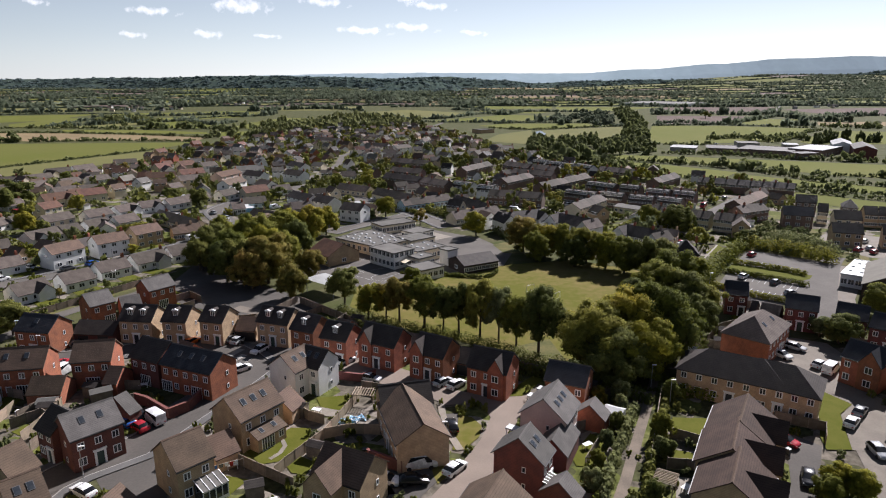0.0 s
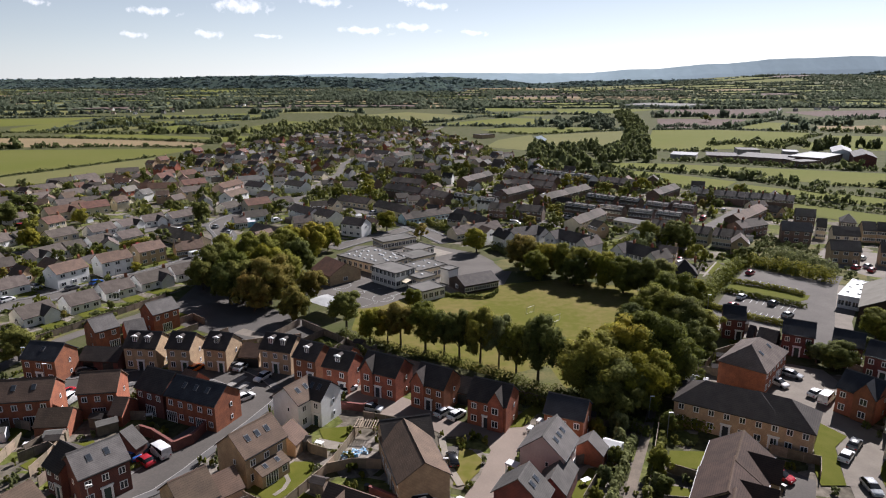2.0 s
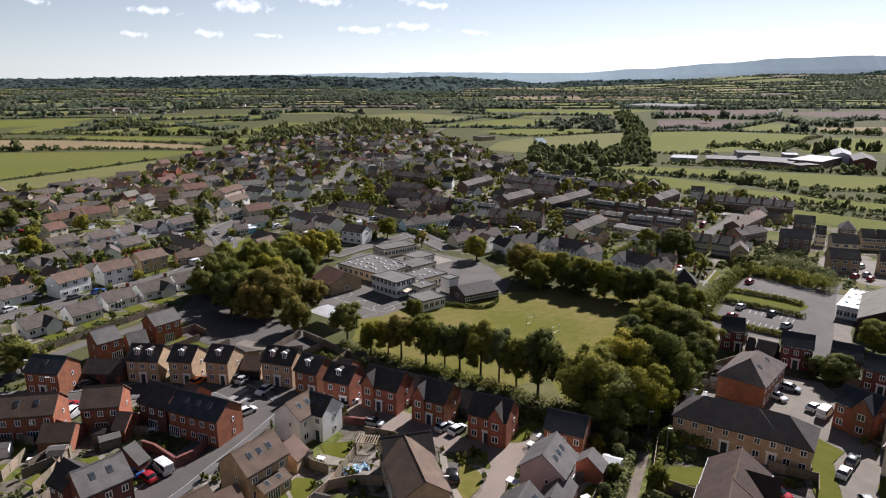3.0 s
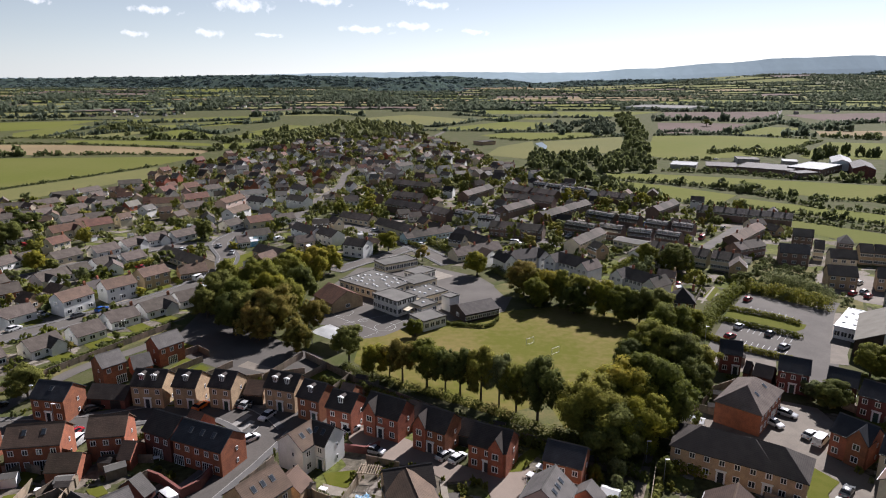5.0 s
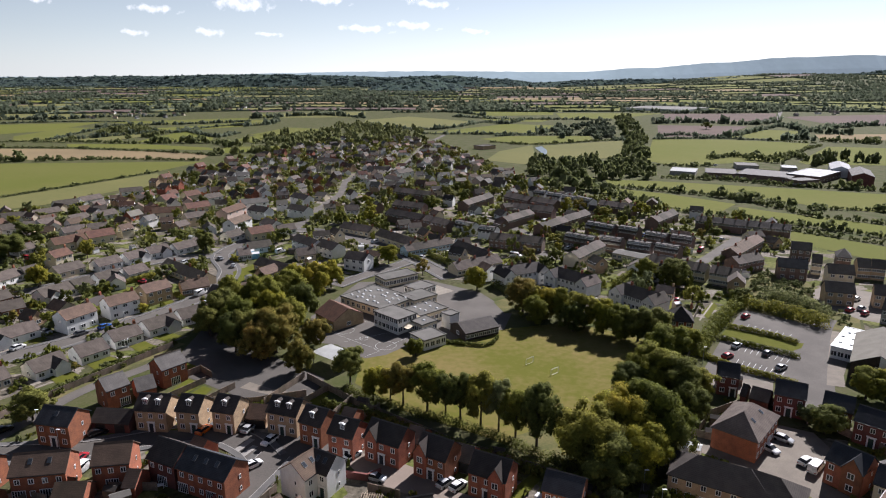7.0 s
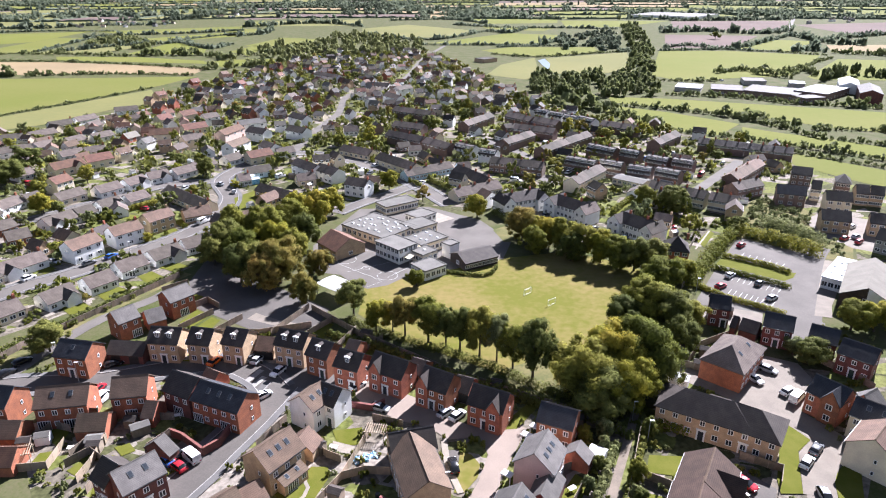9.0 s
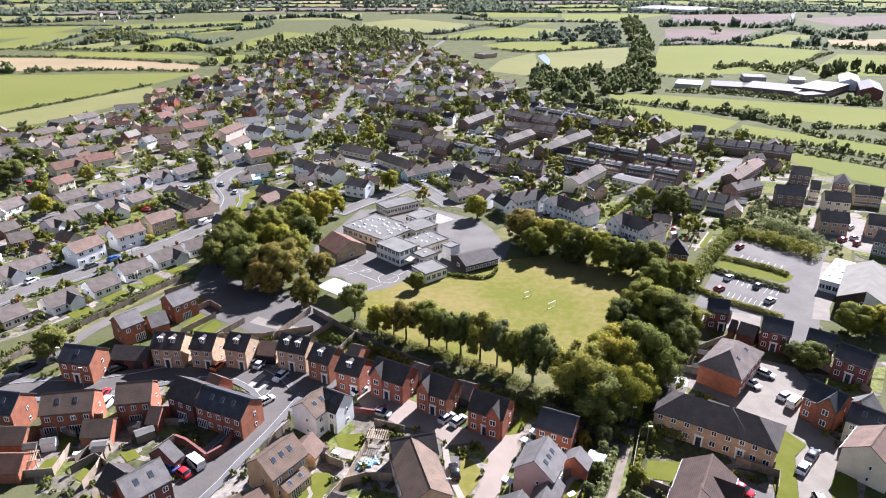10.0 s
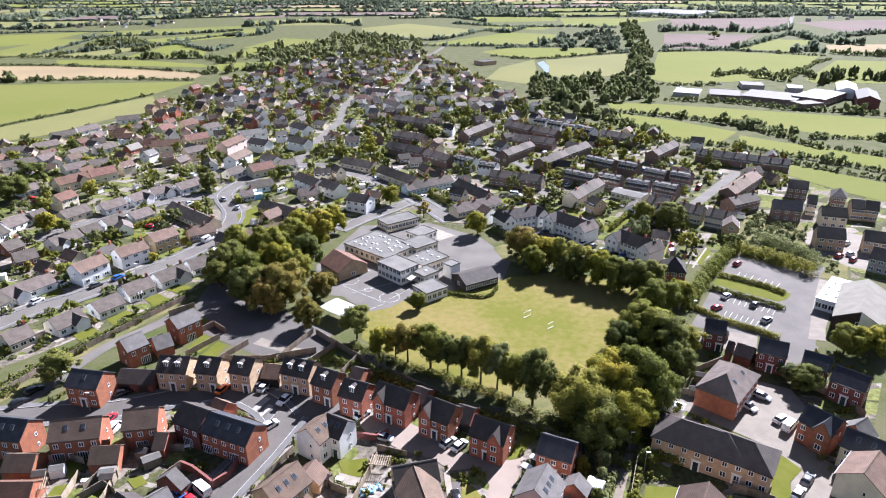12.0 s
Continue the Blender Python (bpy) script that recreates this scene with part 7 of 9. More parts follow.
tree(76.8, 235.3, 5, 10, "green", 58, 0.15, group="village trees")
tree(102.6, 142.9, 5, 8.5, "green", 59, 0.15, group="village trees")
tree(108.1, 142.4, 5, 8.5, "olive", 60, 0.15, group="village trees")
tree(113.4, 144.2, 4, 8, "green", 61, 0.15, group="village trees")
tree(84.0, 127.4, 4.5, 7, "dark", 62, 0.15, group="village trees")
tree(82.2, 131.4, 3, 5, "silver", 63, 0.15, group="village trees")
tree(-94.2, 132.1, 5, 8, "dark", 64, 0.15, group="village trees")
tree(-194.1, 290.2, 9, 12, "dark", 65, 0.15, near=False, group="village trees")
tree(-151.3, 228.0, 4, 9, "olive", 66, 0.15, group="village trees")
tree(-187.4, 266.3, 8, 11, "dark", 67, 0.15, group="village trees")
tree(-157.3, 273.3, 4, 7, "olive", 68, 0.15, group="village trees")
tree(-56.1, 334.2, 4.5, 8, "green", 69, 0.15, near=False, group="village trees")
tree(-45.6, 374.8, 5, 9, "olive", 70, 0.15, near=False, group="village trees")
tree(-7.4, 374.5, 5, 9, "green", 71, 0.15, near=False, group="village trees")
tree(-41.6, 352.5, 5, 8, "olive", 72, 0.15, near=False, group="village trees")
tree(70.9, 368.2, 5, 9, "olive", 73, 0.15, near=False, group="village trees")
tree(109.7, 355.6, 5, 9, "olive", 74, 0.15, near=False, group="village trees")
tree(391.0, 978.1, 9, 12, "green", 75, 0.15, near=False, group="village trees")
tree(102.4, 211.7, 4, 6, "dark", 76, 0.15, group="village trees")
tree(53.5, 75.9, 2.6, 4.6, "olive", 77, 0.03, group="shrubs along the footpath")
tree(55.7, 74.6, 2.6, 4.6, "olive", 78, 0.03, group="shrubs along the footpath")
tree(50.9, 74.6, 2.2, 4, "green", 79, 0.03, group="shrubs along the footpath")
tree(33.9, 89.6, 2.2, 5, "green", 80, 0.03, group="shrubs along the footpath")
tree(30.7, 101.3, 2.0, 5, "silver", 81, 0.03, group="shrubs along the footpath")
tree(24.9, 87.2, 1.5, 3.4, "silver", 82, 0.03, group="shrubs along the footpath")
tree(20.4, 77.0, 1.8, 3.6, "silver", 83, 0.03, group="shrubs along the footpath")
tree(22.2, 81.8, 1.5, 3.2, "green", 84, 0.03, group="shrubs along the footpath")
tree(28.2, 74.6, 1.6, 3.4, "dark", 85, 0.03, group="shrubs along the footpath")
tree(32.4, 84.9, 1.5, 3.4, "silver", 86, 0.03, group="shrubs along the footpath")
tree(27.6, 92.1, 1.5, 3.6, "dark", 87, 0.03, group="shrubs along the footpath")
tree(32.8, 84.0, 1.8, 3.6, "dark", 88, 0.03, group="shrubs along the footpath")
tree(26.6, 100.2, 1.6, 4, "green", 89, 0.03, group="shrubs along the footpath")
tree(29.7, 97.2, 1.4, 4, "silver", 90, 0.03, group="shrubs along the footpath")
tree(36.3, 112.3, 2.2, 5.5, "silver", 91, 0.03, group="shrubs along the footpath")
tree(39.5, 101.8, 1.8, 4.5, "dark", 92, 0.03, group="shrubs along the footpath")


# ---------------------------------------------------------------- hedges
hedge([(89.2, 189.4), (98.2, 182.8), (103.6, 176.9)], 1.5, 1.3, "green", rough=0.08, dense=110, size=0.19)
hedge([(82.5, 180.1), (91.9, 172.5), (98.6, 166.8)], 1.5, 1.3, "green", rough=0.08, dense=110, size=0.19)
hedge([(72.4, 168.0), (78.3, 159.6), (85.4, 154.0), (89.1, 150.4)], 1.5, 1.3, "green", rough=0.08, dense=110, size=0.19)
hedge([(102.2, 209.5), (111.6, 199.9), (118.8, 189.7)], 4, 3.4, "green", rough=0.6)
hedge([(115.7, 217.2), (120.9, 207.0), (123.8, 197.5)], 5, 3, "silver", rough=0.8)
hedge([(103.2, 212.1), (87.9, 193.2), (70.8, 168.0)], 4, 2.6, "green", rough=0.6)
hedge([(-106.3, 119.3), (-102.6, 134.9), (-93.6, 150.9), (-79.6, 175.6)], 1.6, 1.5, "dark", rough=0.5)
hedge([(21.1, 74.1), (25.1, 83.2), (32.2, 98.2)], 1.4, 2.0, "silver", rough=0.7)
hedge([(26.8, 74.1), (31.6, 86.2), (37.6, 99.1)], 1.4, 1.8, "dark", rough=0.7)
hedge([(40.7, 104.2), (45.3, 103.2), (49.7, 101.7)], 1.8, 2, "green")
hedge([(-19.1, 134.7), (-4.2, 124.6), (8.5, 116.7), (20.2, 110.6)], 2.0, 2.0, "dark", rough=0.7)
hedge([(9.8, 118.1), (20.4, 112.3), (30.0, 106.0), (35.8, 101.1)], 1.6, 1.8, "dark", rough=0.6)
hedge([(-25.0, 147.0), (-10.0, 136.6), (4.0, 129.6), (18.0, 119.4), (27.0, 112.6)], 2.4, 1.2, "dark", rough=1.1, dense=100, size=0.15, label="dark undergrowth below a row of trees")
hedge([(-7.1, 272.8), (2.7, 257.7), (15.8, 237.7)], 2, 2, "dark")
hedge([(-122.8, 226.5), (-115.0, 241.5)], 1.5, 2, "green")
hedge([(-98.7, 323.5), (-86.6, 334.4), (-76.3, 343.5)], 1.5, 2, "dark")
hedge([(-1.8, 177.3), (12.0, 174.6), (15.9, 181.1)], 1, 1, "dark")
hedge([(-54.9, 83.5), (-53.4, 85.3), (-52.2, 86.8)], 0.8, 0.7, "dark", dense=60)
hedge([(-51.9, 88.9), (-50.3, 90.2), (-49.0, 91.7)], 0.8, 0.7, "dark", dense=60)
hedge([(-29.0, 139.8), (-21.4, 136.0), (-12.6, 131.8)], 1.2, 1.6, "dark", rough=0.6)
tree(-98.9, 157.7, 1.6, 2.6, "rust", 93, 0.08, near=False, group="village trees")
tree(-90.3, 165.0, 1.7, 2.8, "dark", 94, 0.08, near=False, group="village trees")
tree(-106.4, 179.5, 1.2, 1.5, "olive", 95, 0.08, near=False, group="village trees")
tree(-126.0, 177.5, 1.2, 1.6, "olive", 96, 0.08, near=False, group="village trees")
tree(-101.1, 202.3, 3.0, 3.4, "olive", 97, 0.08, near=False, group="village trees")
tree(-129.8, 208.9, 2.6, 6.5, "dark", 98, 0.08, near=False, group="village trees")
tree(-152.2, 230.5, 4.6, 7, "olive", 99, 0.08, near=False, group="village trees")
tree(-145.1, 228.3, 3.2, 6, "dark", 100, 0.08, near=False, group="village trees")
tree(-153.0, 217.2, 3.5, 5, "silver", 101, 0.08, near=False, group="village trees")
tree(-91.4, 158.5, 1.8, 2.4, "silver", 102, 0.08, near=False, group="village trees")
tree(-138.6, 194.3, 2.2, 3.6, "rust", 103, 0.08, near=False, group="village trees")
tree(-89.2, 262.1, 2.6, 3.6, "olive", 104, 0.08, near=False, group="village trees")
tree(-71.9, 246.1, 3.4, 3.4, "rust", 105, 0.08, near=False, group="village trees")
tree(-46.8, 247.0, 2.6, 5, "dark", 106, 0.08, near=False, group="village trees")
tree(-54.9, 337.3, 4.2, 7, "green", 107, 0.08, near=False, group="village trees")
tree(-40.4, 340.8, 4.4, 7, "olive", 108, 0.08, near=False, group="village trees")
tree(-68.3, 343.1, 3.2, 6, "dark", 109, 0.08, near=False, group="village trees")
tree(79.6, 236.7, 3.4, 8, "dark", 110, 0.08, near=False, group="village trees")
tree(87.7, 238.3, 5.0, 9.5, "dark", 111, 0.08, near=False, group="village trees")
tree(75.3, 229.1, 2.8, 6, "olive", 112, 0.08, near=False, group="village trees")
tree(88.6, 226.7, 3, 5.5, "green", 113, 0.08, near=False, group="village trees")
tree(51.3, 281.3, 2.4, 4.5, "olive", 114, 0.08, near=False, group="village trees")
tree(43.6, 318.1, 2.2, 4, "olive", 115, 0.08, near=False, group="village trees")
tree(57.3, 269.1, 2.6, 3.5, "silver", 116, 0.08, near=False, group="village trees")
tree(73.8, 312.0, 3, 5.5, "green", 117, 0.08, near=False, group="village trees")
hedge([(-93.7, 310.2), (-85.2, 316.2), (-80.1, 325.5)], 1.4, 1.8, "dark")
hedge([(-25.7, 285.1), (-17.2, 272.8), (-10.6, 264.4)], 1.4, 1.8, "dark")
hedge([(63.0, 229.7), (69.7, 239.4), (77.0, 249.7)], 1.8, 2.2, "green")
hedge([(18.6, 229.9), (24.2, 220.3), (27.0, 217.6)], 2.5, 2.4, "silver", rough=0.6)
hedge([(-122.5, 230.5), (-112.2, 240.2)], 1.6, 2, "green")


# ---------------------------------------------------------------- the school
flat_block(-23.0, 209.3, -40, 20.5, 15.7, 3.0, "cream", "lead", (7, 4), 8, 1)
flat_block(-15.5, 189.3, -44, 11.0, 8.0, 4.8, "white", "lead", (0, 0), 6, 2)
flat_block(-9.3, 211.2, -49, 8.3, 9.9, 3.1, "cream", "lead", (0, 0), 4, 1)
flat_block(-6.3, 197.0, -48, 8.7, 11.3, 3.4, "cream", "lead", (3, 2), 5, 1)
flat_block(-6.5, 186.5, -47, 5.2, 6.1, 3.2, "cream", "lead", (1, 1), 3, 1)
flat_block(-5.0, 176.2, -52, 7.1, 7.8, 3.0, "white", "lead", (0, 0), 4, 1)
flat_block(-9.0, 222.1, -44, 7.3, 8.6, 2.8, "white", "lead", (0, 0), 4, 1)
flat_block(1.7, 189.9, -46, 3.7, 4.0, 4.5, "white", "lead", (0, 0), 0, 1)
flat_block(-18.5, 235.1, -54, 7.8, 14.3, 3.0, "cream", "lead", (0, 0), 5, 1)
far_house(-33.7, 193.3, -49, 10.9, 11, 3.2, 6.2, "buff", "orange", kind="school_hall", win=4, label="brick school hall with a pitched tiled roof")
sheet("courtyard", [(-13.0, 225.5), (-2.5, 219.5), (3.5, 224.5), (-5.0, 233.0)], 0.09, PATIO, "pale slab terrace behind the school")
far_house(9.0, 184.7, 30, 11.8, 9, 2.6, 4.4, "black", "dark", kind="classroom", win=8, label="dark boarded classroom with a low pitched roof")
canopy(-30.0, 162.0, -38, 10.5, 7.0, 3.4)
awning = root("awning", -11.6, 184.6, -44, "small cream fabric awning over a school door", "awning")
bm = bmesh.new()
prism(bm, [(-1.6, 2.2), (1.6, 2.9), (1.6, 2.98), (-1.6, 2.28)], "x", -2.2, 2.2)
part("fabric", bm, BRICK["cream"], awning)
for u in (-2.1, 2.1):
    bm = bmesh.new()
    box(bm, u - 0.05, u + 0.05, -1.5, -1.4, 0, 2.2)
    part("post", bm, ROOF["metal"], awning)


# ---------------------------------------------------------------- the hall by the car park and the works beyond the meadows
hall = far_house(117.5, 161.3, 55, 24.1, 12, 4.5, 7.6, "black", "beige", kind="hall", win=4, label="dark boarded hall with a broad pale grey roof")
bm = bmesh.new()
prism(bm, [(-5.95, 0.05), (-0.1, 0.05), (-0.1, 7.5), (-5.95, 4.42)], "x", -12.13, -12.05)
part("gable_panel", bm, BRICK["white"], hall, "white rendered half of the gable")
flat_block(116.0, 172.5, -42, 5.1, 18.6, 3.4, "white", "white", (2, 3), 3, 1, "hall_annex", "flat white roofed annex of the hall")
flat_block(194.1, 522.5, -25, 19.2, 24.0, 3, "grey", "metal", (0, 0), 0, 1, "works_building", "works building with a broad flat roof")
flat_block(218.1, 508.7, -21, 22.4, 28.2, 4, "brown", "dark", (0, 0), 4, 1, "works_building", "works building with a broad flat roof")
flat_block(249.5, 497.0, -37, 38.4, 35.5, 4, "brown", "dark", (0, 0), 4, 1, "works_building", "works building with a broad flat roof")
flat_block(260.0, 466.7, -74, 12.3, 18.1, 4, "brown", "dark", (0, 0), 4, 1, "works_building", "works building with a broad flat roof")
flat_block(283.8, 494.1, -48, 23.3, 45.0, 5, "brown", "metal", (0, 0), 4, 1, "works_building", "works building with a broad flat roof")
flat_block(258.9, 554.2, -16, 17.2, 20.8, 3.5, "grey", "lead", (0, 0), 0, 1, "works_building", "works building with a broad flat roof")
flat_block(287.1, 538.0, -23, 11.0, 17.4, 3.5, "grey", "metal", (0, 0), 0, 1, "works_building", "works building with a broad flat roof")
far_house(319.0, 520.7, 62, 40.5, 14, 6, 8.5, "white", "metal", kind="warehouse", win=0, label="pale metal warehouse with a low gable")
far_house(309.9, 478.7, 62, 40.5, 14, 7, 9.5, "dark", "slate", kind="warehouse", win=3, label="dark brick warehouse with a metal roof")
flat_block(523.3, 1561.5, -38, 151.9, 157.2, 5, "white", "lead", (0, 0), 0, 1, "glasshouse", "long low pale glasshouse in the fields")
flat_block(43.4, 705.6, -52, 15.0, 18.7, 3.5, "buff", "grey", (0, 0), 0, 1, "farm_building", "pale roofed farm building among trees")


# ---------------------------------------------------------------- parked vehicles
vehicle(-37.7, 122.9, -117, "white")
vehicle(-38.8, 114.0, 47, "white")
vehicle(-19.1, 117.6, 50, "white")
vehicle(-7.9, 118.5, 54, "silver")
vehicle(0.0, 108.3, 48, "silver")
vehicle(2.0, 114.6, 48, "blue")
vehicle(2.4, 107.3, 49, "white")
vehicle(-43.6, 127.9, 71, "silver")
vehicle(-76.1, 126.0, 38, "black")
vehicle(-97.7, 126.9, 58, "black")
vehicle(-98.4, 122.1, 60, "black")
vehicle(-53.3, 127.2, 69, "orange")
vehicle(-72.1, 112.7, 78, "white", "van")
vehicle(-74.8, 116.1, 81, "red")
vehicle(-51.4, 94.1, 140, "blue")
vehicle(-48.6, 92.5, 144, "red")
vehicle(-47.3, 95.0, 141, "white", "van")
vehicle(-50.5, 96.1, 140, "black")
vehicle(-3.4, 82.1, 10, "white", "van")
vehicle(-4.0, 78.2, 6, "black")
vehicle(-7.9, 78.4, -18, "white")
vehicle(1.7, 81.0, 52, "white")
vehicle(1.4, 92.8, 99, "black")
vehicle(52.5, 88.4, -50, "red")
vehicle(50.8, 78.7, -117, "black")
vehicle(66.1, 93.8, 45, "white")
vehicle(69.7, 97.4, 45, "grey")
vehicle(64.9, 85.4, -96, "silver")
vehicle(-48.4, 75.7, 149, "white")
vehicle(-13.6, 109.9, -20, "silver")
vehicle(-45.0, 128.9, 53, "grey")
vehicle(73.0, 124.2, -45, "silver")
vehicle(68.3, 120.4, -63, "white")
vehicle(73.4, 115.8, 34, "white")
vehicle(74.2, 113.5, 42, "white", "van")
vehicle(79.2, 167.0, 35, "red")
vehicle(84.9, 174.3, 42, "white")
vehicle(91.2, 168.9, 43, "grey")
vehicle(90.5, 159.7, 36, "silver")
vehicle(98.2, 197.9, 42, "red")
vehicle(-121.9, 183.3, -22, "silver")
vehicle(-110.5, 182.5, 58, "grey")
vehicle(-106.2, 187.8, 68, "blue")
vehicle(-123.0, 171.7, 67, "white")
vehicle(-87.7, 219.6, 67, "white", "van")
vehicle(-111.4, 200.8, 52, "blue")
vehicle(-106.9, 199.4, 66, "black")
vehicle(-81.6, 228.6, 81, "white")
vehicle(-87.2, 254.8, 99, "silver")
vehicle(-96.4, 265.4, 134, "silver")
vehicle(49.7, 215.8, 44, "white")
vehicle(52.7, 213.2, 45, "grey")
vehicle(55.2, 209.1, 44, "silver")
vehicle(58.4, 205.9, 39, "black")
vehicle(61.4, 204.7, 53, "blue")
vehicle(64.0, 201.3, 44, "white")
vehicle(56.4, 199.2, 127, "white")
vehicle(42.1, 221.5, 121, "black")
vehicle(37.6, 226.9, 43, "grey")
vehicle(136.0, 204.1, 36, "red")
vehicle(140.7, 205.6, 36, "silver")
vehicle(139.1, 201.0, 40, "red")
vehicle(145.1, 215.4, 39, "white")
vehicle(-109.1, 259.9, 65, "white")
vehicle(-154.5, 243.7, -35, "silver")
vehicle(-127.1, 265.6, 77, "red")
vehicle(-122.6, 276.9, 61, "grey")
vehicle(-73.2, 276.6, 61, "white", "van")
vehicle(-32.8, 295.2, 51, "white")
vehicle(-9.9, 268.4, 62, "white")
vehicle(124.0, 294.8, 46, "black")
vehicle(133.0, 300.7, 49, "silver")
vehicle(114.7, 279.7, -128, "red", "van")
vehicle(1.7, 276.6, 57, "white")
vehicle(56.1, 284.2, 52, "white")
vehicle(53.7, 339.5, 61, "white", "van")
vehicle(106.3, 365.9, 39, "white")
vehicle(109.8, 360.6, 38, "silver")
vehicle(239.2, 569.9, 39, "white")
vehicle(199.1, 552.7, 40, "white")
vehicle(239.4, 494.3, 23, "white")
vehicle(245.8, 489.6, 23, "blue")
vehicle(252.1, 485.0, 23, "white")


# ---------------------------------------------------------------- garden fences, walls and small buildings
fence([(-35.8, 153.1), (-21.8, 139.8), (-12.7, 132.8)], 1.8, WOOD)
fence([(-12.7, 132.8), (1.0, 122.8), (13.4, 115.5), (25.8, 108.7), (35.3, 101.4)], 1.8, WOOD)
fence([(-106.6, 121.0), (-101.2, 134.6), (-92.4, 150.2), (-79.0, 173.6)], 1.7, WOOD)
fence([(-42.2, 103.2), (-42.9, 98.5), (-45.2, 95.9), (-50.6, 100.1), (-53.2, 101.3)], 1.9, BRICK["dark"], slab=0.25, name="garden_wall", label="red brick garden wall with a flat coping")
fence([(-11.1, 83.9), (-5.8, 80.7), (-5.7, 83.2)], 1.9, BRICK["dark"], slab=0.25, name="garden_wall", label="red brick garden wall with a flat coping")
fence([(-19.4, 110.5), (-15.1, 109.5), (-12.7, 111.4)], 1.6, BRICK["dark"], slab=0.25, name="garden_wall", label="red brick garden wall with a flat coping")
fence([(-23.6, 79.8), (-22.7, 81.9), (-18.5, 89.8), (-17.0, 94.8), (-14.4, 104.2)], 1.8, PALEWOOD)
fence([(-18.5, 89.8), (-14.7, 91.3), (-10.0, 91.0)], 1.8, PALEWOOD)
fence([(-26.2, 99.7), (-22.1, 95.5), (-19.2, 94.1)], 1.8, PALEWOOD)
fence([(-33.7, 75.3), (-35.9, 79.1)], 1.8, WOOD)
fence([(-32.1, 84.4), (-27.2, 81.2), (-20.4, 77.0)], 1.8, WOOD)
fence([(-14.7, 106.4), (-8.4, 104.2)], 1.8, WOOD)
fence([(19.3, 91.0), (23.2, 92.7)], 1.8, WOOD)
fence([(23.8, 87.7), (20.4, 81.8)], 1.8, WOOD)
fence([(35.5, 90.2), (39.4, 87.7)], 1.8, WOOD)
fence([(32.2, 81.8), (37.6, 81.1)], 1.8, WOOD)
fence([(38.7, 104.2), (34.1, 92.7), (29.8, 81.8)], 1.8, PALEWOOD)
fence([(54.4, 95.4), (60.7, 91.8), (58.4, 87.7)], 1.8, WOOD)
fence([(-69.2, 92.7), (-66.4, 96.3), (-63.2, 94.1)], 1.8, WOOD)
fence([(-62.0, 86.2), (-61.0, 92.7)], 1.8, WOOD)
fence([(-56.1, 97.2), (-53.4, 101.7)], 1.8, WOOD)
fence([(-70.6, 104.2), (-66.8, 106.4)], 1.8, WOOD)
fence([(-63.8, 106.4), (-54.6, 106.4)], 1.8, WOOD)
fence([(-44.5, 115.9), (-40.4, 113.4)], 1.8, WOOD)
fence([(-78.7, 99.7), (-77.5, 103.7), (-73.4, 102.6)], 1.8, WOOD)
fence([(-69.7, 95.2), (-68.1, 99.7), (-64.9, 98.9)], 1.8, WOOD)
fence([(-64.8, 127.8), (-63.3, 132.9), (-58.4, 133.6)], 1.8, WOOD)
fence([(-69.8, 150.9), (-65.1, 157.5), (-60.8, 153.8)], 1.8, WOOD)
fence([(-80.0, 163.3), (-74.5, 168.4)], 1.8, WOOD)
fence([(56.1, 127.5), (61.3, 134.5), (70.3, 139.5)], 1.8, WOOD)
fence([(50.7, 127.5), (58.9, 124.2)], 1.8, WOOD)
fence([(86.9, 127.5), (91.2, 121.0), (92.6, 116.9)], 1.8, WOOD)
fence([(77.7, 137.0), (84.1, 132.6)], 1.8, WOOD)
fence([(76.2, 143.5), (78.9, 139.5)], 1.8, WOOD)
fence([(82.6, 189.0), (71.5, 171.5), (67.7, 166.3)], 1.8, WOOD)
fence([(-56.4, 139.9), (-46.3, 139.8), (-34.1, 143.8)], 1.8, WOOD)
fence([(-87.5, 101.3), (-82.3, 100.0)], 1.8, WOOD)
fence([(85.4, 204.7), (80.3, 195.5)], 1.8, WOOD)
fence([(-81.9, 145.2), (-76.7, 150.9)], 1.8, WOOD)
fence([(-35.8, 98.1), (-31.9, 106.2)], 1.8, WOOD)
shed(-59.7, 102.5, 35, 3.4, 2.2, 1.9, WOOD, "lead")
fence([(-65.2, 100.1), (-64.7, 93.1), (-65.0, 88.8)], 1.8, PALEWOOD)
fence([(-77.4, 91.5), (-72.2, 92.2), (-72.6, 99.0)], 1.8, PALEWOOD)
shed(-79.6, 98.1, 10)
shed(-62.3, 104.5, -5)
shed(-66.0, 97.3, 5)
shed(-54.5, 96.4, 20)
shed(-23.9, 97.3, -20)
shed(-25.3, 75.6, 20)
shed(-18.8, 85.3, -20)
shed(26.4, 105.6, -20)
shed(29.3, 105.2, -15)
shed(46.3, 103.4, -20)
shed(55.5, 132.3, -20)
shed(57.8, 125.4, -15)
shed(61.2, 131.1, -20)
shed(11.0, 117.5, -20)
shed(-68.1, 276.6, 0)
shed(-19.5, 138.8, -20)
shed(74.6, 150.9, -15)
shed(27.9, 94.9, -30, 3.0, 2.6, 2.2, FRAME, "white", "white garden gazebo with a pale roof")
shed(50.9, 118.7, -30, 4.0, 2.6, 2.4, FRAME, "white", "white caravan parked beside the terrace")
shed(52.3, 130.4, -20, 3.0, 2.4, 1.5, TEAL, "white", "teal covered store with white lid")
lamp_post(-50.4, 79.4, 20, 5.0)
lamp_post(37.4, 106.0, 0, 5.0)
lamp_post(0.0, 86.2, 0, 5.0)
lamp_post(-80.9, 119.7, 0, 5.0)
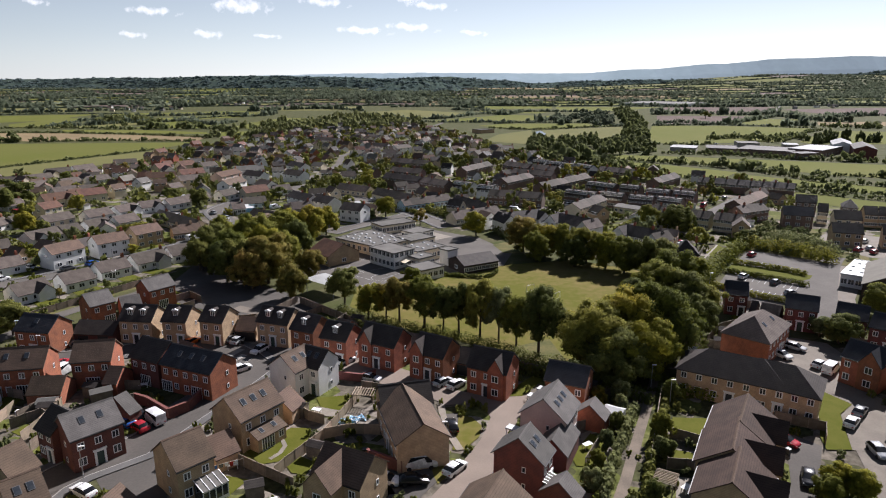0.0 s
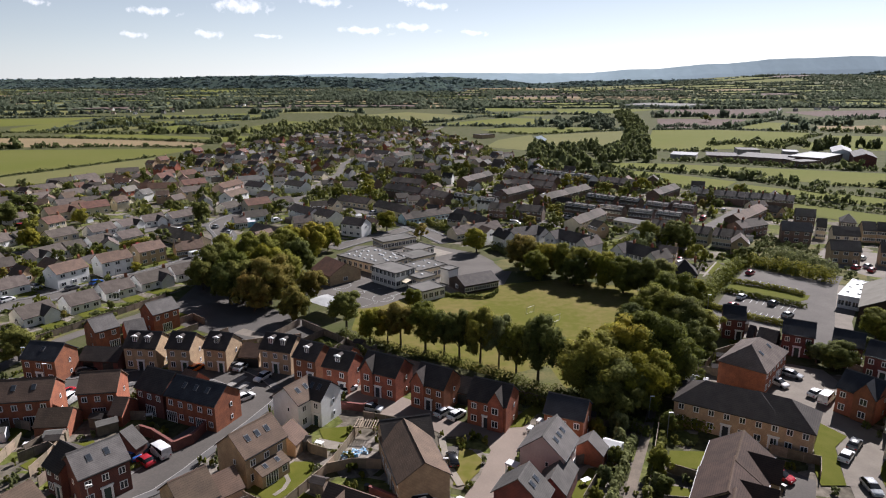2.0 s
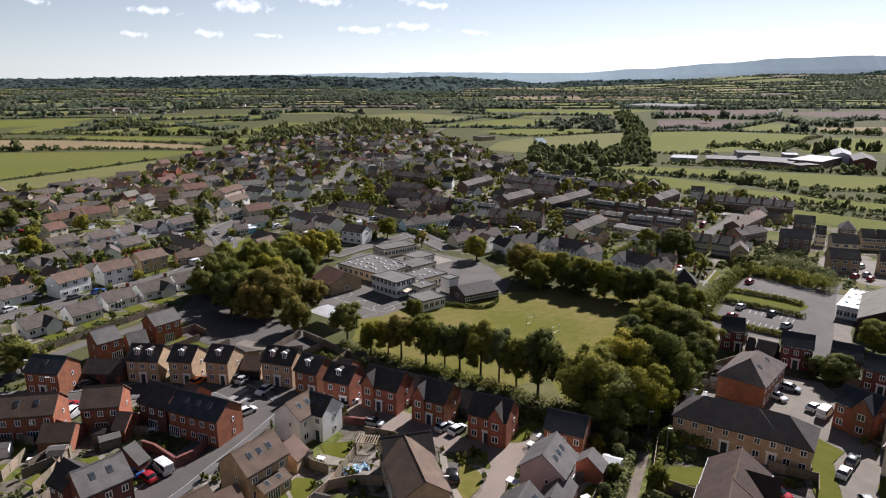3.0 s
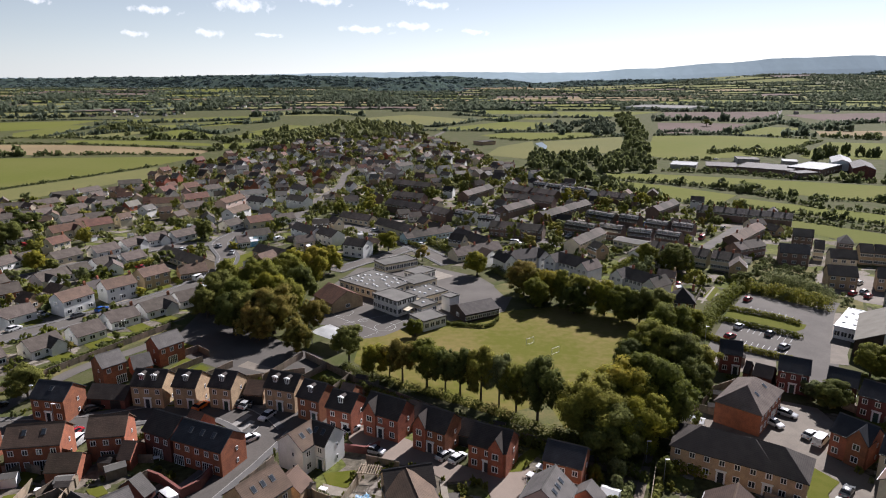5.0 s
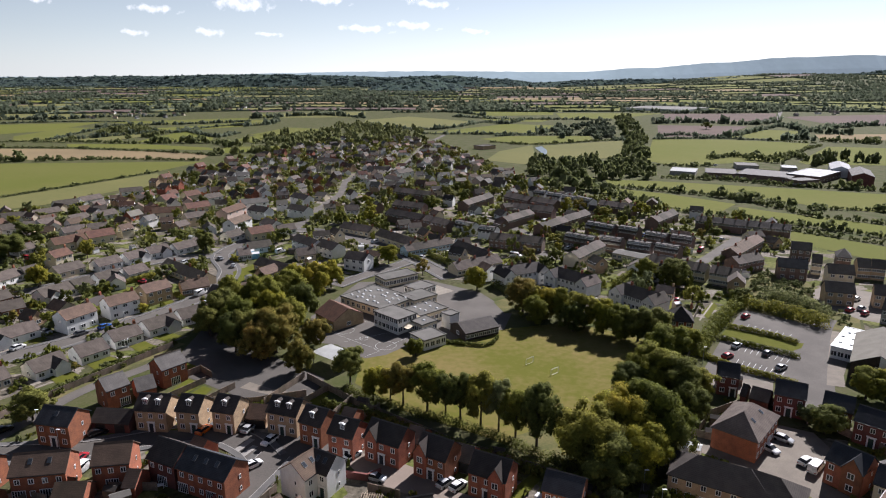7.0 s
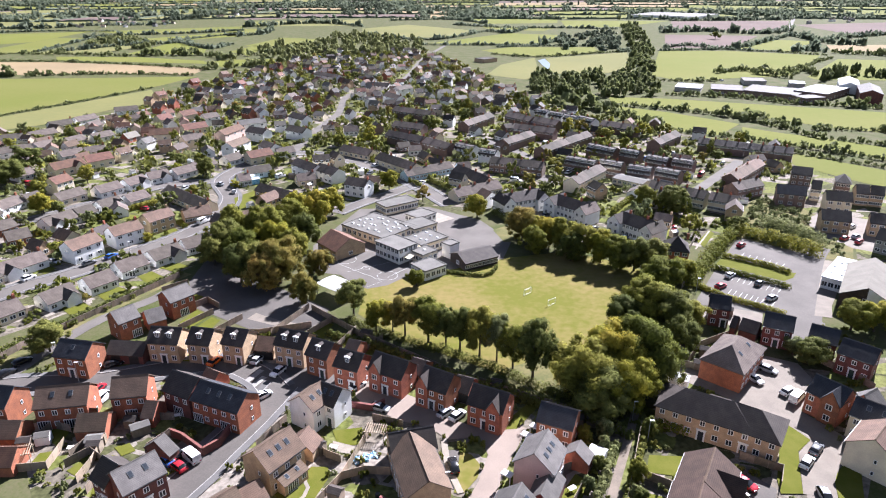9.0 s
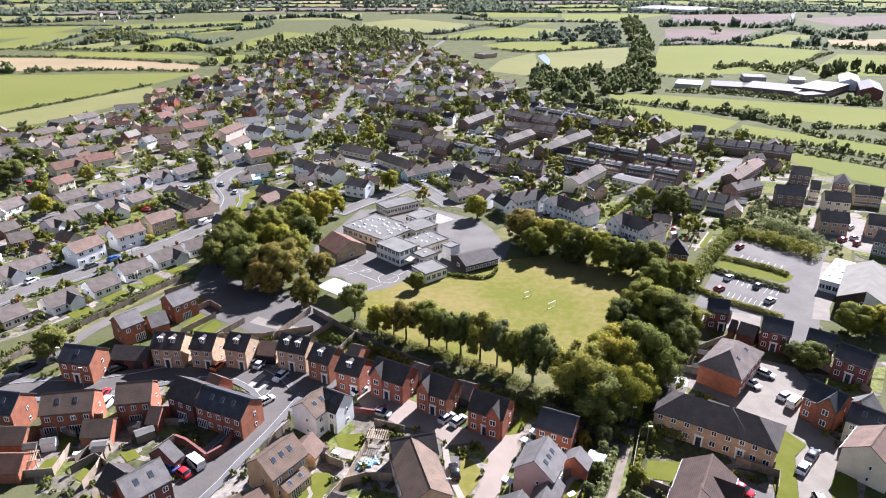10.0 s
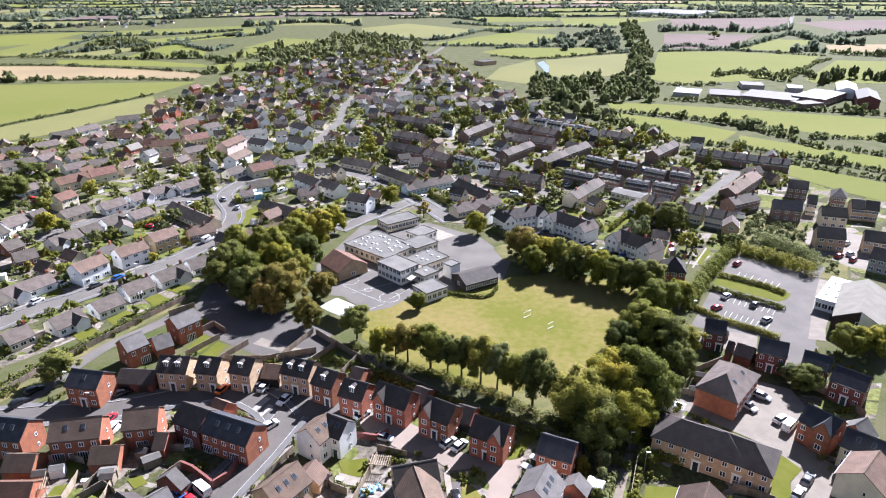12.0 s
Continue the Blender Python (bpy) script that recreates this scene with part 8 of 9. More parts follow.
lamp_post(-90.4, 127.9, 0, 5.0)
lamp_post(81.4, 106.0, 0, 5.0)
lamp_post(70.6, 162.9, 0, 5.0)
lamp_post(38.8, 100.1, 0, 5.0)
lamp_post(-100.4, 188.8, 20, 5.0)


# ---------------------------------------------------------------- zones of the village, filled with houses, shrubs and trees
VILLAGE = [(-266.1, 324.6), (-233.4, 382.4), (-201.4, 454.1), (-208.9, 541.9), (-188.7, 618.5), (-150.7, 789.1), (-10.6, 786.8), (33.0, 605.5), (65.7, 461.6), (102.5, 396.1), (142.3, 360.6), (177.7, 321.8), (156.5, 284.1), (128.1, 255.0), (104.4, 219.9), (83.8, 200.0), (72.7, 204.7), (25.2, 242.1), (2.4, 234.7), (-23.3, 254.3), (-41.7, 234.9), (-61.0, 242.5), (-76.4, 198.3), (-86.8, 180.6), (-103.1, 151.6), (-118.8, 122.5)]
OLD_TOWN = [(-209.2, 444.6), (-206.1, 533.8), (-178.7, 601.4), (-137.8, 718.1), (-16.6, 750.1), (23.9, 641.1), (63.0, 472.0), (54.3, 433.0), (-38.4, 452.6), (-32.7, 378.0), (-59.6, 355.6), (-97.8, 355.9), (-113.3, 323.6), (-148.6, 303.8), (-177.1, 335.0)]
WEST = [(-258.5, 314.2), (-232.1, 356.8), (-201.4, 426.4), (-148.6, 303.8), (-190.8, 286.0), (-201.3, 235.7)]
GARDENS = [(-60.4, 72.4), (-96.6, 124.1), (-64.9, 144.0), (-30.0, 144.0), (13.0, 118.5), (30.4, 115.9), (69.2, 144.0), (109.4, 144.0), (59.8, 72.4)]
HAMLET_A = [(-669.6, 1191.8), (-703.1, 1357.1), (-510.0, 1351.8), (-489.1, 1212.0)]
HAMLET_B = [(667.6, 1289.8), (822.8, 1523.5), (877.2, 1445.6), (772.7, 1287.0)]
HAMLET_C = [(-498.1, 1487.3), (-627.8, 1985.7), (-468.9, 1698.6), (-403.9, 1413.5)]
road([(580.1, 1138.5), (694.3, 1365.5), (871.3, 1700.4), (1061.1, 2089.1)], 7, OLDROAD, 0)
WOOD_A = [(-231.9, 644.4), (-235.8, 807.4), (-232.1, 903.6), (-177.9, 939.7), (-161.5, 1041.6), (-36.8, 960.7), (-23.0, 803.9), (-139.5, 727.5), (-163.9, 625.3)]
WOOD_B = [(86.1, 615.1), (106.7, 582.0), (174.7, 631.8), (178.7, 571.9), (165.5, 497.6), (117.0, 457.1), (92.2, 498.4), (63.7, 513.1)]
WOOD_C = [(367.7, 1461.0), (365.3, 1297.9), (237.6, 772.1), (195.7, 620.7), (177.2, 621.0), (229.9, 829.3)]
WOOD_D = [(-326.1, 2150.3), (-176.2, 2265.1), (-132.3, 1686.9), (-219.5, 1516.8)]
WOOD_E = [(-467.2, 873.3), (-483.5, 986.0), (-391.1, 921.1), (-366.9, 827.2), (-398.0, 804.3)]
WOOD_F = [(165.0, 1016.3), (272.8, 1112.5), (227.5, 861.1), (185.1, 800.5), (144.5, 862.5)]
WOOD_G = [(-753.5, 1616.3), (-663.1, 1658.1), (-523.4, 1526.3), (-556.4, 1384.7), (-672.5, 1492.6)]


# ---------------------------------------------------------------- field hedges
hedgerow([(-321.5, 341.7), (-295.1, 393.1), (-263.4, 458.6), (-235.3, 526.3)], 1.5, 2)
hedgerow([(-358.7, 600.3), (-304.8, 606.3), (-229.3, 598.8)], 2.0, 3.0)
hedgerow([(-522.0, 580.0), (-450.5, 591.7), (-383.9, 590.9), (-356.8, 597.0)], 4, 7)
hedgerow([(-592.4, 706.5), (-408.2, 699.5), (-273.9, 660.3), (-226.6, 636.9)], 2, 3)
hedgerow([(-484.7, 767.5), (-425.7, 766.6), (-353.4, 750.2), (-332.1, 760.0)], 3, 5)
hedgerow([(-460.3, 794.0), (-419.7, 865.9), (-379.3, 892.2), (-352.1, 920.4)], 2.5, 5, trees=0.2)
hedgerow([(-332.1, 760.0), (-273.8, 759.1), (-235.9, 719.6)], 4, 7, trees=0.3)
hedgerow([(-370.6, 928.2), (-293.8, 838.2), (-281.3, 890.4)], 3, 5)
hedgerow([(-543.3, 758.1), (-487.4, 794.5), (-508.4, 953.9), (-517.1, 1003.8)], 2, 3)
hedgerow([(-819.3, 992.7), (-666.9, 1102.1), (-541.7, 1109.7)], 2, 3)
hedgerow([(-525.2, 986.8), (-482.4, 1039.1), (-428.6, 1056.8), (-333.7, 1126.5)], 2.5, 4, trees=0.2)
hedgerow([(-381.4, 935.9), (-345.2, 1017.9), (-318.7, 1074.0)], 2, 3)
hedgerow([(-963.9, 1175.0), (-715.8, 1169.2), (-662.7, 1216.3), (-645.0, 1241.5)], 4, 6, trees=0.3)
hedgerow([(-645.0, 1241.5), (-541.5, 1265.5), (-520.6, 1292.8)], 4, 6)
hedgerow([(-357.1, 1208.7), (-245.6, 1314.4), (-148.5, 1229.0)], 3, 6, trees=0.3)
hedgerow([(-311.0, 1017.2), (-282.6, 1073.3), (-300.5, 1182.9)], 3, 6)
hedgerow([(-127.7, 1050.4), (-20.7, 960.4), (69.3, 1117.2)], 2, 4, trees=0.15)
hedgerow([(-110.8, 1405.0), (17.4, 1435.6), (80.7, 1305.6)], 2.5, 5, trees=0.2)
hedgerow([(17.9, 1471.6), (253.9, 1502.1), (475.7, 1422.1)], 2, 3)
hedgerow([(15.4, 1278.7), (113.9, 1197.1), (213.0, 1194.7), (295.8, 1168.5)], 2.5, 4, trees=0.2)
hedgerow([(69.3, 1117.2), (103.5, 1084.9), (140.8, 1172.2)], 3, 6)
hedgerow([(-30.4, 885.9), (84.8, 883.8), (131.2, 897.0), (183.5, 1025.0)], 2, 3.5)
hedgerow([(131.2, 897.0), (161.1, 941.0), (149.8, 830.7)], 4, 7)
hedgerow([(67.9, 857.3), (112.7, 869.7), (192.9, 868.3), (223.3, 817.4)], 2, 3)
hedgerow([(55.0, 774.9), (103.9, 748.2), (182.6, 789.3), (220.3, 805.7)], 2, 3)
hedgerow([(261.0, 816.7), (351.3, 827.3), (438.0, 768.9)], 2, 3, trees=0.12)
hedgerow([(279.5, 853.6), (320.9, 879.5), (356.3, 839.6), (476.7, 975.1), (540.8, 1055.3)], 3, 5)
hedgerow([(352.3, 1100.1), (433.0, 1119.7), (497.3, 1076.1), (582.0, 1138.5)], 4, 7, trees=0.3)
hedgerow([(464.4, 1405.2), (603.4, 1418.3), (736.1, 1449.9)], 3, 6, trees=0.3)
hedgerow([(531.4, 1036.3), (523.5, 926.3), (548.2, 889.3)], 4, 7, trees=0.2)
hedgerow([(418.5, 808.2), (454.9, 825.5), (459.5, 796.0), (502.3, 767.9), (573.9, 777.5)], 4, 7, trees=0.3)
hedgerow([(520.4, 949.7), (679.6, 1052.2), (752.7, 1031.5)], 3, 5, trees=0.2)
hedgerow([(256.4, 620.0), (285.1, 637.7), (293.9, 609.1), (308.5, 585.9)], 5, 7)
hedgerow([(317.0, 619.2), (344.6, 636.9), (337.0, 601.8)], 4, 7)
hedgerow([(316.5, 602.1), (387.2, 697.0), (427.7, 738.4)], 2, 3.5)
hedgerow([(178.7, 571.9), (220.6, 565.4), (237.4, 571.2)], 2, 3)
hedgerow([(108.6, 455.2), (123.5, 451.2), (150.7, 437.7), (185.8, 411.3), (196.0, 386.3)], 2.5, 4, trees=0.12)
hedgerow([(169.8, 497.6), (198.2, 492.7), (223.2, 481.2), (246.1, 460.0), (280.4, 449.7), (327.3, 427.1)], 3, 4.5, trees=0.15)
hedgerow([(185.8, 411.3), (194.5, 406.3), (204.9, 390.7), (208.2, 383.3)], 4, 6)
hedgerow([(201.4, 383.4), (205.7, 358.8), (216.7, 350.0), (234.2, 338.0), (256.6, 326.6)], 2.5, 4, trees=0.15)
hedgerow([(218.0, 376.2), (255.3, 371.7), (275.3, 353.3)], 2, 3, trees=0.2)
hedgerow([(113.3, 384.1), (141.4, 367.1), (162.1, 354.1), (184.2, 334.9), (200.9, 321.6), (229.4, 288.0)], 2.2, 3.5, trees=0.1)
hedgerow([(177.7, 321.8), (196.3, 303.6), (223.4, 279.6)], 2.5, 3)
hedgerow([(105.6, 441.8), (115.9, 407.0), (126.8, 384.0)], 4, 6)
hedgerow([(57.7, 461.7), (84.1, 451.5), (105.6, 441.8)], 4, 7, trees=0.3)
hedgerow([(-222.2, 758.3), (-152.7, 800.3)], 4, 8)
hedgerow([(-214.9, 651.8), (-176.1, 675.1)], 3, 6)
POPLARS = [(326.2, 570.2), (348.7, 595.1), (366.3, 608.2), (372.8, 601.4), (383.0, 601.2), (389.2, 594.6), (395.2, 594.5)]


# ---------------------------------------------------------------- garden things
pergola(-13.5, 101.0, -8, 3.6, 2.4)
pergola(30.0, 76.2, 60, 3.0, 2.4)
pool_cover(-15.0, 95.4, 25, 4.4, 2.6)
paddling_pool(-82.0, 98.2, 1.3)
sheet("patio", [(-35.0, 76.8), (-32.8, 80.4), (-31.3, 79.6), (-33.5, 75.8)], 0.1, PATIO, "pale stone garden patio")
sheet("patio", [(-26.3, 77.5), (-19.0, 74.1), (-19.4, 72.4), (-26.3, 75.9)], 0.1, PATIO, "pale stone garden patio")
sheet("patio", [(-14.0, 75.5), (-7.3, 77.5), (-6.4, 75.9), (-12.3, 74.1)], 0.1, PATIO, "pale stone garden patio")
sheet("patio", [(21.5, 91.0), (23.6, 92.3), (23.4, 89.7), (21.5, 89.0)], 0.1, PATIO, "pale stone garden patio")
sheet("patio", [(33.1, 79.8), (36.0, 79.1), (34.5, 75.0), (31.1, 75.0)], 0.1, PATIO, "pale stone garden patio")
sheet("patio", [(-116.6, 151.0), (-112.2, 154.0), (-108.0, 148.1), (-111.7, 145.3)], 0.1, PATIO, "pale stone garden patio")
sheet("patio", [(-21.7, 100.1), (-13.6, 97.2), (-15.3, 95.9), (-21.6, 97.2)], 0.1, PATIO, "pale stone garden patio")
sheet("patio", [(35.2, 84.4), (38.1, 84.4), (36.6, 81.5), (33.9, 82.1)], 0.1, PATIO, "pale stone garden patio")
strip("garden_path", [(-28.2, 90.5), (-25.3, 90.0), (-24.1, 87.7), (-24.4, 85.7), (-25.5, 84.1)], -0.35, 0.35, 0.14, PATIO, label="curved pale stone garden path")
strip("garden_path", [(82.2, 195.4), (93.1, 212.1)], -0.3, 0.3, 0.14, PATIO, label="pale straight garden path")
strip("path", [(-0.4, 101.1), (0.5, 92.7), (2.6, 86.5)], -0.6, 0.6, 0.16, PATIO, label="pale paved footpath beside a house")
strip("path", [(59.4, 91.0), (63.2, 97.2), (66.1, 102.1)], -0.5, 0.5, 0.16, PATIO, label="pale paved footpath beside a house")


# ---------------------------------------------------------------- painted lines
strip("bay_line", [(81.9, 165.9), (79.9, 163.2)], -0.06, 0.06, 0.085, PAINT, label="white painted parking bay line")
strip("bay_line", [(87.0, 175.5), (84.3, 171.8)], -0.06, 0.06, 0.085, PAINT, label="white painted parking bay line")
strip("bay_line", [(83.0, 164.9), (81.0, 162.2)], -0.06, 0.06, 0.085, PAINT, label="white painted parking bay line")
strip("bay_line", [(88.3, 174.4), (85.6, 170.7)], -0.06, 0.06, 0.085, PAINT, label="white painted parking bay line")
strip("bay_line", [(84.2, 163.8), (82.1, 161.2)], -0.06, 0.06, 0.085, PAINT, label="white painted parking bay line")
strip("bay_line", [(89.5, 173.3), (86.8, 169.7)], -0.06, 0.06, 0.085, PAINT, label="white painted parking bay line")
strip("bay_line", [(85.3, 162.9), (83.2, 160.2)], -0.06, 0.06, 0.085, PAINT, label="white painted parking bay line")
strip("bay_line", [(90.7, 172.2), (88.0, 168.6)], -0.06, 0.06, 0.085, PAINT, label="white painted parking bay line")
strip("bay_line", [(86.4, 161.9), (84.3, 159.3)], -0.06, 0.06, 0.085, PAINT, label="white painted parking bay line")
strip("bay_line", [(92.0, 171.1), (89.3, 167.6)], -0.06, 0.06, 0.085, PAINT, label="white painted parking bay line")
strip("bay_line", [(87.4, 160.9), (85.4, 158.3)], -0.06, 0.06, 0.085, PAINT, label="white painted parking bay line")
strip("bay_line", [(93.2, 170.0), (90.5, 166.5)], -0.06, 0.06, 0.085, PAINT, label="white painted parking bay line")
strip("bay_line", [(88.5, 159.9), (86.4, 157.4)], -0.06, 0.06, 0.085, PAINT, label="white painted parking bay line")
strip("bay_line", [(94.4, 168.9), (91.6, 165.5)], -0.06, 0.06, 0.085, PAINT, label="white painted parking bay line")
strip("bay_line", [(89.6, 159.0), (87.5, 156.5)], -0.06, 0.06, 0.085, PAINT, label="white painted parking bay line")
strip("bay_line", [(95.6, 167.9), (92.8, 164.5)], -0.06, 0.06, 0.085, PAINT, label="white painted parking bay line")
strip("bay_line", [(90.6, 158.0), (88.5, 155.5)], -0.06, 0.06, 0.085, PAINT, label="white painted parking bay line")
strip("bay_line", [(96.7, 166.9), (94.0, 163.5)], -0.06, 0.06, 0.085, PAINT, label="white painted parking bay line")
strip("bay_line", [(96.9, 192.3), (94.2, 188.9)], -0.06, 0.06, 0.085, PAINT, label="white painted parking bay line")
strip("bay_line", [(98.4, 190.9), (95.7, 187.5)], -0.06, 0.06, 0.085, PAINT, label="white painted parking bay line")
strip("bay_line", [(100.0, 189.5), (97.2, 186.1)], -0.06, 0.06, 0.085, PAINT, label="white painted parking bay line")
strip("bay_line", [(101.5, 188.0), (98.7, 184.8)], -0.06, 0.06, 0.085, PAINT, label="white painted parking bay line")
strip("bay_line", [(103.0, 186.7), (100.2, 183.4)], -0.06, 0.06, 0.085, PAINT, label="white painted parking bay line")
strip("bay_line", [(104.4, 185.3), (101.7, 182.1)], -0.06, 0.06, 0.085, PAINT, label="white painted parking bay line")
strip("bay_line", [(105.9, 183.9), (103.1, 180.8)], -0.06, 0.06, 0.085, PAINT, label="white painted parking bay line")
strip("court_line", [(-34.6, 184.4), (-26.2, 177.3), (-18.6, 170.7), (-22.5, 167.2)], -0.05, 0.05, 0.095, PAINT, label="white painted playground line")
strip("court_line", [(-32.6, 188.5), (-24.4, 194.5), (-9.9, 185.1), (-17.2, 173.6)], -0.05, 0.05, 0.095, PAINT, label="white painted playground line")
strip("court_line", [(-29.7, 177.4), (-16.2, 185.2)], -0.05, 0.05, 0.095, PAINT, label="white painted playground line")
court_circle(-17.3, 174.7, 3.0)
court_circle(-31.2, 186.4, 3.0)
court_circle(-24.4, 180.0, 1.2)
strip("crossing", [(-42.5, 117.2), (-40.4, 121.7)], -0.7, 0.7, 0.1, KERB, label="pale paved strip across the street")
strip("crossing", [(-44.7, 118.2), (-41.8, 124.4)], -0.7, 0.7, 0.1, KERB, label="pale paved strip across the street")
sheet("parking_court", [(-51.9, 148.2), (-50.3, 151.4), (-43.8, 147.7), (-34.9, 144.6), (-35.7, 141.6), (-43.0, 144.3)], 0.055, CONCRETE, "tan concrete court beside garages")
goal(29.0, 156.6, 40)
goal(23.2, 163.0, 40)
CLOUDS = ((-1351, 534, 287, 70), (-1955, 509, 225, 37), (-804, 562, 197, 37), (-222, 569, 123, 33), (-90, 538, 184, 33), (-547, 384, 246, 33), (-224, 406, 213, 37), (-1592, 362, 139, 37), (-2098, 359, 131, 29), (-1194, 348, 131, 20), (-2719, 566, 107, 29), (194, 370, 115, 25))
garden_table(-30.2, 81.7, 20)
garden_table(33.0, 76.4, 40)
garden_table(21.9, 87.1, 30)
garden_table(-22.5, 73.6, 20)
garden_table(-21.2, 97.7, -20)
garden_table(-77.0, 100.1, 10)
porch_canopy(10.7, 88.4, -35)
porch_canopy(15.3, 98.8, -35)
porch_canopy(17.3, 101.3, -35)
wheelie_bin(-46.0, 105.4, 20)
wheelie_bin(-11.7, 85.4, -20)
wheelie_bin(-18.9, 85.4, 10)
wheelie_bin(49.1, 117.4, 0)
wheelie_bin(-18.3, 127.0, 0)
wheelie_bin(3.5, 116.5, 0)
wheelie_bin(-25.6, 127.0, 0)
wheelie_bin(-42.4, 127.0, 0)
wheelie_bin(47.9, 95.4, 30)
wheelie_bin(51.5, 85.4, 30)
washing_line(-33.0, 79.1, -28.5, 81.5)
fence([(-43.4, 139.8), (-36.6, 153.8)], 1.7, WOOD)
fence([(-34.3, 139.3), (-29.0, 147.3)], 1.7, WOOD)
fence([(-26.0, 133.5), (-22.5, 141.9)], 1.7, WOOD)
fence([(-20.6, 129.5), (-15.4, 137.7)], 1.7, WOOD)
fence([(-67.3, 142.0), (-61.4, 150.9)], 1.7, WOOD)
fence([(-57.9, 139.9), (-52.9, 148.0)], 1.7, WOOD)
sheet("driveway", [(-9.0, 80.7), (-5.7, 82.6), (-2.2, 83.2), (-0.5, 79.1), (-3.2, 74.8), (-9.2, 74.8)], 0.1, ASPHALT, "short asphalt drive beside a house")
sheet("lawn", [(-1.8, 82.9), (-0.2, 83.9), (0.6, 79.8), (-0.7, 78.0), (-1.3, 79.8)], 0.11, DRYLAWN, "narrow dry grass strip")
sheet("lawn", [(-102.0, 215.5), (-100.3, 218.1), (-93.9, 211.8), (-96.2, 208.8)], 0.109, LAWN, "small green back garden lawn")
sheet("lawn", [(-99.5, 220.8), (-97.4, 224.1), (-92.2, 219.1), (-94.8, 216.0)], 0.113, LAWN, "small green back garden lawn")
sheet("lawn", [(-79.7, 354.5), (-74.0, 364.7), (-67.6, 355.7), (-73.7, 345.9)], 0.117, LAWN, "small green back garden lawn")
sheet("lawn", [(-70.1, 285.4), (-64.9, 292.3), (-59.3, 283.6), (-64.5, 277.0)], 0.085, LAWN, "small green back garden lawn")
sheet("lawn", [(-60.5, 278.6), (-56.7, 283.6), (-52.5, 277.0), (-56.6, 271.4)], 0.089, LAWN, "small green back garden lawn")
sheet("lawn", [(-50.7, 270.6), (-45.2, 275.3), (-40.6, 269.0), (-45.9, 263.1)], 0.093, LAWN, "small green back garden lawn")
sheet("lawn", [(-76.1, 96.4), (-73.0, 97.4), (-72.2, 93.4), (-76.3, 93.5)], 0.097, LAWN, "small green back garden lawn")
sheet("lawn", [(-68.7, 95.5), (-66.2, 96.9), (-63.7, 95.2), (-66.1, 93.4)], 0.101, LAWN, "small green back garden lawn")
sheet("lawn", [(-62.9, 98.1), (-60.6, 99.4), (-58.4, 97.2), (-60.4, 95.7)], 0.105, LAWN, "small green back garden lawn")
sheet("lawn", [(60.5, 232.1), (67.4, 240.6), (69.1, 236.9), (62.0, 227.4)], 0.109, LAWN, "small green back garden lawn")
sheet("parking_court", [(132.3, 223.7), (144.7, 232.9), (152.2, 227.0), (162.2, 219.7), (171.7, 211.8), (153.0, 184.6), (134.7, 196.6), (129.8, 208.9)], 0.06, CONCRETE, "pale paved court between the houses")
sheet("patio", [(-84.7, 104.2), (-81.4, 105.6), (-78.3, 102.6), (-81.6, 101.3)], 0.1, PATIO, "pale stone garden patio")
sheet("patio", [(-58.9, 109.2), (-55.8, 110.4), (-53.4, 107.9), (-56.5, 106.5)], 0.1, PATIO, "pale stone garden patio")
sheet("patio", [(-46.6, 106.2), (-44.1, 107.6), (-42.2, 105.2), (-44.7, 103.8)], 0.1, PATIO, "pale stone garden patio")
sheet("patio", [(-108.3, 194.8), (-104.0, 200.2), (-100.6, 197.5), (-104.3, 191.3)], 0.1, PATIO, "pale stone garden patio")
sheet("patio", [(-107.7, 151.0), (-105.9, 153.9), (-102.8, 151.6), (-104.6, 148.7)], 0.1, PATIO, "pale stone garden patio")
pergola(-78.0, 94.4, 20, 3.2, 2.6)
conservatory(-94.0, 174.1, 20, 3.4, 2.8)
shed(-77.0, 99.6, 15, 2.6, 2.0, 1.9, FRAME, "lead", "white framed greenhouse with a pale roof")
shed(-66.6, 98.5, 10, 2.8, 2.4, 2.0, WOOD, "lead", "garden store with a grey felt roof")
shed(-85.6, 271.9, 30, 4.0, 3.0, 2.3, TANK, "white", "pale blue garage with a white roof")
shed(-82.4, 268.0, 30, 4.0, 3.0, 2.3, TANK, "white", "pale blue garage with a white roof")
garden_table(-70.5, 97.3, 10)
garden_table(-54.4, 107.0, 20)
garden_table(-81.9, 102.0, 0)
sheet("rough_grass", [(16.9, 212.7), (22.4, 217.4), (28.3, 211.1), (25.9, 202.2), (19.8, 201.5)], 0.06, ROUGH, "dry grass beside the school yard")


# ---------------------------------------------------------------- filling the village
def fill_houses(zone, n, seed, walls, roofs):
    rng = random.Random(seed)
    for x, y in scatter(zone, n * 2, seed, 3.0, 40):
        if not free(x, y, 3.0):
            continue
        two = rng.random() < 0.45
        far_house(x, y, rng.choice((-25, 20, 65, -60)) + rng.uniform(-8, 8), rng.uniform(5.6, 8.4), rng.uniform(5.0, 6.2), 4.2 if two else 2.5, rng.uniform(6.0, 6.8) if two else rng.uniform(4.3, 5.0), rng.choice(walls), rng.choice(roofs), win=rng.choice((2, 3)), stack=rng.choice((0, 0, 0, 1)), kind="house" if two else "bungalow", group="old village houses")


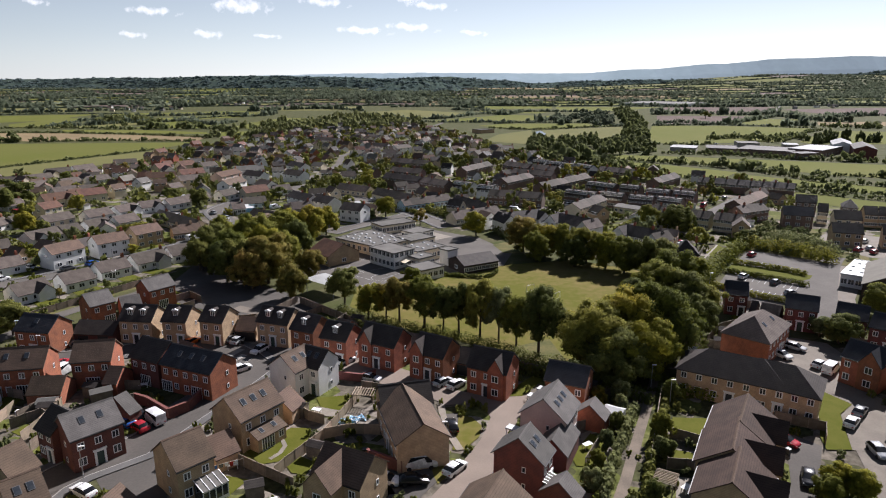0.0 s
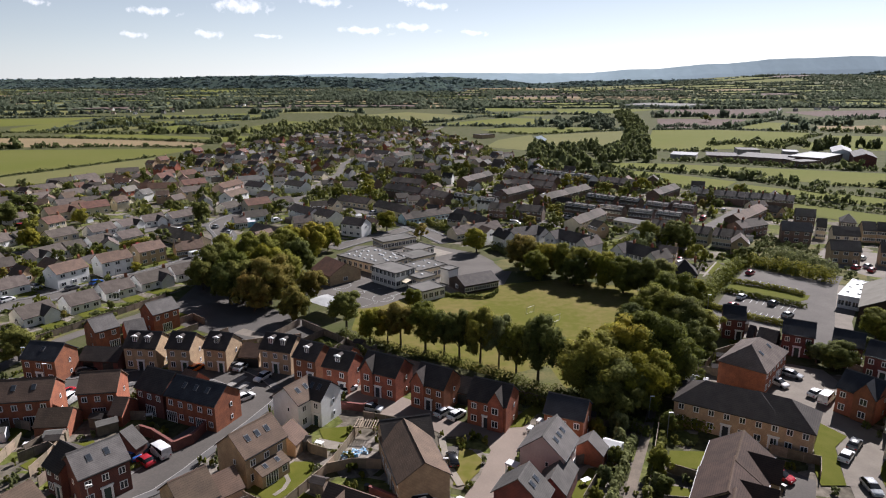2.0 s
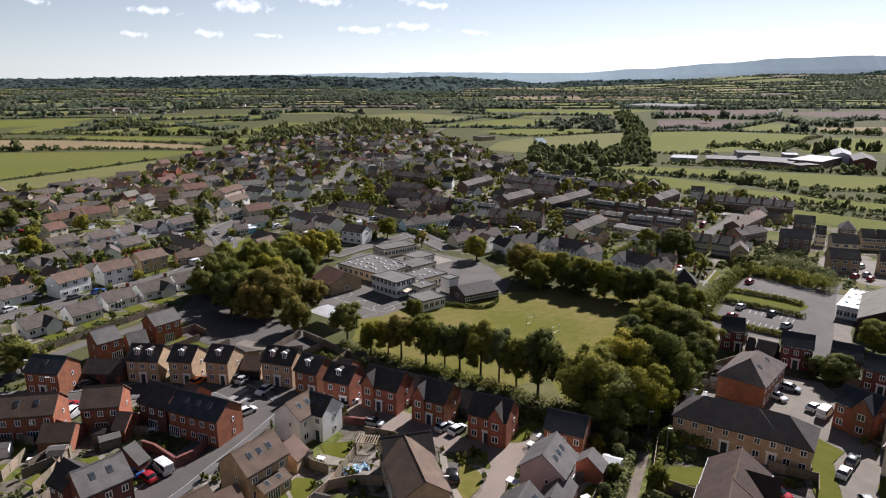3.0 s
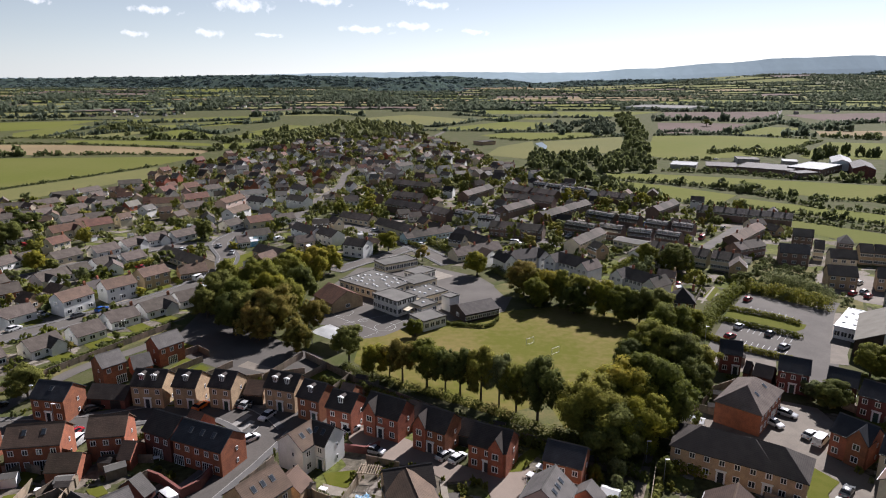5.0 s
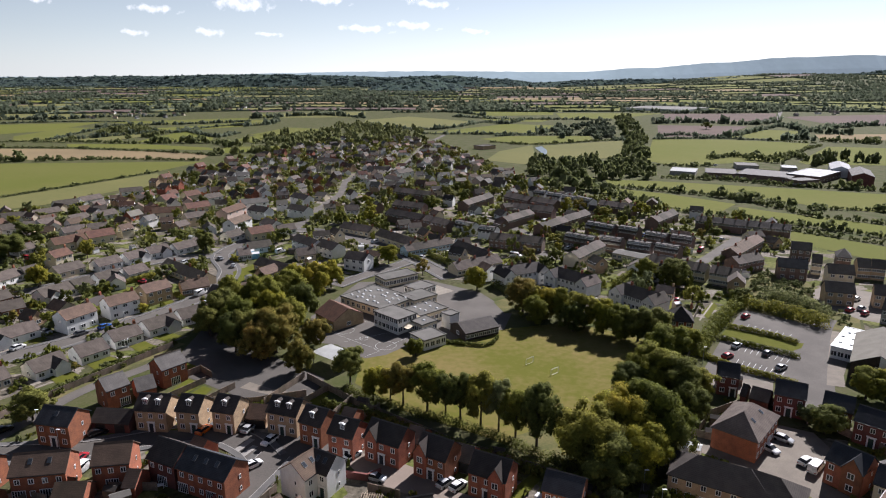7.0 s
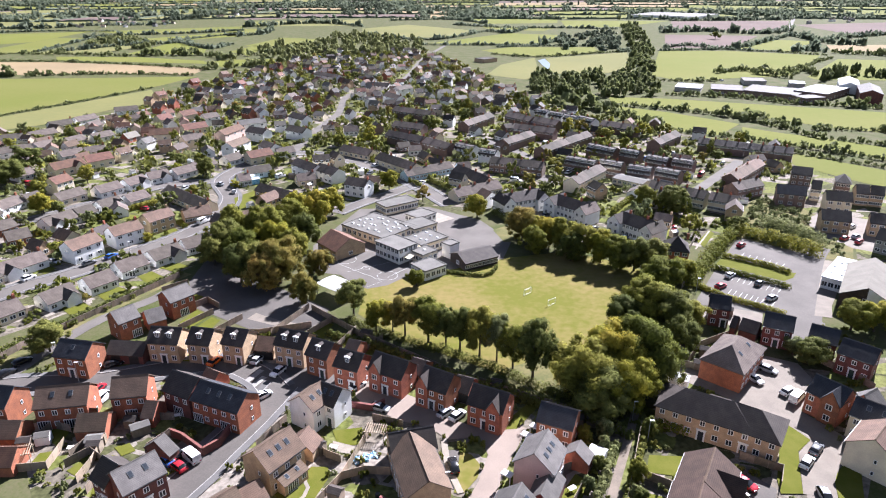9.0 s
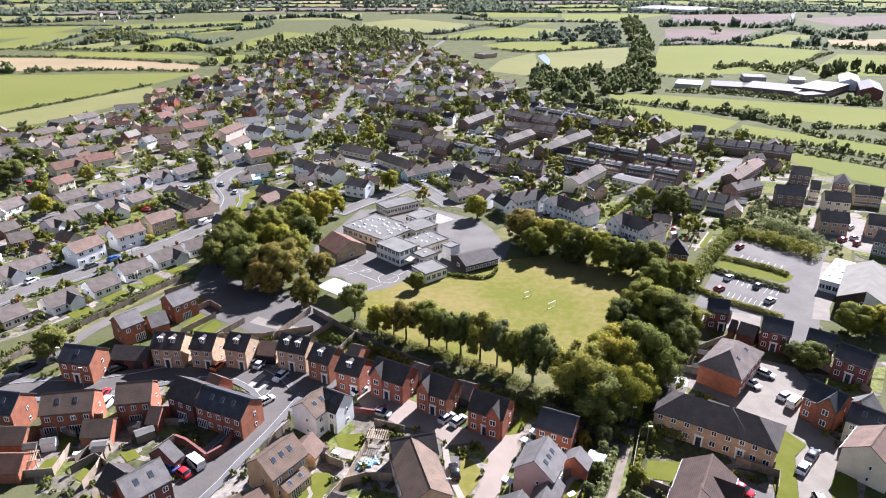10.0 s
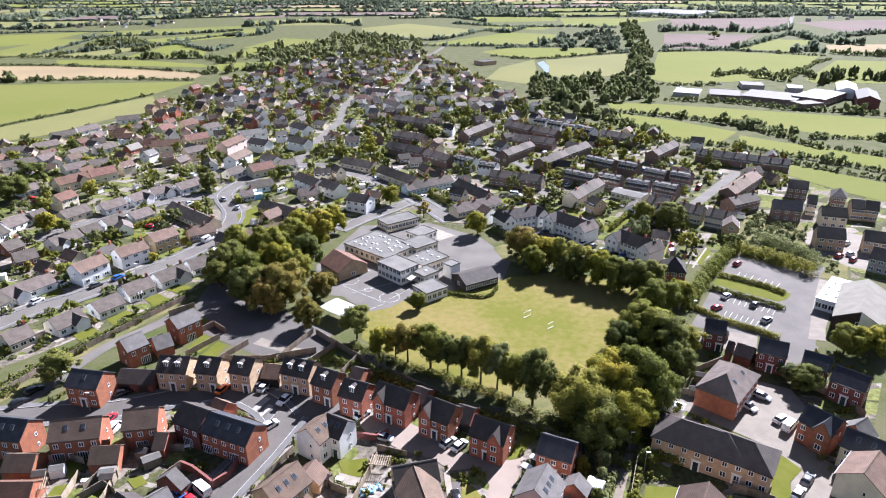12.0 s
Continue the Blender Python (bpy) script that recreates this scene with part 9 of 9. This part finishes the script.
fill_houses(OLD_TOWN, 135, 11, ("white", "cream", "white", "red", "buff", "white", "pink"), ("orange", "brown", "grey", "beige", "grey", "orange", "lead"))
fill_houses(WEST, 34, 12, ("white", "cream", "buff"), ("grey", "brown", "orange"))
fill_houses(VILLAGE, 80, 13, ("white", "buff", "cream", "brown"), ("grey", "brown", "grey", "dark"))
for zone, n in ((HAMLET_A, 11), (HAMLET_B, 6), (HAMLET_C, 6)):
    fill_houses(zone, n, 14 + n, ("white", "cream", "grey"), ("grey", "dark", "brown"))

for i, (x, y) in enumerate(scatter(VILLAGE, 260, 21, 1.6)):
    tree(x, y, random.uniform(2.4, 4.4), random.uniform(5, 9), ("green", "dark", "dark", "green", "rust", "dark", "silver")[i % 7], i, 0.12, near=False, group="village trees")
    TAKEN.append((x, y, 1.5))

for i, (x, y) in enumerate(scatter(VILLAGE, 90, 22, 1.4)):
    shed(x, y, random.choice((-25, 65, 20)), random.uniform(2, 3.2), 2.0, 1.9, random.choice((WOOD, FRAME, FRAME, PALEWOOD)), random.choice(("dark", "lead", "white", "white", "grey")))

rng_c = random.Random(61)
for i, (x, y) in enumerate(scatter(VILLAGE, 75, 62, 1.4)):
    vehicle(x, max(y, 191.0), rng_c.choice((-25, 65, 155, 245, 30)), rng_c.choice(("white", "silver", "black", "grey", "white", "blue", "red")), "van" if i % 9 == 0 else "car")

for i, (x, y) in enumerate(scatter(VILLAGE, 70, 23, 2.2)):
    a, w, d = radians(random.choice((-25, -20, 20, 25))), random.uniform(2.0, 5.0), random.uniform(1.8, 3.6)
    u, v = Vector((math.cos(a), math.sin(a))), Vector((-math.sin(a), math.cos(a)))
    c = Vector((x, y))
    sheet("lawn", [tuple(c + u * p * w + v * q * d) for p, q in ((-1, -1), (1, -1), (1, 1), (-1, 1))], 0.03 + (i % 7) * 0.004, random.choice((LAWN, LAWN, DRYLAWN, CONCRETE)), "small garden plot among the houses")

rng_s = random.Random(31)
spots = {"green": [], "dark": [], "silver": []}
for x, y in scatter(VILLAGE, 4600, 32, 0.2, 4):
    k = rng_s.random() ** 2
    spots[rng_s.choice(("green", "dark", "dark", "silver", "green", "dark", "silver"))].append((x, y, 0.9 + 2.3 * k, 1.0 + 3.2 * k * rng_s.uniform(0.7, 1.2), 0.0))
for k in spots:
    wood("garden_shrubs", [p for p in spots[k] if p[1] > 270], k, "%s shrubs crowding the village gardens" % TREEWORDS[k], count=26, seed=33, size=0.33)
    wood("garden_shrubs", [p for p in spots[k] if p[1] <= 270], k, "%s shrubs along the village's near gardens" % TREEWORDS[k], count=80, seed=33, size=0.2)

SCRUBLAND = [(104, 215), (127, 250), (137, 240), (142, 214), (129, 190), (116, 192), (103, 206)]
wood("scrub_bushes", [(x, y, rng_s.uniform(0.8, 2.2), rng_s.uniform(0.8, 2.6), 0.0) for x, y in scatter(SCRUBLAND, 150, 71, 0.3, 12)], "silver", "grey-green bushes scattered over rough ground", count=90, seed=72, size=0.18)
VERGE = [(-112, 124), (-101, 143), (-84, 172), (-80, 172), (-92, 148), (-102, 128), (-106, 116)]
wood("verge_bushes", [(x, y, rng_s.uniform(0.5, 1.3), rng_s.uniform(0.6, 1.8), 0.0) for x, y in scatter(VERGE, 90, 73, 0.2, 12)], "dark", "dark bushes along a garden fence", count=110, seed=74, size=0.18)

near_spots = {"green": [], "dark": [], "silver": []}
for x, y in scatter(GARDENS, 420, 34, 0.2, 4):
    near_spots[rng_s.choice(("green", "dark", "silver", "green"))].append((x, y, rng_s.uniform(0.4, 1.1), rng_s.uniform(0.6, 1.8), 0.0))
for k in near_spots:
    wood("garden_shrubs", near_spots[k], k, "%s low shrubs in the back gardens" % TREEWORDS[k], count=140, seed=35, size=0.2)

# woods and field hedges
rng_w = random.Random(41)
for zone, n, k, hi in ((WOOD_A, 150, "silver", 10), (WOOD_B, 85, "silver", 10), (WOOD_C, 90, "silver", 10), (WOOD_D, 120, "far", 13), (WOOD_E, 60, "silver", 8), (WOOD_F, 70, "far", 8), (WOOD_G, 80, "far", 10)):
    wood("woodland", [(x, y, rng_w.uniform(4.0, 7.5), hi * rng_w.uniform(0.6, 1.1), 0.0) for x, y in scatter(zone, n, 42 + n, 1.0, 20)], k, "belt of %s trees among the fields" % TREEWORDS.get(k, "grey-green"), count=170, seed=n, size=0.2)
wood("poplars", [(x, y, rng_w.uniform(3.6, 5.2), rng_w.uniform(8, 13), 0.0) for x, y in along(POPLARS, 6.0, 5)], "silver", "row of tall grey-green poplars behind the works", count=260, size=0.2)


# far country: fields and hedges in an uneven patchwork
def warp(x, y):
    return x + 60 * math.sin(y * 0.0031), y + 70 * math.sin(x * 0.0021 + 1) + 45 * math.sin(x * 0.0057 + y * 0.002)


def far_country():
    rng = random.Random(77)
    y = 1420.0
    kinds = ("green", "green", "lime", "pale", "plough", "plough", "straw", "pale", "green")
    while y < 4100:
        depth = rng.uniform(90, 170) * (1 + (y - 1300) / 2600)
        x = -y * 0.82 - rng.uniform(0, 200)
        while x < y * 0.82:
            w = rng.uniform(130, 330) * (1 + (y - 1300) / 5000)
            sk = rng.uniform(-40, 40)
            c = [(x + 6, y + 5), (x + w - 6, y + 5 + rng.uniform(-10, 20)), (x + w - 6 + sk, y + depth - 6), (x + 6 + sk, y + depth - 6)]
            c = [warp(*p) for p in c]
            if rng.random() < 0.7:
                bm = bmesh.new()
                n = 5
                g = [[bm.verts.new((0, 0, 0)) for i in range(n + 1)] for j in range(n + 1)]
                for j in range(n + 1):
                    for i in range(n + 1):
                        p = Vector(c[0]).lerp(Vector(c[1]), i / n).lerp(Vector(c[3]).lerp(Vector(c[2]), i / n), j / n)
                        g[j][i].co = (p.x, p.y, rise(p.x, p.y) + 0.5)
                for j in range(n):
                    for i in range(n):
                        bm.faces.new((g[j][i], g[j][i + 1], g[j + 1][i + 1], g[j + 1][i]))
                k = rng.choice(kinds)
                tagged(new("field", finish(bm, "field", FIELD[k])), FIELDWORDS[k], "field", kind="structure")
            else:
                for _ in range(int(50 + y / 70)):
                    p = Vector(c[0]).lerp(Vector(c[1]), rng.random()).lerp(Vector(c[3]).lerp(Vector(c[2]), rng.random()), rng.random())
                    HEDGEROWS.append((p.x, p.y, rng.uniform(4, 8), rng.uniform(6, 11), rise(p.x, p.y)))
            for a, b in ((c[0], c[1]), (c[1], c[2])):
                if rng.random() < 0.75:
                    ribbon(a, b, 2.5, 2.6 + y / 1700, 7.0, rng)
                for p in along([a, b], rng.uniform(13, 34), int(x + y), 0.4):
                    if rng.random() < 0.6:
                        HEDGEROWS.append((*p, rng.uniform(3.5, 7.5), rng.uniform(5, 11), rise(*p)))
            x += w
        y += depth


far_country()
wood("field_hedges", [h for h in HEDGEROWS if h[1] < 800], "silver", "hedges and hedgerow trees between the near fields", count=46, seed=51, size=0.28)
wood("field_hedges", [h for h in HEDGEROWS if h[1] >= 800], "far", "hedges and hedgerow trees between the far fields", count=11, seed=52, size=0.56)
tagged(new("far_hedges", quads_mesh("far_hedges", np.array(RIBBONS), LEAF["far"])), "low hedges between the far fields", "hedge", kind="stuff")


# wooded ridges and the long hill on the skyline
def ridge_line(name, x0, x1, y, base, tops, material, label, seed, rag=1.3):
    """A long hill: a strip of crest, front slope and back, with an uneven top; tops: heights at even steps."""
    rng = random.Random(seed)
    n = 160
    bm = bmesh.new()
    rows = []
    for i in range(n + 1):
        f = i / n
        x = x0 + (x1 - x0) * f
        k = f * (len(tops) - 1)
        a = min(int(k), len(tops) - 2)
        t = k - a
        t = t * t * (3 - 2 * t)
        top = tops[a] * (1 - t) + tops[a + 1] * t + 3.0 * noise.noise(Vector((x * 0.01, seed, 0))) + rng.uniform(-rag, rag)
        rows.append([bm.verts.new(c) for c in ((x, y - 250, base), (x, y - 110, base + (top - base) * 0.6), (x, y, top), (x, y + 120, base))])
    for a, b in zip(rows, rows[1:]):
        for i in range(3):
            bm.faces.new((a[i], b[i], b[i + 1], a[i + 1]))
    return tagged(new(name, finish(bm, name, material)), label, "hills", kind="structure")


# air haze is painted into the long hill's blue base colour
HILL = mat("haze_blue_hill", (0.19, 0.245, 0.27), (0.15, 0.2, 0.21), rough=1.0, scale=0.004, fine=0.02, bump=0, spec=0.0)
# an added glow stands for haze brightening the hill's shaded side
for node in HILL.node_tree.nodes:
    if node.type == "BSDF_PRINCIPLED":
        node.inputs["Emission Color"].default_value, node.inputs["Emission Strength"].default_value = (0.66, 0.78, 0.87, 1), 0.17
# the bluish cast of distance haze is mixed into this base colour
WOODED = mat("haze_tinted_wooded_ridge", (0.05, 0.072, 0.066), (0.07, 0.09, 0.07), rough=1.0, scale=0.01, fine=0.06, bump=0, spec=0.0)
ridge_line("backdrop_hill", -3600, 3900, 4650, 0, (70, 68, 66, 70, 84, 94, 106, 110, 108, 106, 134, 170, 206, 222, 206, 200), HILL, "long hill on the skyline, coloured pale blue for haze", 3)
WOODED_HILLS = (
    (-3500, 700, 4150, -10, (66, 68, 64, 66, 74, 74, 84, 86, 80, 70, 80, 60, 20), "dark wooded ridge below the skyline", 5, 1700),
    (-420, 130, 3500, -4, (4, 30, 52, 64, 56, 40, 6), "small wooded knoll in the vale", 8, 120),
    (500, 3400, 3900, -10, (40, 56, 62, 66, 74, 92, 120, 130, 126), "dark wooded ridge below the long hill", 6, 1000),
)
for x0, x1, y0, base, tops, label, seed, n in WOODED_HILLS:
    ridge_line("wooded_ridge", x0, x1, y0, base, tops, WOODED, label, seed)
    rng_r = random.Random(seed)
    stand = []
    for _ in range(n):
        f, up = rng_r.random(), rng_r.random()
        k = f * (len(tops) - 1)
        i = min(int(k), len(tops) - 2)
        t = (k - i) * (k - i) * (3 - 2 * (k - i))
        top = tops[i] * (1 - t) + tops[i + 1] * t
        z = base + (top - base) * (1.2 * up if up < 0.5 else 0.2 + 0.8 * up)
        stand.append((x0 + (x1 - x0) * f, y0 - 250 + (280 * up if up < 0.5 else 30 + 220 * up), rng_r.uniform(10, 22), rng_r.uniform(7, 12), z - 3))
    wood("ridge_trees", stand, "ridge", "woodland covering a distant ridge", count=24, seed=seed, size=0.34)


# small fair-weather clouds, far behind everything
def cloud_material():
    m = bpy.data.materials.new("cloud")
    m.use_nodes = True
    t = m.node_tree
    n, link = t.nodes, t.links.new
    n.remove(n["Principled BSDF"])
    co = n.new("ShaderNodeTexCoord")
    nz = n.new("ShaderNodeTexNoise")
    nz.inputs["Scale"].default_value, nz.inputs["Detail"].default_value = 0.016, 6
    link(co.outputs["Object"], nz.inputs["Vector"])
    sph = n.new("ShaderNodeTexGradient")
    sph.gradient_type = "SPHERICAL"
    mp = n.new("ShaderNodeMapping")
    mp.inputs["Location"].default_value, mp.inputs["Scale"].default_value = (-1, -1, 0), (2, 2, 1)
    link(co.outputs["Generated"], mp.inputs["Vector"])
    link(mp.outputs[0], sph.inputs[0])
    mul = n.new("ShaderNodeMath")
    mul.operation = "MULTIPLY_ADD"
    link(nz.outputs[0], mul.inputs[0])
    mul.inputs[1].default_value = 1.5
    link(sph.outputs["Fac"], mul.inputs[2])
    rm = n.new("ShaderNodeMapRange")
    link(mul.outputs[0], rm.inputs[0])
    rm.inputs[1].default_value, rm.inputs[2].default_value, rm.inputs[4].default_value = 0.9, 1.5, 0.72
    em = n.new("ShaderNodeEmission")
    em.inputs[0].default_value, em.inputs[1].default_value = (1, 0.985, 0.97, 1), 0.85
    tr = n.new("ShaderNodeBsdfTransparent")
    mx = n.new("ShaderNodeMixShader")
    link(rm.outputs[0], mx.inputs[0])
    link(tr.outputs[0], mx.inputs[1])
    link(em.outputs[0], mx.inputs[2])
    link(mx.outputs[0], n["Material Output"].inputs[0])
    return m


CLOUD = cloud_material()
for x, z, w, h in CLOUDS:
    bm = bmesh.new()
    vs = [bm.verts.new((a * w, 0, b * h)) for a, b in ((-1, -1), (1, -1), (1, 1), (-1, 1))]
    bm.faces.new(vs)
    bmesh.ops.transform(bm, matrix=pose(0, 0, 0, -90), verts=bm.verts)
    cl = tagged(new("cloud", finish(bm, "cloud", CLOUD)), "small white fair-weather cloud", "cloud", kind="structure")
    cl.matrix_basis = pose(x, 4560, z, 90)
